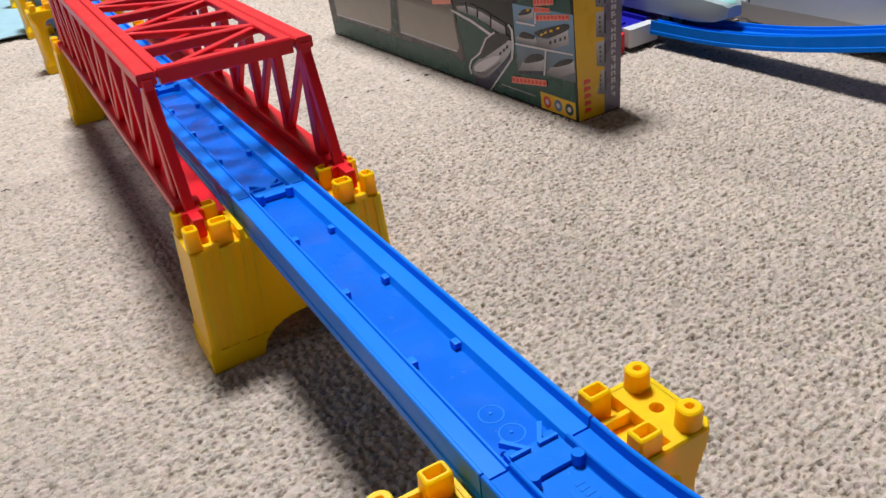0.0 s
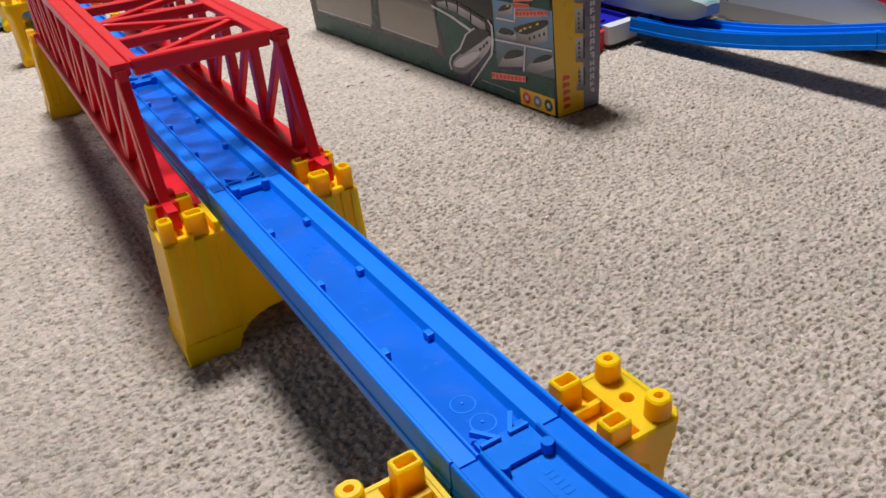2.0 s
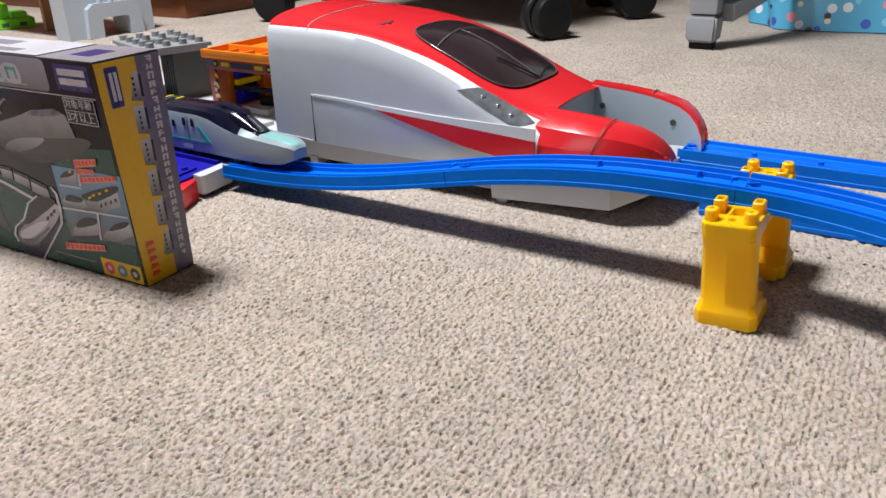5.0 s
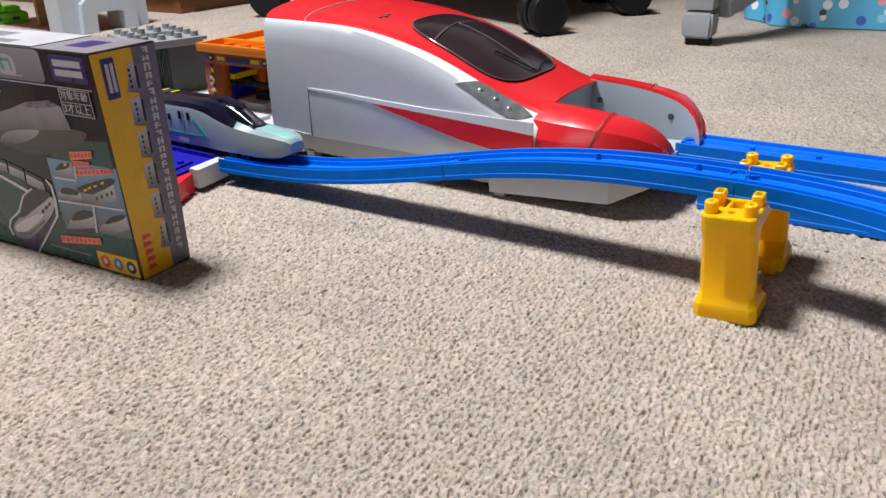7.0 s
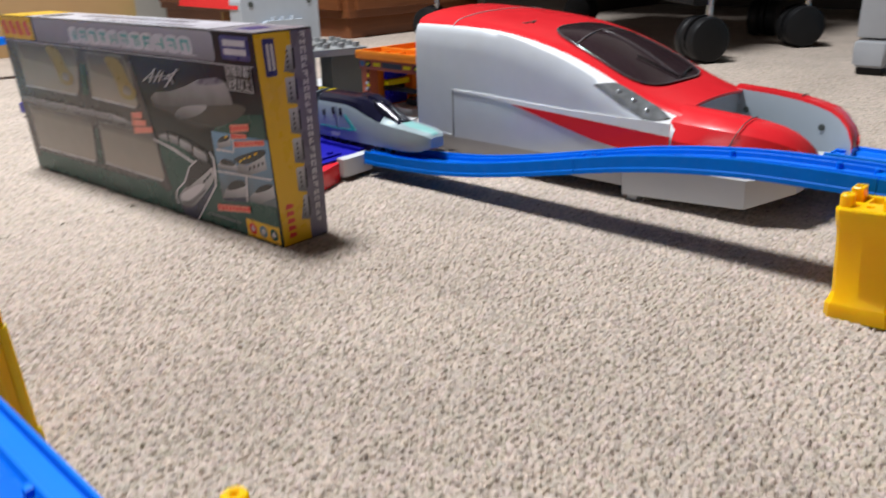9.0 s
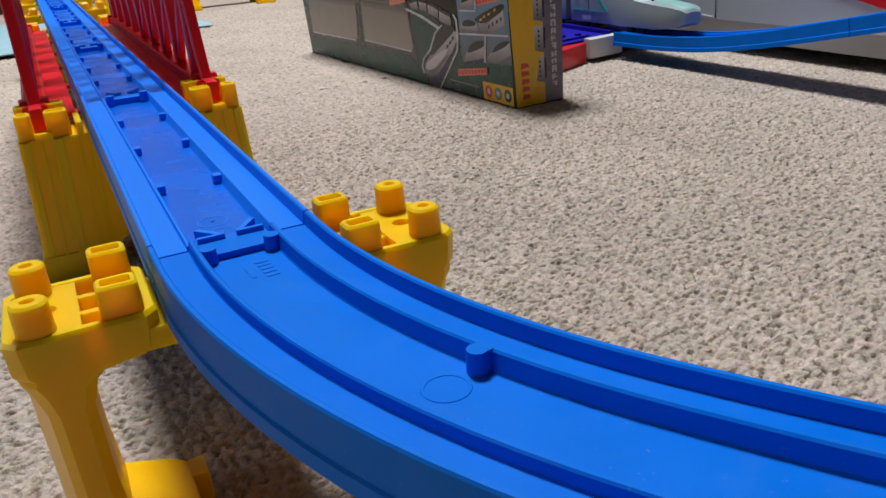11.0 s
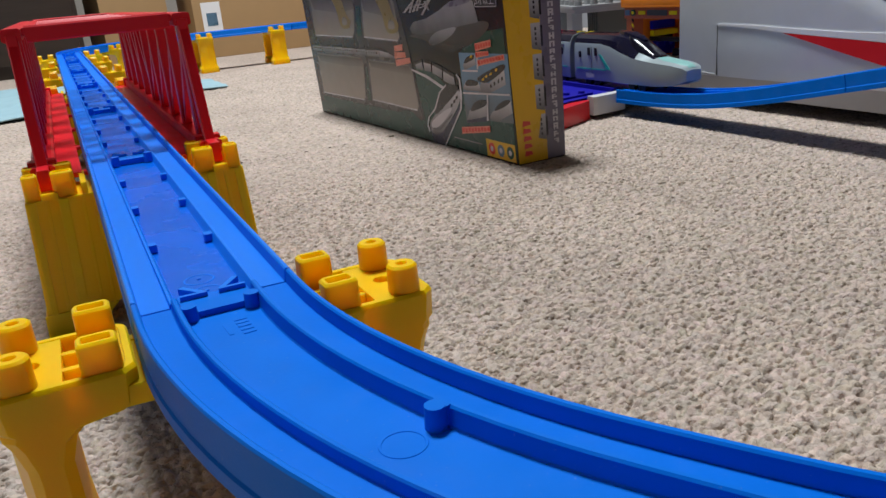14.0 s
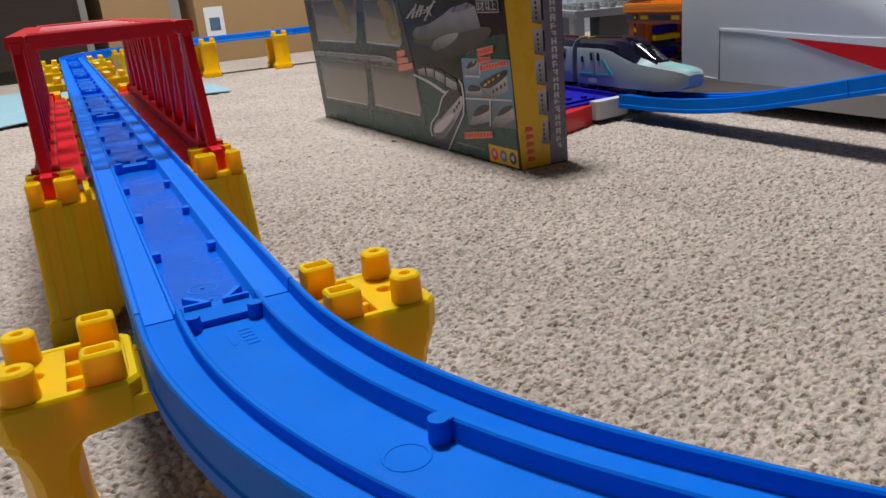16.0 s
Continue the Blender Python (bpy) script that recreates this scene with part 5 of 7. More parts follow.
t = thing("train_shell", "large red and silver toy train front with open nose", "toy station", "")
ys = [0.15 + 0.29 * i / 40 for i in range(41)]
strips = [0, 0, 0, 0, 1] + [2] * 8
bm = bmesh.new()
rings = []
for y in ys:
    h_ = shell_ring(y)
    rings.append([(SX - a, y, z) for a, z in h_] + [(SX + a, y, z) for a, z in h_[-2::-1]])
loft(bm, rings, closed=False, caps=False, mats=strips + strips[::-1])
bmesh.ops.recalc_face_normals(bm, faces=bm.faces)
bmesh.ops.solidify(bm, geom=list(bm.faces), thickness=0.0025)
part("shell", bm, [SILVER, WHITE, SHELL_RED], t, "silver sides, white stripe and red roof", 40)


def roof_z(y, off):
    h_ = shell_ring(y)
    off = abs(off)
    for (a0, z0), (a1, z1) in zip(h_[3:], h_[4:]):
        if a1 <= off <= a0:
            return z0 + (z1 - z0) * ((a0 - off) / (a0 - a1 + 1e-9))
    return h_[4][1]


def bubble(name, material, yc, hl, hw, lift, rise, parent, power=2.6, squeeze=0.25, off=0.0):
    """A pane that bulges out of the roof, with a rounded outline."""
    bm = bmesh.new()
    rings = []
    for i in range(9):
        r = 1 - i / 8
        ring = []
        for k in range(40):
            a = 2 * math.pi * k / 40
            ca, sa = math.cos(a), math.sin(a)
            q = (abs(ca) ** power + abs(sa) ** power) ** (-1 / power)
            y, x = yc + hl * r * q * ca, hw * r * q * sa
            x *= 1 + squeeze * (y - yc) / hl
            x += off
            ring.append((SX + x, y, roof_z(y, x) + lift + rise * (1 - r ** 2.2)))
        rings.append(ring)
    loft(bm, rings, closed=True, caps=False)
    bm.faces.new([v for v in bm.verts][-40:])
    return part(name, bm, material, parent, "", 60)


ws = bubble("windscreen", SMOKED, 0.2455, 0.060, 0.055, 0.0010, 0.0065, t, 3.6, -0.12)


def pane_point(yc, hl, hw, lift, rise, a, r, power=3.6, squeeze=-0.12):
    """A point of the pane: a is the way round its outline in degrees, r runs 0 to 1 from its middle to its rim."""
    ca, sa = math.cos(radians(a)), math.sin(radians(a))
    q = (abs(ca) ** power + abs(sa) ** power) ** (-1 / power)
    y = yc + hl * r * q * ca
    x = hw * r * q * sa * (1 + squeeze * (y - yc) / hl)
    return Vector((SX + x, y, roof_z(y, x) + lift + rise * (1 - r ** 2.2)))


def pane_strip(name, material, pts, w, h):
    bm = bmesh.new()
    for p, q in zip(pts, pts[1:]):
        bar(bm, p, q, w, h)
    return part(name, bm, material, ws)


WS = (0.2455, 0.060, 0.055, 0.0014, 0.0065)


def pane_uv(u, v, lift=0.0014, power=3.6):
    """A point of the pane from its shares of the half length (u) and the half width (v)."""
    return pane_point(*WS[:3], lift, WS[4], math.degrees(math.atan2(v, u)), (abs(u) ** power + abs(v) ** power) ** (1 / power))


pane_strip("screen_rim", SMOKED_RIM, [pane_point(*WS, a, 0.985) for a in range(0, 361, 6)], 0.0016, 0.0012)
# a rib across the upper end, one down the middle, and the wiper at its foot
pane_strip("screen_rib", SMOKED_RIM, [pane_uv(0.45 - 0.12 * abs(v), v) for v in (-0.95, -0.7, -0.4, 0.0, 0.4, 0.7, 0.95)], 0.0022, 0.0016)
pane_strip("screen_rib", SMOKED_RIM, [pane_uv(u, 0.0) for u in (0.45, 0.2, -0.1, -0.4, -0.7, -0.95)], 0.0020, 0.0016)
pane_strip("wiper", BLACK, [pane_uv(u, v, 0.0028) for u, v in ((-0.95, -0.02), (-0.84, -0.10), (-0.62, -0.22), (-0.40, -0.34))], 0.0016, 0.0012)
pane_strip("wiper", BLACK, [pane_uv(u, v, 0.0028) for u, v in ((-0.95, 0.06), (-0.88, 0.30), (-0.80, 0.62))], 0.0016, 0.0012)
for dx, dy in ((0.0, 0.0), (0.008, 0.003), (-0.007, 0.002)):
    boxed("roof_vent", t, DARKGREY, (0.585 + dx, 0.588 + dx, 0.328 + dy, 0.334 + dy, roof_z(0.33, -0.034 + dx) - 0.001, roof_z(0.33, -0.034 + dx) + 0.0012), 0.0004)


def skin(y, s):
    """A point on the near flank of the shell: s runs 0 to 1 from the shoulder's foot to the middle of the roof."""
    h_ = shell_ring(y)[3:]
    f = s * (len(h_) - 1)
    i = min(int(f), len(h_) - 2)
    a, z = (h_[i][j] + (h_[i + 1][j] - h_[i][j]) * (f - i) for j in (0, 1))
    return Vector((SX - a, y, z))


def flank_patch(name, material, outline, lift, parent, side=-1):
    """A panel laid on the shell's flank; outline pairs are (y, s)."""
    bm = bmesh.new()
    n = len(outline)
    cy_, cs = sum(p[0] for p in outline) / n, sum(p[1] for p in outline) / n
    rings = []
    for r in (1.0, 0.97, 0.7, 0.35):
        ring = []
        for k in range(n):
            for q in range(5):
                y0_, s0 = outline[k]
                y1_, s1 = outline[(k + 1) % n]
                y, s = y0_ + (y1_ - y0_) * q / 5, s0 + (s1 - s0) * q / 5
                p = skin(cy_ + (y - cy_) * r, cs + (s - cs) * r) + Vector((-0.75, 0, 0.65)) * (lift if r < 1 else -0.0005)
                ring.append((p.x if side < 0 else 2 * SX - p.x, p.y, p.z))
        rings.append(ring)
    vs = loft(bm, rings, caps=False)
    bm.faces.new(vs[-1])
    return part(name, bm, material, parent, "", 50)


for sd in (-1,):
    lampg = flank_patch("headlamp", LAMPGLASS, [(0.227, 0.02), (0.212, 0.19), (0.196, 0.25), (0.176, 0.23), (0.157, 0.17), (0.176, 0.03), (0.2, 0.01)], 0.0010, t, sd)
    for y, s in ((0.205, 0.13), (0.191, 0.14), (0.178, 0.13)):
        bm = bmesh.new()
        p = skin(y, s)
        bmesh.ops.create_uvsphere(bm, u_segments=12, v_segments=8, radius=0.0034, matrix=Matrix.Translation((p.x if sd < 0 else 2 * SX - p.x, p.y, p.z - 0.0012)))
        part("bulb", bm, LAMPGLASS, lampg, "", 60)
for sd in (-1, 1):
    # white and red sweeps on the flank
    xs = SX + sd * 0.0834
    for nm, mt, pts in (("white_sweep", WHITE, [(0.389, 0.0772), (0.35, 0.0765), (0.312, 0.0745), (0.25, 0.0722), (0.151, 0.0720), (0.151, 0.0615), (0.25, 0.0672), (0.312, 0.0705), (0.35, 0.0738), (0.389, 0.0752)]),
                        ("red_sweep", SHELL_RED, [(0.314, 0.0702), (0.25, 0.0668), (0.151, 0.0612), (0.151, 0.042), (0.189, 0.0445), (0.222, 0.049), (0.26, 0.0575)])):
        bm = bmesh.new()
        prism(bm, pts, 0, min(xs, xs + sd * 0.0012), max(xs, xs + sd * 0.0012))
        part(nm, bm, mt, t)
    barred("panel_seam", t, DARKGREY, (xs, 0.3895, 0.03), (xs, 0.3895, 0.0765), 0.0012, 0.0012, (1, 0, 0))
    barred("panel_seam", t, PALE, (xs + sd * 0.0002, 0.392, 0.0305), (xs + sd * 0.0002, 0.43, 0.0325), 0.0014, 0.0012)
# seam over the roof
bm = bmesh.new()
h_ = shell_ring(0.3915)
pts = [(SX - a, 0.3915, z) for a, z in h_[4:]] + [(SX + a, 0.3915, z) for a, z in h_[-2:3:-1]]
for a, b in zip(pts, pts[1:]):
    bar(bm, Vector(a) + Vector((0, 0, 0.0003)), Vector(b) + Vector((0, 0, 0.0003)), 0.0009, 0.0008, (0, 1, 0))
part("roof_seam", bm, PALE, t)
# rear and inner walls
bm = bmesh.new()
h_ = shell_ring(0.438)
prism(bm, [(SX - a * 0.96, z * 0.985) for a, z in h_] + [(SX + a * 0.96, z * 0.985) for a, z in h_[-2::-1]], 1, 0.428, 0.4335)
part("rear_wall", bm, PALE, t)
bm = bmesh.new()
h_ = shell_ring(0.152)
prism(bm, [(SX - a * 0.95, z * 0.97) for a, z in h_] + [(SX + a * 0.95, z * 0.97) for a, z in h_[-2::-1]], 1, 0.1535, 0.157)
part("front_wall", bm, INNERGREY, t)
# pale base under the shell
bm = bmesh.new()
loft(bm, [[(SX - w, y, z0), (SX - w - 0.002, y, z1), (SX + w + 0.002, y, z1), (SX + w, y, z0)] for y, w, z0, z1 in
          ((0.436, 0.074, 0.010, 0.031), (0.198, 0.074, 0.010, 0.031), (0.1925, 0.0815, 0.005, 0.033), (0.085, 0.0815, 0.0125, 0.036), (0.055, 0.06, 0.026, 0.04))])
part("base", bm, PALE, t, "", 30)
for y in (0.185, 0.40):
    for x in (SX - 0.07, SX + 0.07):
        boxed("foot", t, PALE, (x - 0.006, x + 0.006, y - 0.004, y + 0.006, 0.0, 0.0115), 0.001)
# the two halves of the open nose
NOSE = [(0.156, 0.0, 0.083), (0.14, 0.0005, 0.0818), (0.12, 0.002, 0.0805), (0.10, 0.005, 0.0785), (0.085, 0.009, 0.0762), (0.07, 0.0145, 0.0727), (0.060, 0.0205, 0.068), (0.052, 0.028, 0.0615), (0.046, 0.037, 0.053), (0.043, 0.045, 0.045)]
for sd in (-1, 1):
    bm = bmesh.new()
    rings = []
    for y, i, zt in NOSE:
        # the near half is a little shorter, the far one taller
        y = y if sd > 0 else 0.156 - (0.156 - y) * 0.91
        zt += 0.0035 * (sd > 0)
        wi = 0.036 - 0.35 * i
        o = 0.083 - i
        zl = 0.034
        cr = 0.007 + 0.015 * min(1, max(0, (y - 0.07) / 0.086))
        prof = [(o - 0.004, zl), (o, 0.044), (o - 0.001, 0.05 + 0.25 * (zt - 0.05)), (o - cr * 0.45, 0.05 + 0.66 * (zt - 0.05)), (o - cr, zt - 0.0035), (o - (cr + wi) * 0.5, zt - 0.0006), (o - wi, zt - 0.001), (o - wi - 0.001, zt - 0.004), (o - wi - 0.001, 0.034), (o - wi, 0.031)]
        rings.append([(SX + sd * a, y, z) for a, z in prof])
    loft(bm, rings, closed=True, caps=True, mats=[0, 1, 1, 1, 1, 1, 1, 2, 2, 2])
    hood = part("nose_half", bm, [SILVER, SHELL_RED, INNERGREY], t, "red open nose half with grey inside", 24)
    for y in (0.0985,):
        i, zt = (lerp_table([q[::2] if w else q[:2] for q in NOSE[::-1]], y) for w in (0, 1))
        zt += 0.0035 * (sd > 0)
        o, wi = 0.083 - i + 0.0003, 0.036 - 0.35 * i
        pts = [Vector((SX + sd * a, y + b, z)) for a, b, z in ((o, 0.012, 0.045), (o - 0.001, 0.006, 0.0504 + 0.25 * (zt - 0.05)), (o - 0.0054, 0.002, 0.0504 + 0.66 * (zt - 0.05)), (o - 0.012, 0.0, zt - 0.0030), (o - 0.006 - wi * 0.5, -0.001, zt), (o - wi, -0.0015, zt - 0.0004))]
        bm = bmesh.new()
        for a, b in zip(pts, pts[1:]):
            bar(bm, a, b, 0.0007, 0.0006, (0, 1, 0))
        part("nose_seam", bm, DARKGREY, hood)
    for y, z in ((0.145, 0.064), (0.075, 0.058)):
        bm = bmesh.new()
        i = lerp_table([(a, b) for a, b, _ in NOSE[::-1]], y)
        cyl_x(bm, (SX + sd * (0.083 - i - 0.036 + 0.35 * i - 0.001), y, z), 0.0028, 0.001, 14)
        part("screw_hole", bm, DARKGREY, hood)
bm = bmesh.new()
prism(bm, [(SX - 0.05, 0.158), (SX + 0.05, 0.158), (SX + 0.05, 0.09), (SX + 0.036, 0.055), (SX + 0.015, 0.046), (SX - 0.015, 0.046), (SX - 0.036, 0.055), (SX - 0.05, 0.09)], 2, 0.0285, 0.0335)
part("mouth_floor", bm, INNERGREY, t)

# ---------------------------------------------------------------- toy station deck behind the box
t = thing("toy_station", "indigo and white plastic toy station deck with red edge", "toy station", "")
bm = bmesh.new()
prism(bm, [(0.378, 0.428), (0.402, 0.4385), (0.4225, 0.4410), (0.464, 0.4440), (0.53, 0.4455), (0.5645, 0.4445), (0.572, 0.52), (0.56, 0.60), (0.545, 0.66), (0.535, 1.21), (0.462, 1.21), (0.460, 1.06), (0.35, 1.06), (0.34, 0.48)], 2, 0.0065, 0.0195)
part("deck", bm, INDIGO, t, "indigo deck plate")
for pts, z in (([(0.388, 0.446), (0.44, 0.453), (0.425, 0.52), (0.372, 0.50)], 0.0215), ([(0.517, 0.455), (0.558, 0.459), (0.564, 0.515), (0.525, 0.51)], 0.022),
               ([(0.375, 0.53), (0.43, 0.545), (0.42, 0.62), (0.362, 0.60)], 0.022), ([(0.522, 0.525), (0.562, 0.53), (0.552, 0.60), (0.517, 0.60)], 0.0225),
               ([(0.458, 0.4445), (0.465, 0.4450), (0.468, 0.62), (0.461, 0.62)], 0.0235), ([(0.505, 0.4460), (0.512, 0.4465), (0.512, 0.62), (0.505, 0.62)], 0.0235)):
    bm = bmesh.new()
    prism(bm, pts, 2, 0.019, z)
    part("deck_panel", bm, INDIGO, t)
for x, y in ((0.40, 0.455), (0.415, 0.462), (0.41, 0.49), (0.395, 0.48), (0.43, 0.458), (0.55, 0.47), (0.548, 0.50), (0.4, 0.56)):
    bm = bmesh.new()
    cyl(bm, (x, y), 0.0035, 0.003, 0.021, 0.0238, 16)
    part("deck_stud", bm, INDIGO, t, "", 40)
for pts in ([(0.423, 0.4290), (0.427, 0.4280), (0.4625, 0.4325), (0.4660, 0.4390), (0.462, 0.4430), (0.424, 0.4400)], [(0.506, 0.4345), (0.552, 0.4350), (0.588, 0.4445), (0.584, 0.4495), (0.512, 0.4425)]):
    bm = bmesh.new()
    prism(bm, pts, 2, 0.004, 0.0212)
    part("white_lip", bm, STATION_WHITE, t)
bm = bmesh.new()
prism(bm, [(0.345, 0.401), (0.36, 0.406), (0.4017, 0.4243), (0.4215, 0.4335), (0.4225, 0.4385), (0.40, 0.437), (0.375, 0.426), (0.335, 0.45), (0.32, 0.43)], 2, 0.0, 0.018)
part("red_edge", bm, SHELL_RED, t)
boxed("deck_foot", t, DARKGREY, (0.44, 0.57, 0.46, 0.60, 0.0, 0.0065))
boxed("deck_foot", t, DARKGREY, (0.472, 0.525, 1.05, 1.19, 0.0, 0.0065))
boxed("deck_foot", t, DARKGREY, (0.38, 0.58, 0.64, 1.04, 0.0, 0.0065))
bm = bmesh.new()
prism(bm, [(0.5655, 0.4505), (0.60, 0.452), (0.72, 0.50), (0.78, 0.60), (0.78, 0.86), (0.546, 0.86), (0.546, 0.66), (0.561, 0.60), (0.573, 0.52)], 2, 0.0, 0.0222)
part("platform", bm, STATION_WHITE, t, "white platform plate")
for d in ((0.574, 0.588, 0.495, 0.545), (0.572, 0.59, 0.562, 0.60), (0.605, 0.645, 0.60, 0.64), (0.63, 0.68, 0.485, 0.512), (0.60, 0.63, 0.56, 0.59), (0.66, 0.74, 0.57, 0.60)):
    boxed("platform_step", t, STATION_WHITE if d[0] < 0.65 else PALE, (*d, 0.0215, 0.0265), 0.001)
boxed("platform_block", t, PALE, (0.61, 0.66, 0.525, 0.555, 0.0215, 0.03), 0.002)
boxed("black_socket", t, BLACK, (0.592, 0.604, 0.597, 0.611, 0.0215, 0.027), 0.001)

# orange gate
t = thing("orange_gate", "orange toy gate building with striped posts on the station platform", "toy building", "", (0.593, 0.482, 0.0218))
for y in (0.0, 0.083):
    for x in (0.0, 0.078):
        boxed("post", t, BRICKRED if x == 0 else ORANGE, (x, x + 0.012, y, y + 0.012, 0.0, 0.055), 0.0006)
    # yellow and black warning stripes on the front posts
    for k in range(9):
        bm = bmesh.new()
        z = 0.003 + k * 0.0056
        ya = y + (0.0095 if y == 0 else 0.0005)
        prism(bm, [(ya, z), (ya + 0.0026, z + 0.002), (ya + 0.0026, z + 0.0048), (ya, z + 0.0028)], 0, -0.0008, -0.0001)
        part("warning_stripe", bm, MARK_YELLOW if k % 2 else BLACK, t)
    for k in range(3):
        boxed("post_print", t, PALE, (-0.0006, 0.0, y + 0.002, y + 0.0065, 0.02 + k * 0.007, 0.0235 + k * 0.007))
boxed("header", t, BRICKRED, (-0.001, 0.009, -0.002, 0.097, 0.052, 0.0645), 0.0006)
boxed("header_sign", t, DARKGREY, (-0.0016, -0.001, 0.034, 0.062, 0.0555, 0.0615))
for y0_, y1_ in ((0.021, 0.031), (0.065, 0.075)):
    boxed("header_print", t, MARK_YELLOW, (-0.0016, -0.001, y0_, y1_, 0.0565, 0.0605))
for y in (0.013, 0.083):
    bm = bmesh.new()
    cyl_x(bm, (-0.0012, y, 0.0585), 0.0036, 0.0006, 18)
    part("header_dial", bm, CARD_GREEN, t)
    bm = bmesh.new()
    cyl_x(bm, (-0.0017, y, 0.0585), 0.0017, 0.0005, 14)
    part("dial_mark", bm, MARK_YELLOW, t)
for y in (0.004, 0.092):
    boxed("header_badge", t, CARD_SKY, (-0.0016, -0.001, y - 0.0035, y + 0.0035, 0.0555, 0.0615))
bm = bmesh.new()
box(bm, -0.004, 0.094, -0.004, 0.099, 0.0642, 0.0668, 0.0006)
part("roof_plate", bm, ORANGE, t)
for d in ((-0.004, 0.094, -0.004, -0.0005), (-0.004, 0.094, 0.0955, 0.099), (-0.004, -0.0005, -0.0005, 0.0955), (0.0905, 0.094, -0.0005, 0.0955), (0.03, 0.034, 0.0, 0.095), (0.034, 0.09, 0.045, 0.049)):
    boxed("roof_rim", t, ORANGE, (*d, 0.0664, 0.0735), 0.0005)
for k in range(4):
    boxed("roof_rib", t, ORANGE, (0.004, 0.026, 0.01 + k * 0.022, 0.013 + k * 0.022, 0.0664, 0.071), 0.0004)
boxed("inner_beam", t, BLACK, (0.02, 0.026, 0.012, 0.083, 0.025, 0.030), 0.0006)
boxed("inner_block", t, BLACK, (0.03, 0.05, 0.04, 0.06, 0.008, 0.016), 0.001)
boxed("back_wall", t, BRICKRED, (0.080, 0.083, 0.0125, 0.0825, 0.0, 0.054), 0.0005)
boxed("side_wall", t, ORANGE, (0.0125, 0.0775, 0.0875, 0.0915, 0.0, 0.0515), 0.0005)
# a blue and yellow cart stands inside
boxed("inner_panel", t, INDIGO, (0.021, 0.052, 0.079, 0.083, 0.008, 0.024), 0.0006)
boxed("inner_rail", t, MARK_YELLOW, (0.021, 0.054, 0.077, 0.083, 0.0300, 0.0362), 0.0006)
boxed("inner_panel", t, INDIGO, (0.021, 0.052, 0.079, 0.083, 0.0376, 0.0470), 0.0006)
boxed("inner_frame", t, BLACK, (0.022, 0.050, 0.080, 0.083, 0.0245, 0.0295), 0.0004)
for x in (0.028, 0.037, 0.046):
    boxed("inner_stud", t, INDIGO, (x - 0.0026, x + 0.0026, 0.0755, 0.0792, 0.0180, 0.0232), 0.0012)
boxed("inner_post", t, ORANGE, (0.0575, 0.0660, 0.076, 0.087, 0.0, 0.0515), 0.0006)
boxed("inner_block", t, STATION_WHITE, (0.02, 0.045, 0.05, 0.075, 0.0, 0.008), 0.001)
# the gate is longer than it is deep
for ob in t.children_recursive:
    ob.data.transform(Matrix.Diagonal((1.1, 1.18, 1.02, 1)))

# grey pillared platform
t = thing("grey_platform", "grey studded toy platform on ribbed dark pillars", "toy building", "", (0.666, 0.666, 0.0218), -18)
boxed("platform_top", t, GREY, (-0.085, 0.0, 0.0, 0.115, 0.063, 0.0675), 0.0008)
boxed("platform_rim", t, GREY, (-0.081, -0.004, 0.004, 0.111, 0.058, 0.064), 0.0008)
for i in range(4):
    for k in range(5):
        if 1 <= i <= 2 and k == 2:
            continue
        bm = bmesh.new()
        cyl(bm, (-0.074 + i * 0.021, 0.012 + k * 0.0225), 0.0052, 0.0048, 0.0672, 0.0735, 14)
        part("stud", bm, GREY, t, "", 40)
boxed("platform_recess", t, DARKGREY, (-0.062, -0.022, 0.046, 0.07, 0.0672, 0.0684), 0.0004)
for x, y in ((-0.045, 0.008),):
    for k in range(6):
        boxed("pillar_rib", t, DARKGREY, (x - 0.004, x + 0.04, y + k * 0.0078, y + 0.0045 + k * 0.0078, 0.0, 0.058))
    boxed("pillar_core", t, DARKGREY, (x, x + 0.036, y + 0.001, y + 0.042, 0.0, 0.058))
boxed("front_post", t, GREY, (-0.08, -0.066, 0.02, 0.045, 0.0, 0.058), 0.001)
boxed("front_post", t, GREY, (-0.08, -0.066, 0.08, 0.105, 0.0, 0.058), 0.001)


# ---------------------------------------------------------------- the toy train
CW, CB, CS, CT = 0.0172, 0.0065, 0.043, 0.0515   # half width, lower edge, shoulder, roof over the rail surface


def car_ring(y, w=CW, b=CB, s=CS, tp=CT, lean=0.0):
    """A cross-section of a car body: sides that draw in a little towards the roof, and a flat arched roof."""
    half = [(w - 0.0008, b), (w, b + 0.006), (w, b + 0.018), (w - 0.0006, s - 0.006), (w - 0.0016, s), (w - 0.0030, s + (tp - s) * 0.35), (w * 0.70, s + (tp - s) * 0.72), (w * 0.36, s + (tp - s) * 0.95), (0, tp)]
    return [(-a, y, z) for a, z in half] + [(a, y, z) for a, z in half[-2::-1]]


def bogies(t, L):
    for y in (L * 0.22, L * 0.78):
        bm = bmesh.new()
        box(bm, -0.011, 0.011, y - 0.014, y + 0.014, 0.0025, 0.008, 0.001)
        part("bogie", bm, DARKGREY, t)
        for x in (-1, 1):
            for d in (-0.008, 0.008):
                bm = bmesh.new()
                cyl_x(bm, (x * 0.0128, y + d, 0.0048), 0.0048, 0.0022, 18)
                part("wheel", bm, BLACK, t, "", 40)


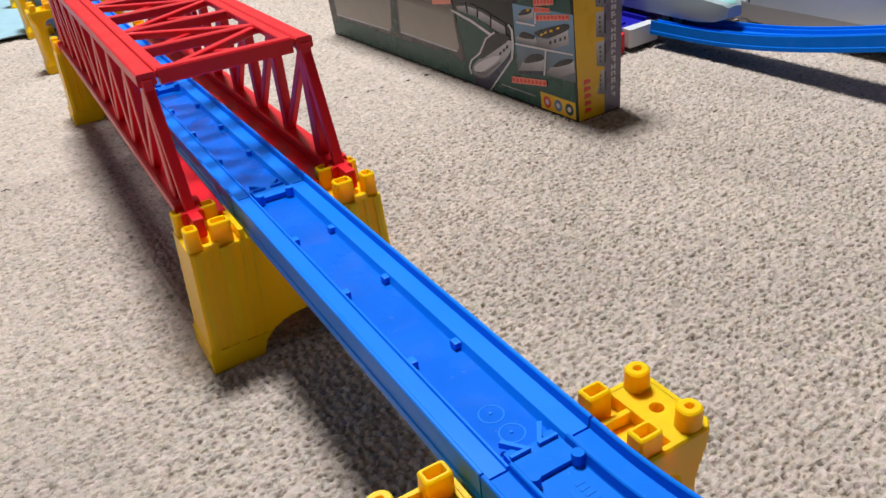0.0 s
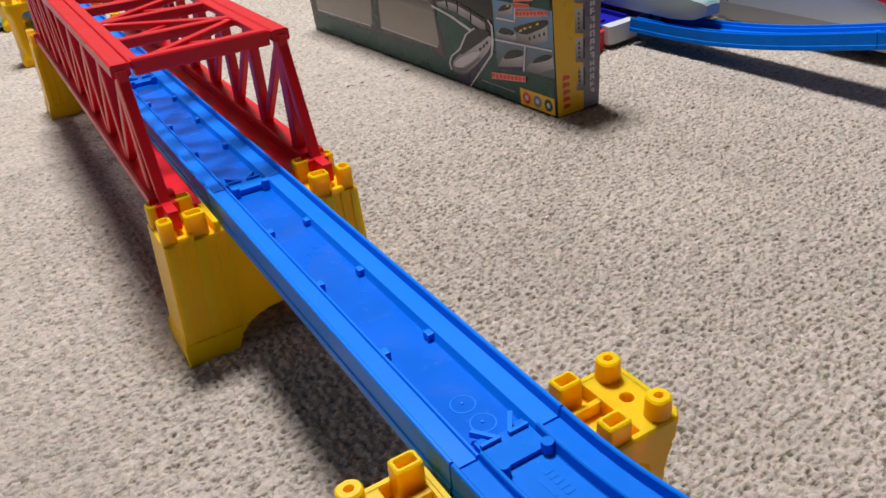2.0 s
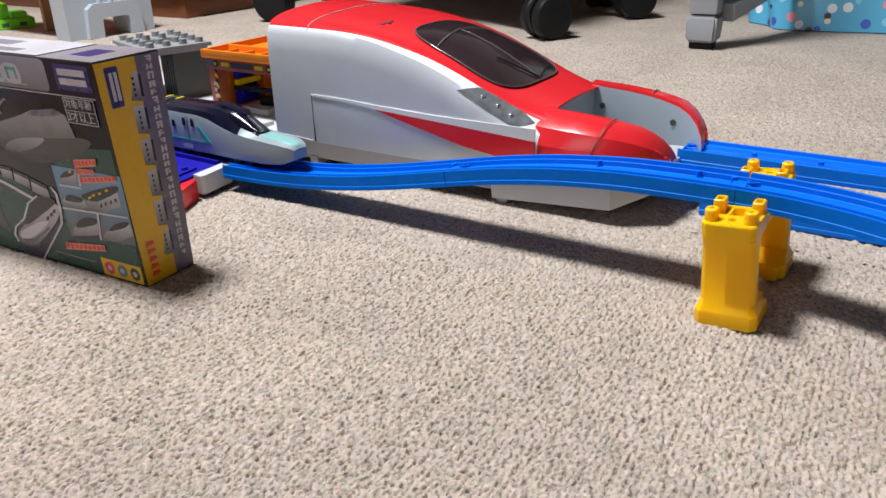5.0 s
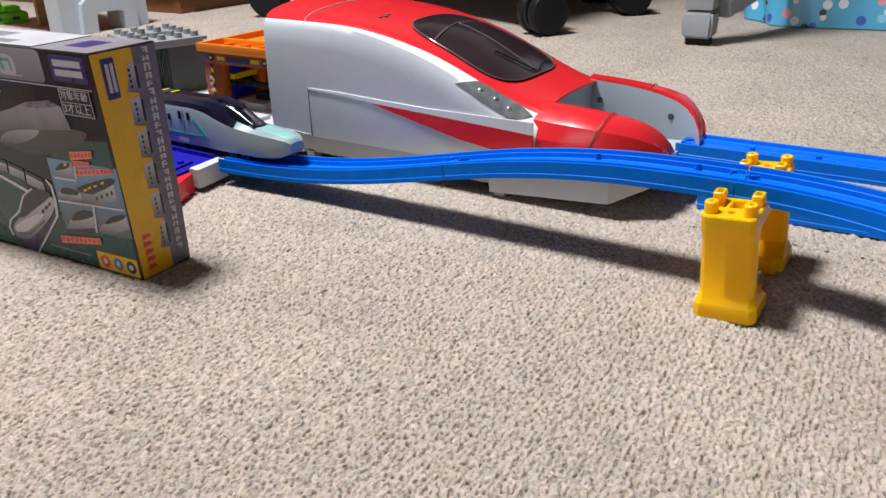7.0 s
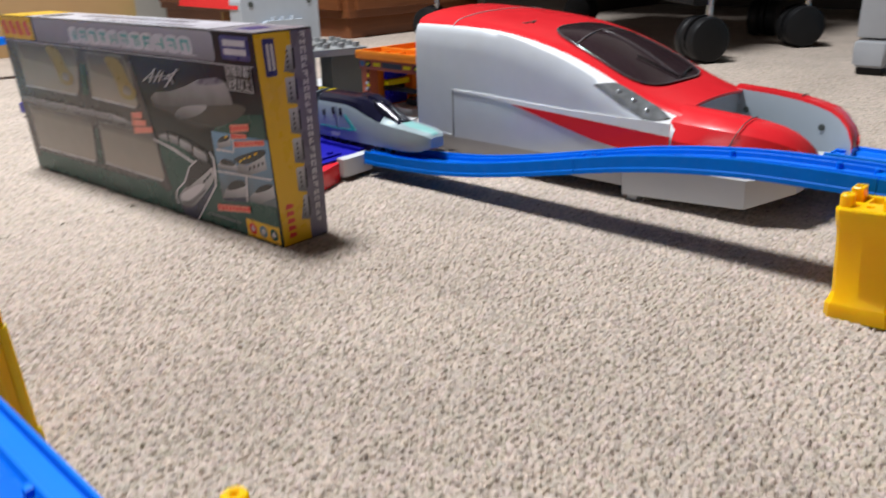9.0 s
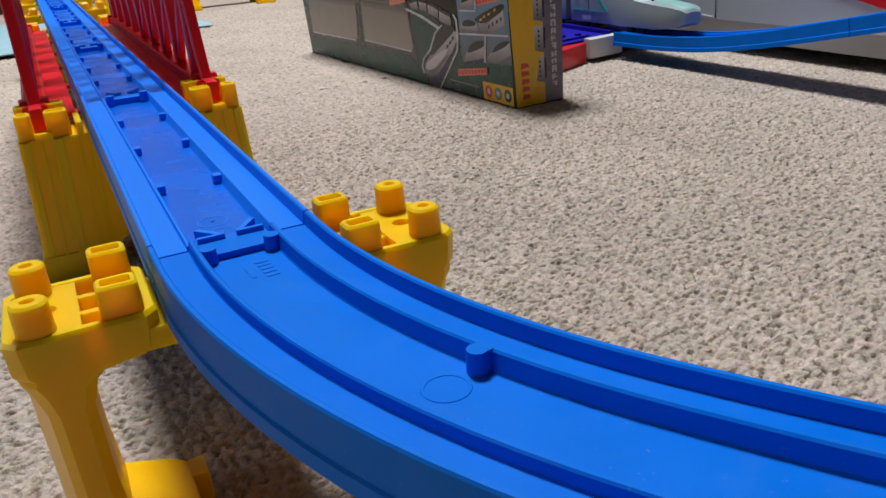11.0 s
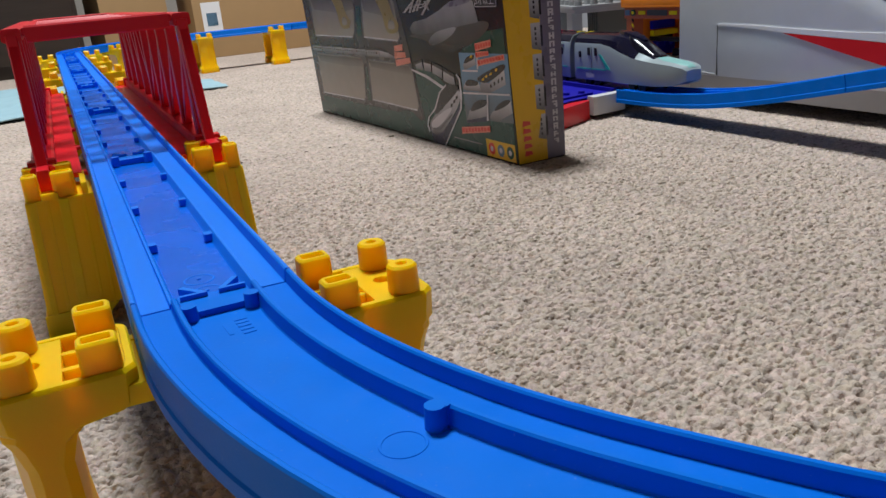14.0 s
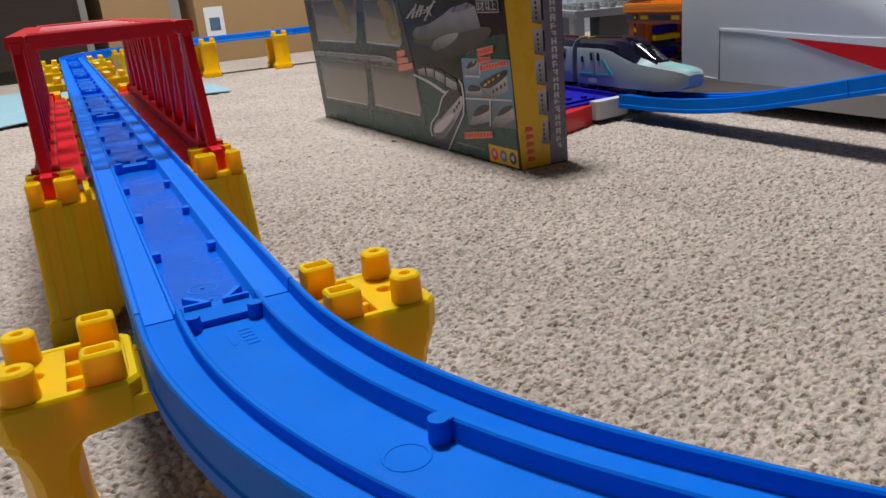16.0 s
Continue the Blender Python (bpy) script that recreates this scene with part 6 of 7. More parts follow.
def side_plates(t, name, material, pts, off=0.0003, thick=0.0006, parent=None, both=True, w=CW):
    for s in ((-1, 1) if both else (-1,)):
        bm = bmesh.new()
        a, b = s * (w + off), s * (w + off + thick)
        prism(bm, pts, 0, min(a, b), max(a, b))
        part(name, bm, material, parent or t)


def roof_mark(t, x, y, s=1.0, frame_=True):
    """Two small yellow squares set corner to corner in a thin red frame."""
    z = CT - 0.0016
    tilt = -math.copysign(0.34, x)
    m = Matrix.Translation((x, y, z)) @ Matrix.Rotation(-tilt, 4, "Y")
    bm = bmesh.new()
    for i, j in ((-1, -1), (1, 1)):
        box(bm, i * 0.0011 * s - 0.0011 * s, i * 0.0011 * s + 0.0011 * s, j * 0.0016 - 0.0016, j * 0.0016 + 0.0016, 0.0003, 0.0009)
    part("roof_check", bm, MARK_YELLOW, t).matrix_basis = m
    if frame_:
        bm = bmesh.new()
        for a, b, c, d in ((-0.0034, 0.0034, -0.0046, -0.0042), (-0.0034, 0.0034, 0.0042, 0.0046), (-0.0034, -0.003, -0.0042, 0.0042), (0.003, 0.0034, -0.0042, 0.0042)):
            box(bm, a, b, c, d, 0.0002, 0.0007)
        part("roof_frame", bm, MARK_RED, t).matrix_basis = m


def middle_car(kind, m, L=0.117):
    labels = {"plain": "silver toy train car with dark roof and yellow checks", "fin": "silver toy train car with roof fins and collector arm",
              "scrawl": "silver toy train car with black scrawl and large yellow marks"}
    t = thing("train_car", labels[kind], "toy train car", "toy train cars", m=m)
    bm = bmesh.new()
    rings = [car_ring(y, CW * (0.985 if y in (0, L) else 1)) for y in (0, 0.0015, L - 0.0015, L)]
    mats = [0, 0, 0, 0, 1, 1, 1, 1, 1, 1, 1, 1, 0, 0, 0, 0, 2]
    loft(bm, rings, closed=True, caps=True, mats=mats)
    part("body", bm, [TRAIN_SILVER, TRAIN_NAVY, DARKGREY], t, "silver sides and navy roof", 30)
    for y in (-0.0006, L + 0.0006):
        bm = bmesh.new()
        ring = [(a * 0.985, z) for a, _, z in car_ring(0, tp=CT - 0.0004)]
        prism(bm, ring, 1, y - 0.0006, y + 0.0006)
        part("end_panel", bm, TRAIN_END, t)
        sg = -1 if y < 0 else 1
        boxed("end_door", t, TRAIN_END, (-0.007, 0.007, min(y, y + sg * 0.0011), max(y, y + sg * 0.0011), 0.009, 0.038), 0.0005)
    boxed("roof_strip", t, TRAIN_NAVY, (-0.0022, -0.0012, 0.006, L - 0.006, CT - 0.0004, CT + 0.0004))
    boxed("roof_strip", t, TRAIN_NAVY, (0.0012, 0.0022, 0.006, L - 0.006, CT - 0.0004, CT + 0.0004))
    for y in (0.003, L - 0.003):
        boxed("end_check", t, MARK_YELLOW, (-0.0048, 0.0048, y - 0.0012, y + 0.0012, CT - 0.0005, CT + 0.0005))
    wins = {"plain": (0.010, 0.027, 0.037, 0.047, 0.064, 0.074, 0.084, 0.102), "fin": (0.014, 0.030, 0.040, 0.050, 0.060, 0.078), "scrawl": (0.012, 0.096, 0.108)}[kind]
    for k, y in enumerate(wins):
        tall = k in (0, len(wins) - 1)
        side_plates(t, "window", BLACK, rect(y - 0.0024, y + 0.0024, 0.0300 if tall else 0.0292, 0.0368 if tall else 0.0345, 0.0006, 2), -0.0004, 0.0006)
        if tall:
            side_plates(t, "door_seam", TRAIN_END, rect(y - 0.0042, y - 0.0038, 0.014, 0.04), 0.0001, 0.0004)
            side_plates(t, "door_hood", TRAIN_SILVER, rect(y - 0.004, y + 0.004, 0.0405, 0.0412), 0.0, 0.001, w=CW - 0.001)
    side_plates(t, "teal_line", TEAL, rect(0.003, L * 0.62, 0.0172, 0.0182), 0.0001, 0.0004)
    if kind == "plain":
        side_plates(t, "teal_line", TEAL, rect(L * 0.6, L - 0.003, 0.0172, 0.0182), 0.0001, 0.0004)
    else:
        side_plates(t, "teal_slash", TEAL, [(L * 0.62, 0.0172), (L * 0.65, 0.0172), (L * 0.78, 0.0335), (L * 0.75, 0.0335)], 0.0001, 0.0004)
        side_plates(t, "teal_line", TEAL, rect(L * 0.72, L - 0.004, 0.0172, 0.0182), 0.0001, 0.0004)
    for y in (0.018, 0.05, 0.085):
        side_plates(t, "skirt_vent", PALE, rect(y, y + 0.011, 0.0088, 0.0132), 0.0, 0.0003, w=CW - 0.0003)
    if kind == "scrawl":
        for a, b in ((0.03, 0.62), (0.075, 0.62)):
            bm = bmesh.new()
            box(bm, -0.008, 0.002, a, a + 0.008, CT - 0.0006, CT + 0.0006, 0.0003)
            box(bm, -0.002, 0.008, a + 0.007, a + 0.015, CT - 0.0006, CT + 0.0006, 0.0003)
            part("large_check", bm, MARK_YELLOW, t)
        for a, b, c, d in ((0.036, 0.0235, 0.041, 0.031), (0.041, 0.031, 0.045, 0.0245), (0.045, 0.0245, 0.05, 0.033), (0.05, 0.032, 0.06, 0.0325), (0.056, 0.0245, 0.057, 0.032), (0.062, 0.023, 0.075, 0.036), (0.066, 0.035, 0.07, 0.0235)):
            for s in (-1, 1):
                barred("scrawl", t, BLACK, (s * (CW + 0.0003), a, b), (s * (CW + 0.0003), c, d), 0.0005, 0.0012, (1, 0, 0))
    else:
        for k in range(4):
            y = 0.02 + k * (0.021 if kind == "plain" else 0.015)
            for x in (-0.0098, 0.0098):
                roof_mark(t, x, y)
    if kind == "fin":
        for s in (-1, 1):
            bm = bmesh.new()
            prism(bm, [(0.078, 0.040), (0.113, 0.040), (0.113, CT + 0.003), (0.09, CT + 0.0025), (0.083, CS + 0.002)], 0, s * CW - (0.0014 if s > 0 else 0), s * CW + (0.0014 if s < 0 else 0))
            part("roof_fin", bm, TRAIN_SILVER, t)
        bm = bmesh.new()
        box(bm, -0.0035, 0.0035, 0.095, 0.112, CT, CT + 0.0035, 0.0012)
        arm = part("collector_base", bm, TRAIN_SILVER, t, "", 40)
        barred("collector_arm", arm, MARK_RED, (0, 0.1, CT + 0.004), (0, 0.083, CT + 0.0062), 0.0016, 0.0012)
        barred("collector_bow", arm, BLACK, (-0.0085, 0.083, CT + 0.0066), (0.0085, 0.083, CT + 0.0066), 0.0018, 0.001)
    bogies(t, L)
    boxed("coupler", t, PALE, (-0.0025, 0.0025, -0.009, 0.004, 0.006, 0.0095), 0.0006)
    boxed("coupler", t, DARKGREY, (-0.003, 0.003, L - 0.004, L + 0.005, 0.004, 0.007), 0.0006)
    return t


def nose_car(m, L=0.162):
    """The end car: a blunt body that falls to a long flat nose with a dark canopy."""
    t = thing("train_nose_car", "silver toy train end car with long nose and dark canopy", "toy train car", "toy train cars", m=m)
    roof = [(0, 1.0), (0.058, 1.0), (0.074, 0.975), (0.088, 0.90), (0.100, 0.79), (0.110, 0.68), (0.118, 0.605), (0.126, 0.575), (0.146, 0.535), (0.157, 0.49), (L, 0.43)]
    shoulder = [(0, 0.83), (0.044, 0.825), (0.060, 0.78), (0.078, 0.67), (0.094, 0.595), (0.112, 0.555), (0.146, 0.50), (0.157, 0.46), (L, 0.41)]
    width = [(0, 1.0), (0.10, 1.0), (0.125, 0.97), (0.142, 0.90), (0.152, 0.78), (0.158, 0.62), (L, 0.46)]
    low = [(0, CB), (0.128, CB), (0.150, 0.0085), (L, 0.0125)]
    rings, N = [], 48
    for i in range(N + 1):
        y = L * (1 - (1 - i / N) ** 1.15)
        w, b = CW * lerp_table(width, y), lerp_table(low, y)
        s, tp = CT * lerp_table(shoulder, y), CT * lerp_table(roof, y)
        nrm = ease((y - 0.06) / 0.05)
        top = w * (0.86 - 0.30 * nrm)
        # the side carries a crease that grows towards the nose
        half = [(w * 0.95, b), (w * 0.985, b + (s - b) * 0.12), (w * (1 + 0.03 * nrm), b + (s - b) * 0.42), (w * (0.995 - 0.03 * nrm), b + (s - b) * (0.92 - 0.12 * nrm)), (w * 0.94, s), (top, s + (tp - s) * 0.5), (top * 0.70, s + (tp - s) * 0.88), (top * 0.36, tp - 0.0002), (0, tp)]
        rings.append([(-a, y, z) for a, z in half] + [(a, y, z) for a, z in half[-2::-1]])
    bm = bmesh.new()
    vs = loft(bm, rings, closed=True, caps=True)
    bm.faces.ensure_lookup_table()
    for k, f in enumerate(bm.faces):
        c = f.calc_center_median()
        if k < N * 17 and 4 <= k % 17 <= 11 and c.y < 0.1185 - 0.020 * (k % 17 in (4, 11)):
            f.material_index = 1
    part("body", bm, [TRAIN_SILVER, TRAIN_NAVY], t, "silver body with navy roof", 22)

    def top_patch(name, material, table, lift, y0_, y1_, n=26):
        """A cover on the roof: its half width along the way comes from the table."""
        bm = bmesh.new()
        rr = []
        for i in range(n + 1):
            y = y0_ + (y1_ - y0_) * i / n
            hw = lerp_table(table, y)
            w = CW * lerp_table(width, y)
            s, tp = CT * lerp_table(shoulder, y), CT * lerp_table(roof, y)
            nrm = ease((y - 0.06) / 0.05)
            top = w * (0.86 - 0.30 * nrm)
            prof = [(0, tp), (top * 0.36, tp - 0.0002), (top * 0.70, s + (tp - s) * 0.88), (top, s + (tp - s) * 0.5), (w * 0.94, s)]
            row = []
            for k in range(-6, 7):
                a = hw * k / 6
                row.append((a, y, lerp_table(prof, abs(a)) + lift * (1 if abs(k) < 6 else -0.3)))
            rr.append(row)
        loft(bm, rr, closed=False, caps=False)
        return part(name, bm, material, t, "", 50)

    top_patch("canopy", CANOPY, [(0.078, 0.0070), (0.084, 0.0108), (0.098, 0.0114), (0.110, 0.0096), (0.118, 0.0066), (0.1205, 0.0034)], 0.0014, 0.078, 0.1205)
    top_patch("canopy_ridge", TRAIN_NAVY, [(0.058, 0.003), (0.070, 0.0066), (0.086, 0.0058), (0.094, 0.003)], 0.0026, 0.058, 0.095)
    top_patch("teal_nose", NOSE_TEAL, [(0.1195, 0.0060), (0.128, 0.0078), (0.150, 0.0070), (0.1585, 0.0040)], 0.0004, 0.1195, 0.159)
    bm = bmesh.new()
    prism(bm, [(a * 0.985, z) for a, _, z in car_ring(0, tp=CT - 0.0004)], 1, -0.0014, 0.0)
    part("end_panel", bm, TRAIN_END, t)
    boxed("end_door", t, TRAIN_END, (-0.007, 0.007, -0.0022, -0.001, 0.009, 0.038), 0.0005)
    boxed("end_check", t, MARK_YELLOW, (-0.0048, 0.0048, 0.0015, 0.004, CT - 0.0005, CT + 0.0006))
    for x in (-0.002, 0.002):
        boxed("roof_strip", t, TRAIN_NAVY, (x - 0.0005, x + 0.0005, 0.006, 0.052, CT - 0.0004, CT + 0.0004))
    for y, tall in ((0.010, False), (0.026, True), (0.038, True)):
        side_plates(t, "window", BLACK, rect(y - 0.0019, y + 0.0019, 0.031 if tall else 0.0285, 0.0385 if tall else 0.0345, 0.0006, 2), w=CW - 0.0002)
    side_plates(t, "teal_line", TEAL, rect(0.003, 0.055, 0.0172, 0.0182), 0.0001, 0.0004)
    side_plates(t, "teal_slash", TEAL, [(0.043, 0.0325), (0.0465, 0.0325), (0.062, 0.0182), (0.056, 0.0182)], 0.0001, 0.0004)
    side_plates(t, "door_seam", TRAIN_END, rect(0.0305, 0.0309, 0.014, 0.04), 0.0001, 0.0004)
    side_plates(t, "skirt_vent", PALE, rect(0.02, 0.034, 0.0088, 0.0132), 0.0, 0.0003, w=CW - 0.0003)
    bogies(t, L * 0.8)
    return t


# the train runs down into the station, its last nose just leaving the slope
def rail_height(y):
    return slope_point(max(0.0, y - FY))[2] if y < 0.425 else 0.0215


def stand_on(x0, y0_, x1, y1_):
    """The pose of a car whose rear end stands at (x0, y0) and whose front at (x1, y1)."""
    a, b = Vector((x0, y0_, rail_height(y0_))), Vector((x1, y1_, rail_height(y1_)))
    d = (b - a).normalized()
    r = Vector((d.y, -d.x, 0)).normalized()
    m = Matrix((r, d, r.cross(d))).transposed().to_4x4()
    m.translation = a
    return m


def rail_x(y):
    return lerp_table([(0.2, 0.470), (0.37, 0.4735), (0.50, 0.478), (0.63, 0.486), (0.76, 0.488), (1.3, 0.488)], y)


TIP = 0.352   # where the last nose ends
for kind, y0_, y1_ in (("nose", 0.1595, 0.0), ("plain", 0.2875, 0.1705), ("fin", 0.4145, 0.2975), ("scrawl", 0.5415, 0.4245), ("plain", 0.6685, 0.5515), ("nose", 0.6785, 0.8395)):
    y0_, y1_ = y0_ + TIP, y1_ + TIP
    m = stand_on(rail_x(y0_), y0_, rail_x(y1_), y1_)
    if kind == "nose":
        nose_car(m, 0.1605)
    else:
        middle_car(kind, m)

# ---------------------------------------------------------------- things further off on the carpet
# light blue cloth
t = thing("blue_cloth", "crumpled light blue cloth lying on carpet", "cloth", "")
bm = bmesh.new()
nxc, nyc = 60, 28
grid = []
for j in range(nyc + 1):
    row = []
    for i in range(nxc + 1):
        u, v = i / nxc, j / nyc
        x = -0.62 + 0.84 * u
        y0_ = 1.045 + 0.10 * ease((u - 0.55) / 0.45) + 0.012 * math.sin(u * 23)
        y = y0_ + (0.55 - 0.40 * ease((u - 0.6) / 0.4)) * v
        z = 0.003 + 0.010 * abs(noise.noise((x * 7, y * 7, 0))) + 0.006 * noise.noise((x * 19, y * 17, 3)) * min(1, 8 * v * (1 - v))
        row.append(bm.verts.new((x, y, max(0.0025, z))))
    grid.append(row)
for j in range(nyc):
    for i in range(nxc):
        bm.faces.new((grid[j][i], grid[j][i + 1], grid[j + 1][i + 1], grid[j + 1][i]))
bmesh.ops.recalc_face_normals(bm, faces=bm.faces)
bmesh.ops.solidify(bm, geom=list(bm.faces), thickness=-0.0015)
part("cloth_sheet", bm, CLOTH, t, "", 60)


def carton(x, y, rz, w, d, hgt, label, smile=False):
    t = thing("cardboard_box", label, "box", "cardboard boxes", (x, y, 0), rz)
    boxed("carton_body", t, CARDBOARD, (0, w, 0, d, 0, hgt), 0.002)
    boxed("flap_edge", t, CARDBOARD_EDGE, (0.002, w - 0.002, d / 2 - 0.002, d / 2 + 0.002, hgt - 0.0005, hgt + 0.002))
    boxed("tape", t, CARDBOARD_EDGE, (-0.0006, w + 0.0006, d / 2 - 0.025, d / 2 + 0.025, hgt - 0.05, hgt + 0.0008))
    if smile:
        bm = bmesh.new()
        pts = [(w * 0.42 + 0.2 * (k / 12 - 0.5), -0.0006, hgt * 0.52 - 0.022 * math.sin(math.pi * k / 12)) for k in range(13)]
        for a, b in zip(pts, pts[1:]):
            bar(bm, a, b, 0.0008, 0.009, (0, 1, 0))
        part("printed_curve", bm, BLACK, t)
        boxed("printed_mark", t, BLACK, (w * 0.34, w * 0.52, -0.0008, 0, hgt * 0.55, hgt * 0.66))
        boxed("paper_label", t, WHITE, (0.02, 0.065, -0.0012, 0, 0.05, 0.13))
        boxed("label_print", t, CARD_SKY, (0.03, 0.055, -0.0018, -0.001, 0.075, 0.105))
    return t


carton(0.30, 1.86, -2, 0.62, 0.32, 0.33, "large brown cardboard box with a dark printed curve", True)
carton(0.10, 1.98, 4, 0.16, 0.30, 0.40, "tall narrow brown cardboard box standing on carpet")
# dark cabinet and white box at the far left of the room
t = thing("dark_cabinet", "low black cabinet against the wall", "cabinet", "", (-0.75, 1.95, 0))
boxed("cabinet_body", t, DARKWOOD, (0, 0.80, 0, 0.45, 0.0, 0.55), 0.003)
boxed("cabinet_door", t, DARKWOOD, (0.01, 0.395, -0.012, 0, 0.03, 0.54), 0.002)
boxed("cabinet_door", t, DARKWOOD, (0.405, 0.79, -0.012, 0, 0.03, 0.54), 0.002)
t = thing("white_box", "white carton with a small blue print", "box", "", (-0.52, 1.62, 0), 8)
boxed("carton_body", t, WHITE, (0, 0.36, 0, 0.2, 0.075, 0.3), 0.003)
boxed("printed_patch", t, CARD_BLUE, (0.22, 0.33, -0.0008, 0, 0.2, 0.22))
boxed("carton_foot", t, BLACK, (0.01, 0.35, 0.01, 0.19, 0.0, 0.075))

# wooden cabinet
t = thing("wooden_cabinet", "red-brown wooden cabinet standing on carpet", "cabinet", "", (1.275, 1.435, 0))
boxed("plinth", t, WOOD, (0.012, 0.55, 0.012, 0.95, 0, 0.05), 0.002)
boxed("cabinet_body", t, WOOD, (0, 0.56, 0, 0.96, 0.05, 0.75), 0.004)
boxed("drawer_front", t, WOOD, (0.02, 0.54, -0.014, 0, 0.07, 0.28), 0.003)
boxed("drawer_front", t, WOOD, (-0.014, 0, 0.02, 0.94, 0.07, 0.28), 0.003)

# rear half of a second train shell
t = thing("shell_rear_half", "grey and red toy train shell half with a square window", "toy station", "", (0.945, 1.40, 0), -4)
bm = bmesh.new()
prof = [(0.0, 0.0), (0.0, 0.11), (0.012, 0.145), (0.04, 0.165), (0.16, 0.165), (0.185, 0.145), (0.2, 0.11), (0.2, 0.0), (0.135, 0.0), (0.133, 0.036), (0.128, 0.04), (0.078, 0.04), (0.073, 0.036), (0.071, 0.0)]
prism(bm, prof, 1, 0.0, 0.05)
part("shell_wall", bm, HALF_GREY, t)
bm = bmesh.new()
prism(bm, [(0.036, 0.0), (0.042, 0.058), (0.055, 0.068), (0.148, 0.068), (0.161, 0.058), (0.166, 0.0), (0.136, 0.0), (0.134, 0.035), (0.128, 0.039), (0.078, 0.039), (0.072, 0.035), (0.070, 0.0)], 1, -0.014, 0.0)
part("window_frame", bm, HALF_GREY, t)
for x, z in ((0.025, 0.105), (0.175, 0.105)):
    bm = bmesh.new()
    bmesh.ops.create_cone(bm, cap_ends=True, segments=16, radius1=0.006, radius2=0.006, depth=0.002, matrix=Matrix.Translation((x, -0.0005, z)) @ Matrix.Rotation(radians(90), 4, "X"))
    part("screw_hole", bm, DARKGREY, t)
for x in (0.075, 0.1, 0.125):
    bm = bmesh.new()
    cyl(bm, (x, -0.006), 0.006, 0.006, 0.067, 0.075, 14)
    part("frame_stud", bm, HALF_GREY, t)
bm = bmesh.new()
prism(bm, [(-0.002, 0.095), (0.01, 0.145), (0.039, 0.167), (0.161, 0.167), (0.187, 0.146), (0.202, 0.095), (0.2, 0.095), (0.184, 0.143), (0.16, 0.164), (0.04, 0.164), (0.013, 0.143), (0.0, 0.095)], 1, 0.012, 0.3)
part("red_roof", bm, SHELL_RED, t)
boxed("inner_board", t, CARDBOARD, (0.06, 0.145, 0.2, 0.21, 0.0, 0.08))

# lime green toy
t = thing("green_toy", "lime green plastic toy block with steps", "toy", "", (0.90, 1.74, 0), -20)
boxed("green_body", t, GREEN_TOY, (0, 0.16, 0, 0.1, 0.0, 0.022), 0.003)
for k in range(4):
    boxed("green_step", t, GREEN_TOY, (0.01 + k * 0.037, 0.038 + k * 0.037, 0.015, 0.085, 0.02, 0.034 + 0.01 * (k % 3)), 0.002)
    boxed("green_slot", t, DARKGREY, (0.015 + k * 0.037, 0.03 + k * 0.037, -0.0008, 0, 0.006, 0.014))


# office chair on black casters
def caster(t, x, y, r, rz, material):
    rot = Matrix.Translation((x, y, 0)) @ Matrix.Rotation(radians(rz), 4, "Z")
    for s in (-1, 1):
        bm = bmesh.new()
        rings = []
        for a, q in ((0.0, 0.55), (0.003, 0.9), (0.008, 1.0), (0.02, 1.0), (0.026, 0.93), (0.029, 0.7), (0.030, 0.3)):
            rings.append([(s * (0.004 + a), r * q * math.cos(2 * math.pi * k / 28), r + r * q * math.sin(2 * math.pi * k / 28)) for k in range(28)])
        loft(bm, rings)
        part("caster_wheel", bm, material, t, "", 35).matrix_basis = rot
    bm = bmesh.new()
    bmesh.ops.create_cone(bm, cap_ends=True, segments=24, radius1=r * 0.98, radius2=r * 0.98, depth=0.008, matrix=Matrix.Translation((0, 0, r * 1.06)) @ Matrix.Rotation(radians(90), 4, "Y"))
    part("caster_hood", bm, material, t, "", 35).matrix_basis = rot
    bm = bmesh.new()
    cyl(bm, (0, -0.012), 0.006, 0.006, r * 1.2, r * 2.0 + 0.03, 14)
    part("caster_stem", bm, CHROME, t, "", 40).matrix_basis = rot


t = thing("office_chair", "black office chair base on twin-wheel casters", "chair", "")
hub = (1.52, 0.86)
for x, y, rz in ((1.36, 0.535, 60), (1.35, 1.215, 20), (1.84, 0.62, 100), (1.86, 1.14, 10), (1.68, 0.48, 45)):
    caster(t, x, y, 0.041, rz, BLACK)
    barred("base_arm", t, BLACK, (hub[0], hub[1], 0.135), (x, y, 0.115), 0.05, 0.03)
bm = bmesh.new()
cyl(bm, hub, 0.04, 0.035, 0.11, 0.42, 24)
part("column", bm, BLACK, t, "", 40)
bm = bmesh.new()
box(bm, hub[0] - 0.26, hub[0] + 0.26, hub[1] - 0.26, hub[1] + 0.26, 0.42, 0.5, 0.03)
part("seat", bm, BLACK, t, "", 40)

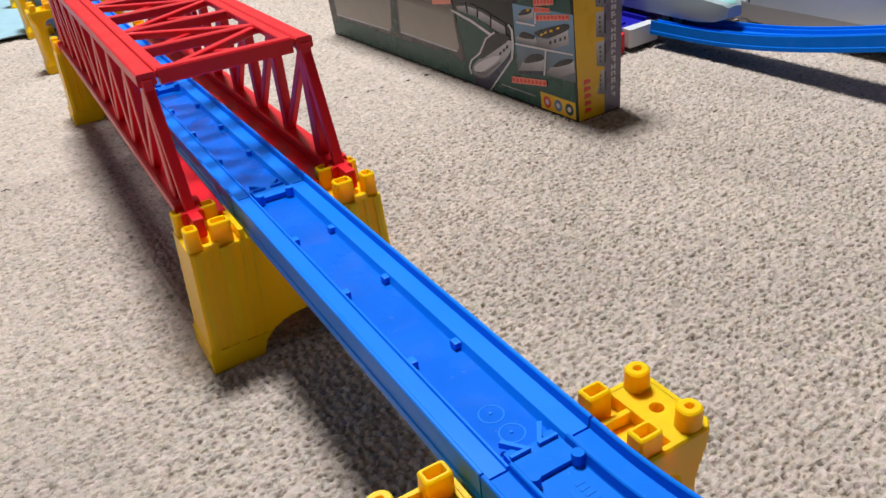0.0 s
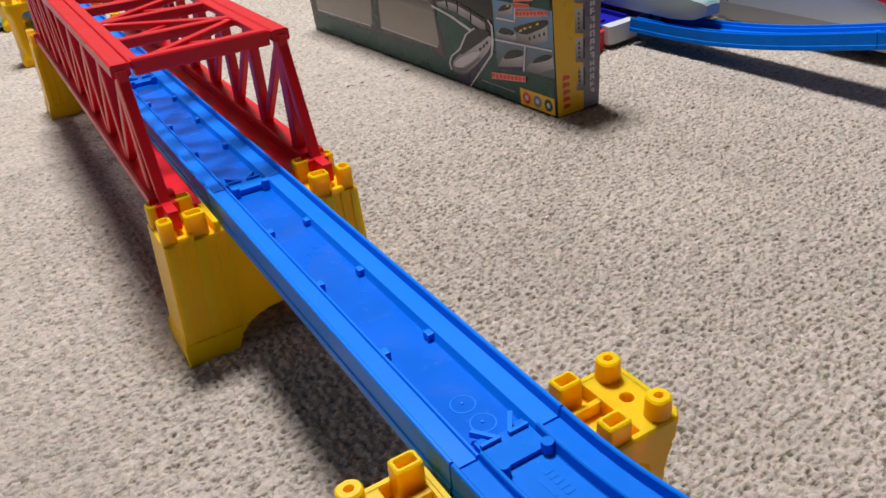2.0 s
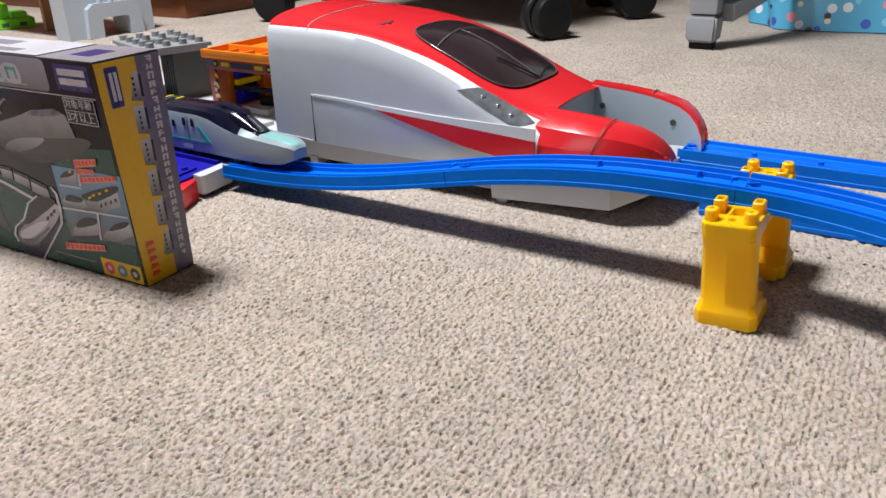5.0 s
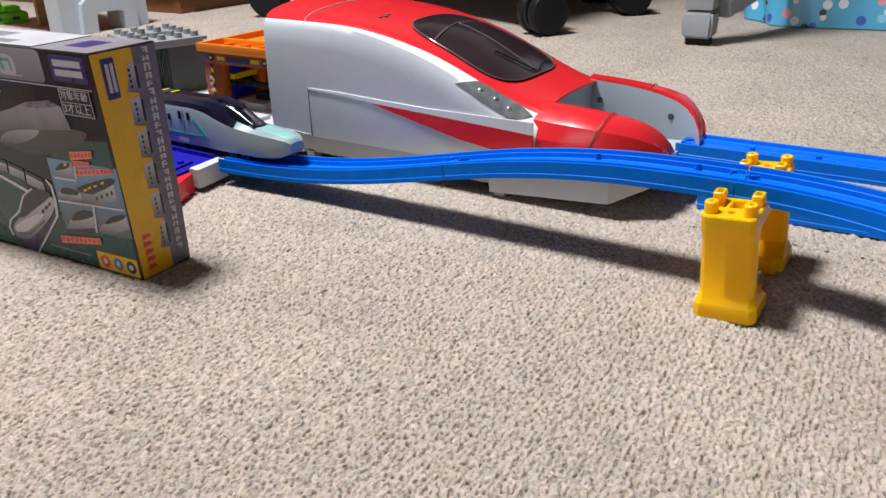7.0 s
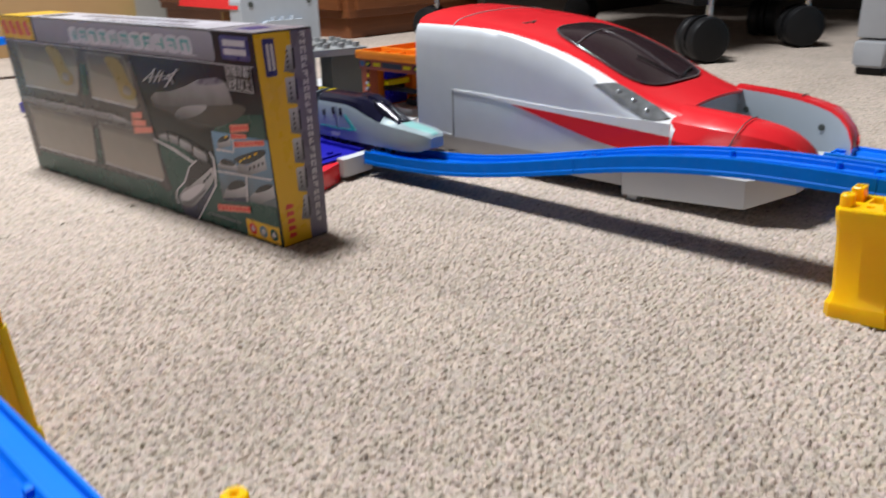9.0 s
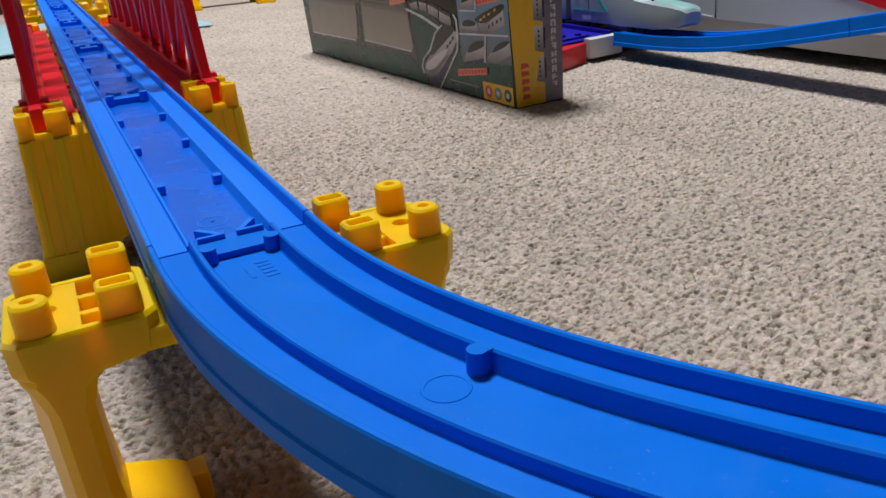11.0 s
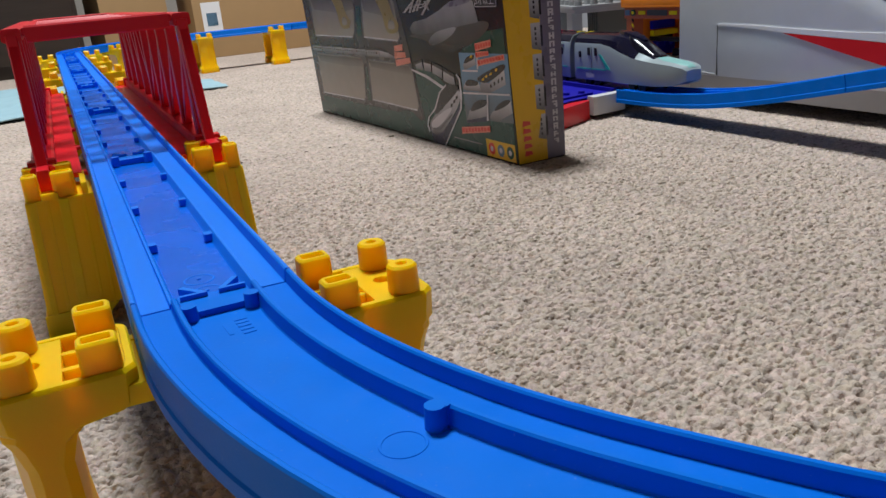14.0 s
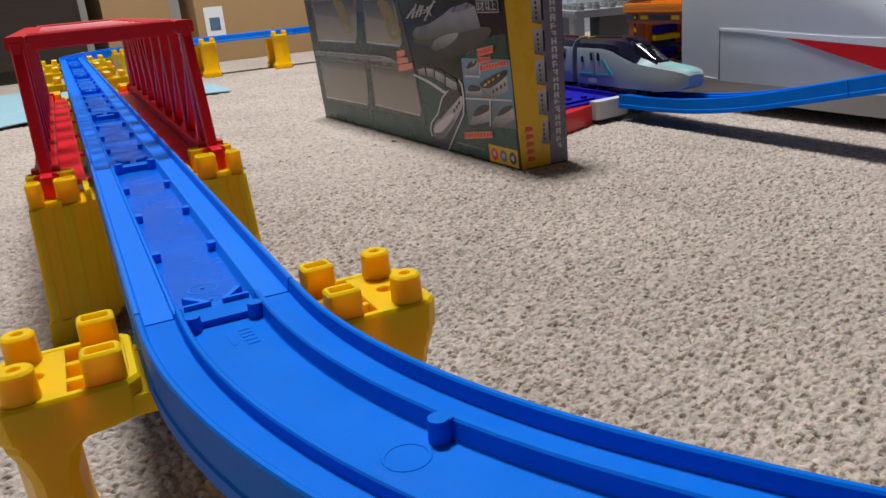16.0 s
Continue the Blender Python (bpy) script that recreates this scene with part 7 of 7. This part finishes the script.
# pale grey trolley leg on a caster
t = thing("rolling_stand", "pale grey rolling stand with a caster foot", "stand", "")
for x, y in ((1.372, 0.245),):
    bm = bmesh.new()
    loft(bm, [[(x + a * w, y + b * d, z) for a, b in ((-1, -1), (1, -1), (1, 1), (-1, 1))] for z, w, d in ((0.012, 0.022, 0.024), (0.045, 0.024, 0.026), (0.056, 0.02, 0.024))])
    bmesh.ops.bevel(bm, geom=list(bm.edges), offset=0.004, segments=2, affect="EDGES")
    foot = part("caster_cover", bm, STAND_GREY, t, "", 40)
    boxed("caster_wheel", t, BLACK, (x - 0.014, x + 0.014, y - 0.02, y + 0.02, 0.0, 0.014), 0.004)
    boxed("leg", t, STAND_GREY, (x - 0.02, x + 0.022, y - 0.024, y + 0.024, 0.058, 0.55), 0.006)
    barred("brace", t, STAND_GREY, (x + 0.02, y - 0.03, 0.058), (x + 0.35, y - 0.12, 0.13), 0.03, 0.03)
    boxed("far_foot", t, STAND_GREY, (x + 0.33, x + 0.37, y - 0.14, y - 0.1, 0.0, 0.14), 0.005)

# printed blue bag
t = thing("printed_bag", "glossy light blue bag printed with bright shapes", "bag", "", (1.60, 0.19, 0), -82)
bm = bmesh.new()
rings = []
for j in range(13):
    v = j / 12
    ring = []
    for k in range(48):
        a = 2 * math.pi * k / 48
        rx, ry = 0.24 * (1 - 0.1 * v), 0.10 * (0.9 - 0.5 * v)
        q = 1 + 0.07 * math.sin(5 * a + 3 * v) + 0.05 * noise.noise((math.cos(a) * 3, math.sin(a) * 3, v * 4))
        ring.append((0.21 + rx * q * math.copysign(abs(math.cos(a)) ** 0.7, math.cos(a)), 0.1 + ry * q * math.sin(a), 0.0015 + 0.34 * v ** 1.2))
    rings.append(ring)
loft(bm, rings)
part("bag_body", bm, BAG, t, "", 60)

# unseen desk, added to shade the floor at the back
t = thing("desk", "unseen dark wooden desk added to shade the floor", "desk", "")
boxed("desk_top", t, DARKWOOD, (1.62, 2.72, 0.30, 1.40, 0.68, 0.72), 0.004)
boxed("desk_back", t, DARKWOOD, (2.66, 2.70, 0.32, 1.38, 0.0, 0.68), 0.003)
boxed("desk_side", t, DARKWOOD, (1.70, 2.66, 0.32, 0.35, 0.0, 0.68), 0.003)
boxed("desk_side", t, DARKWOOD, (1.70, 2.66, 1.35, 1.38, 0.0, 0.68), 0.003)
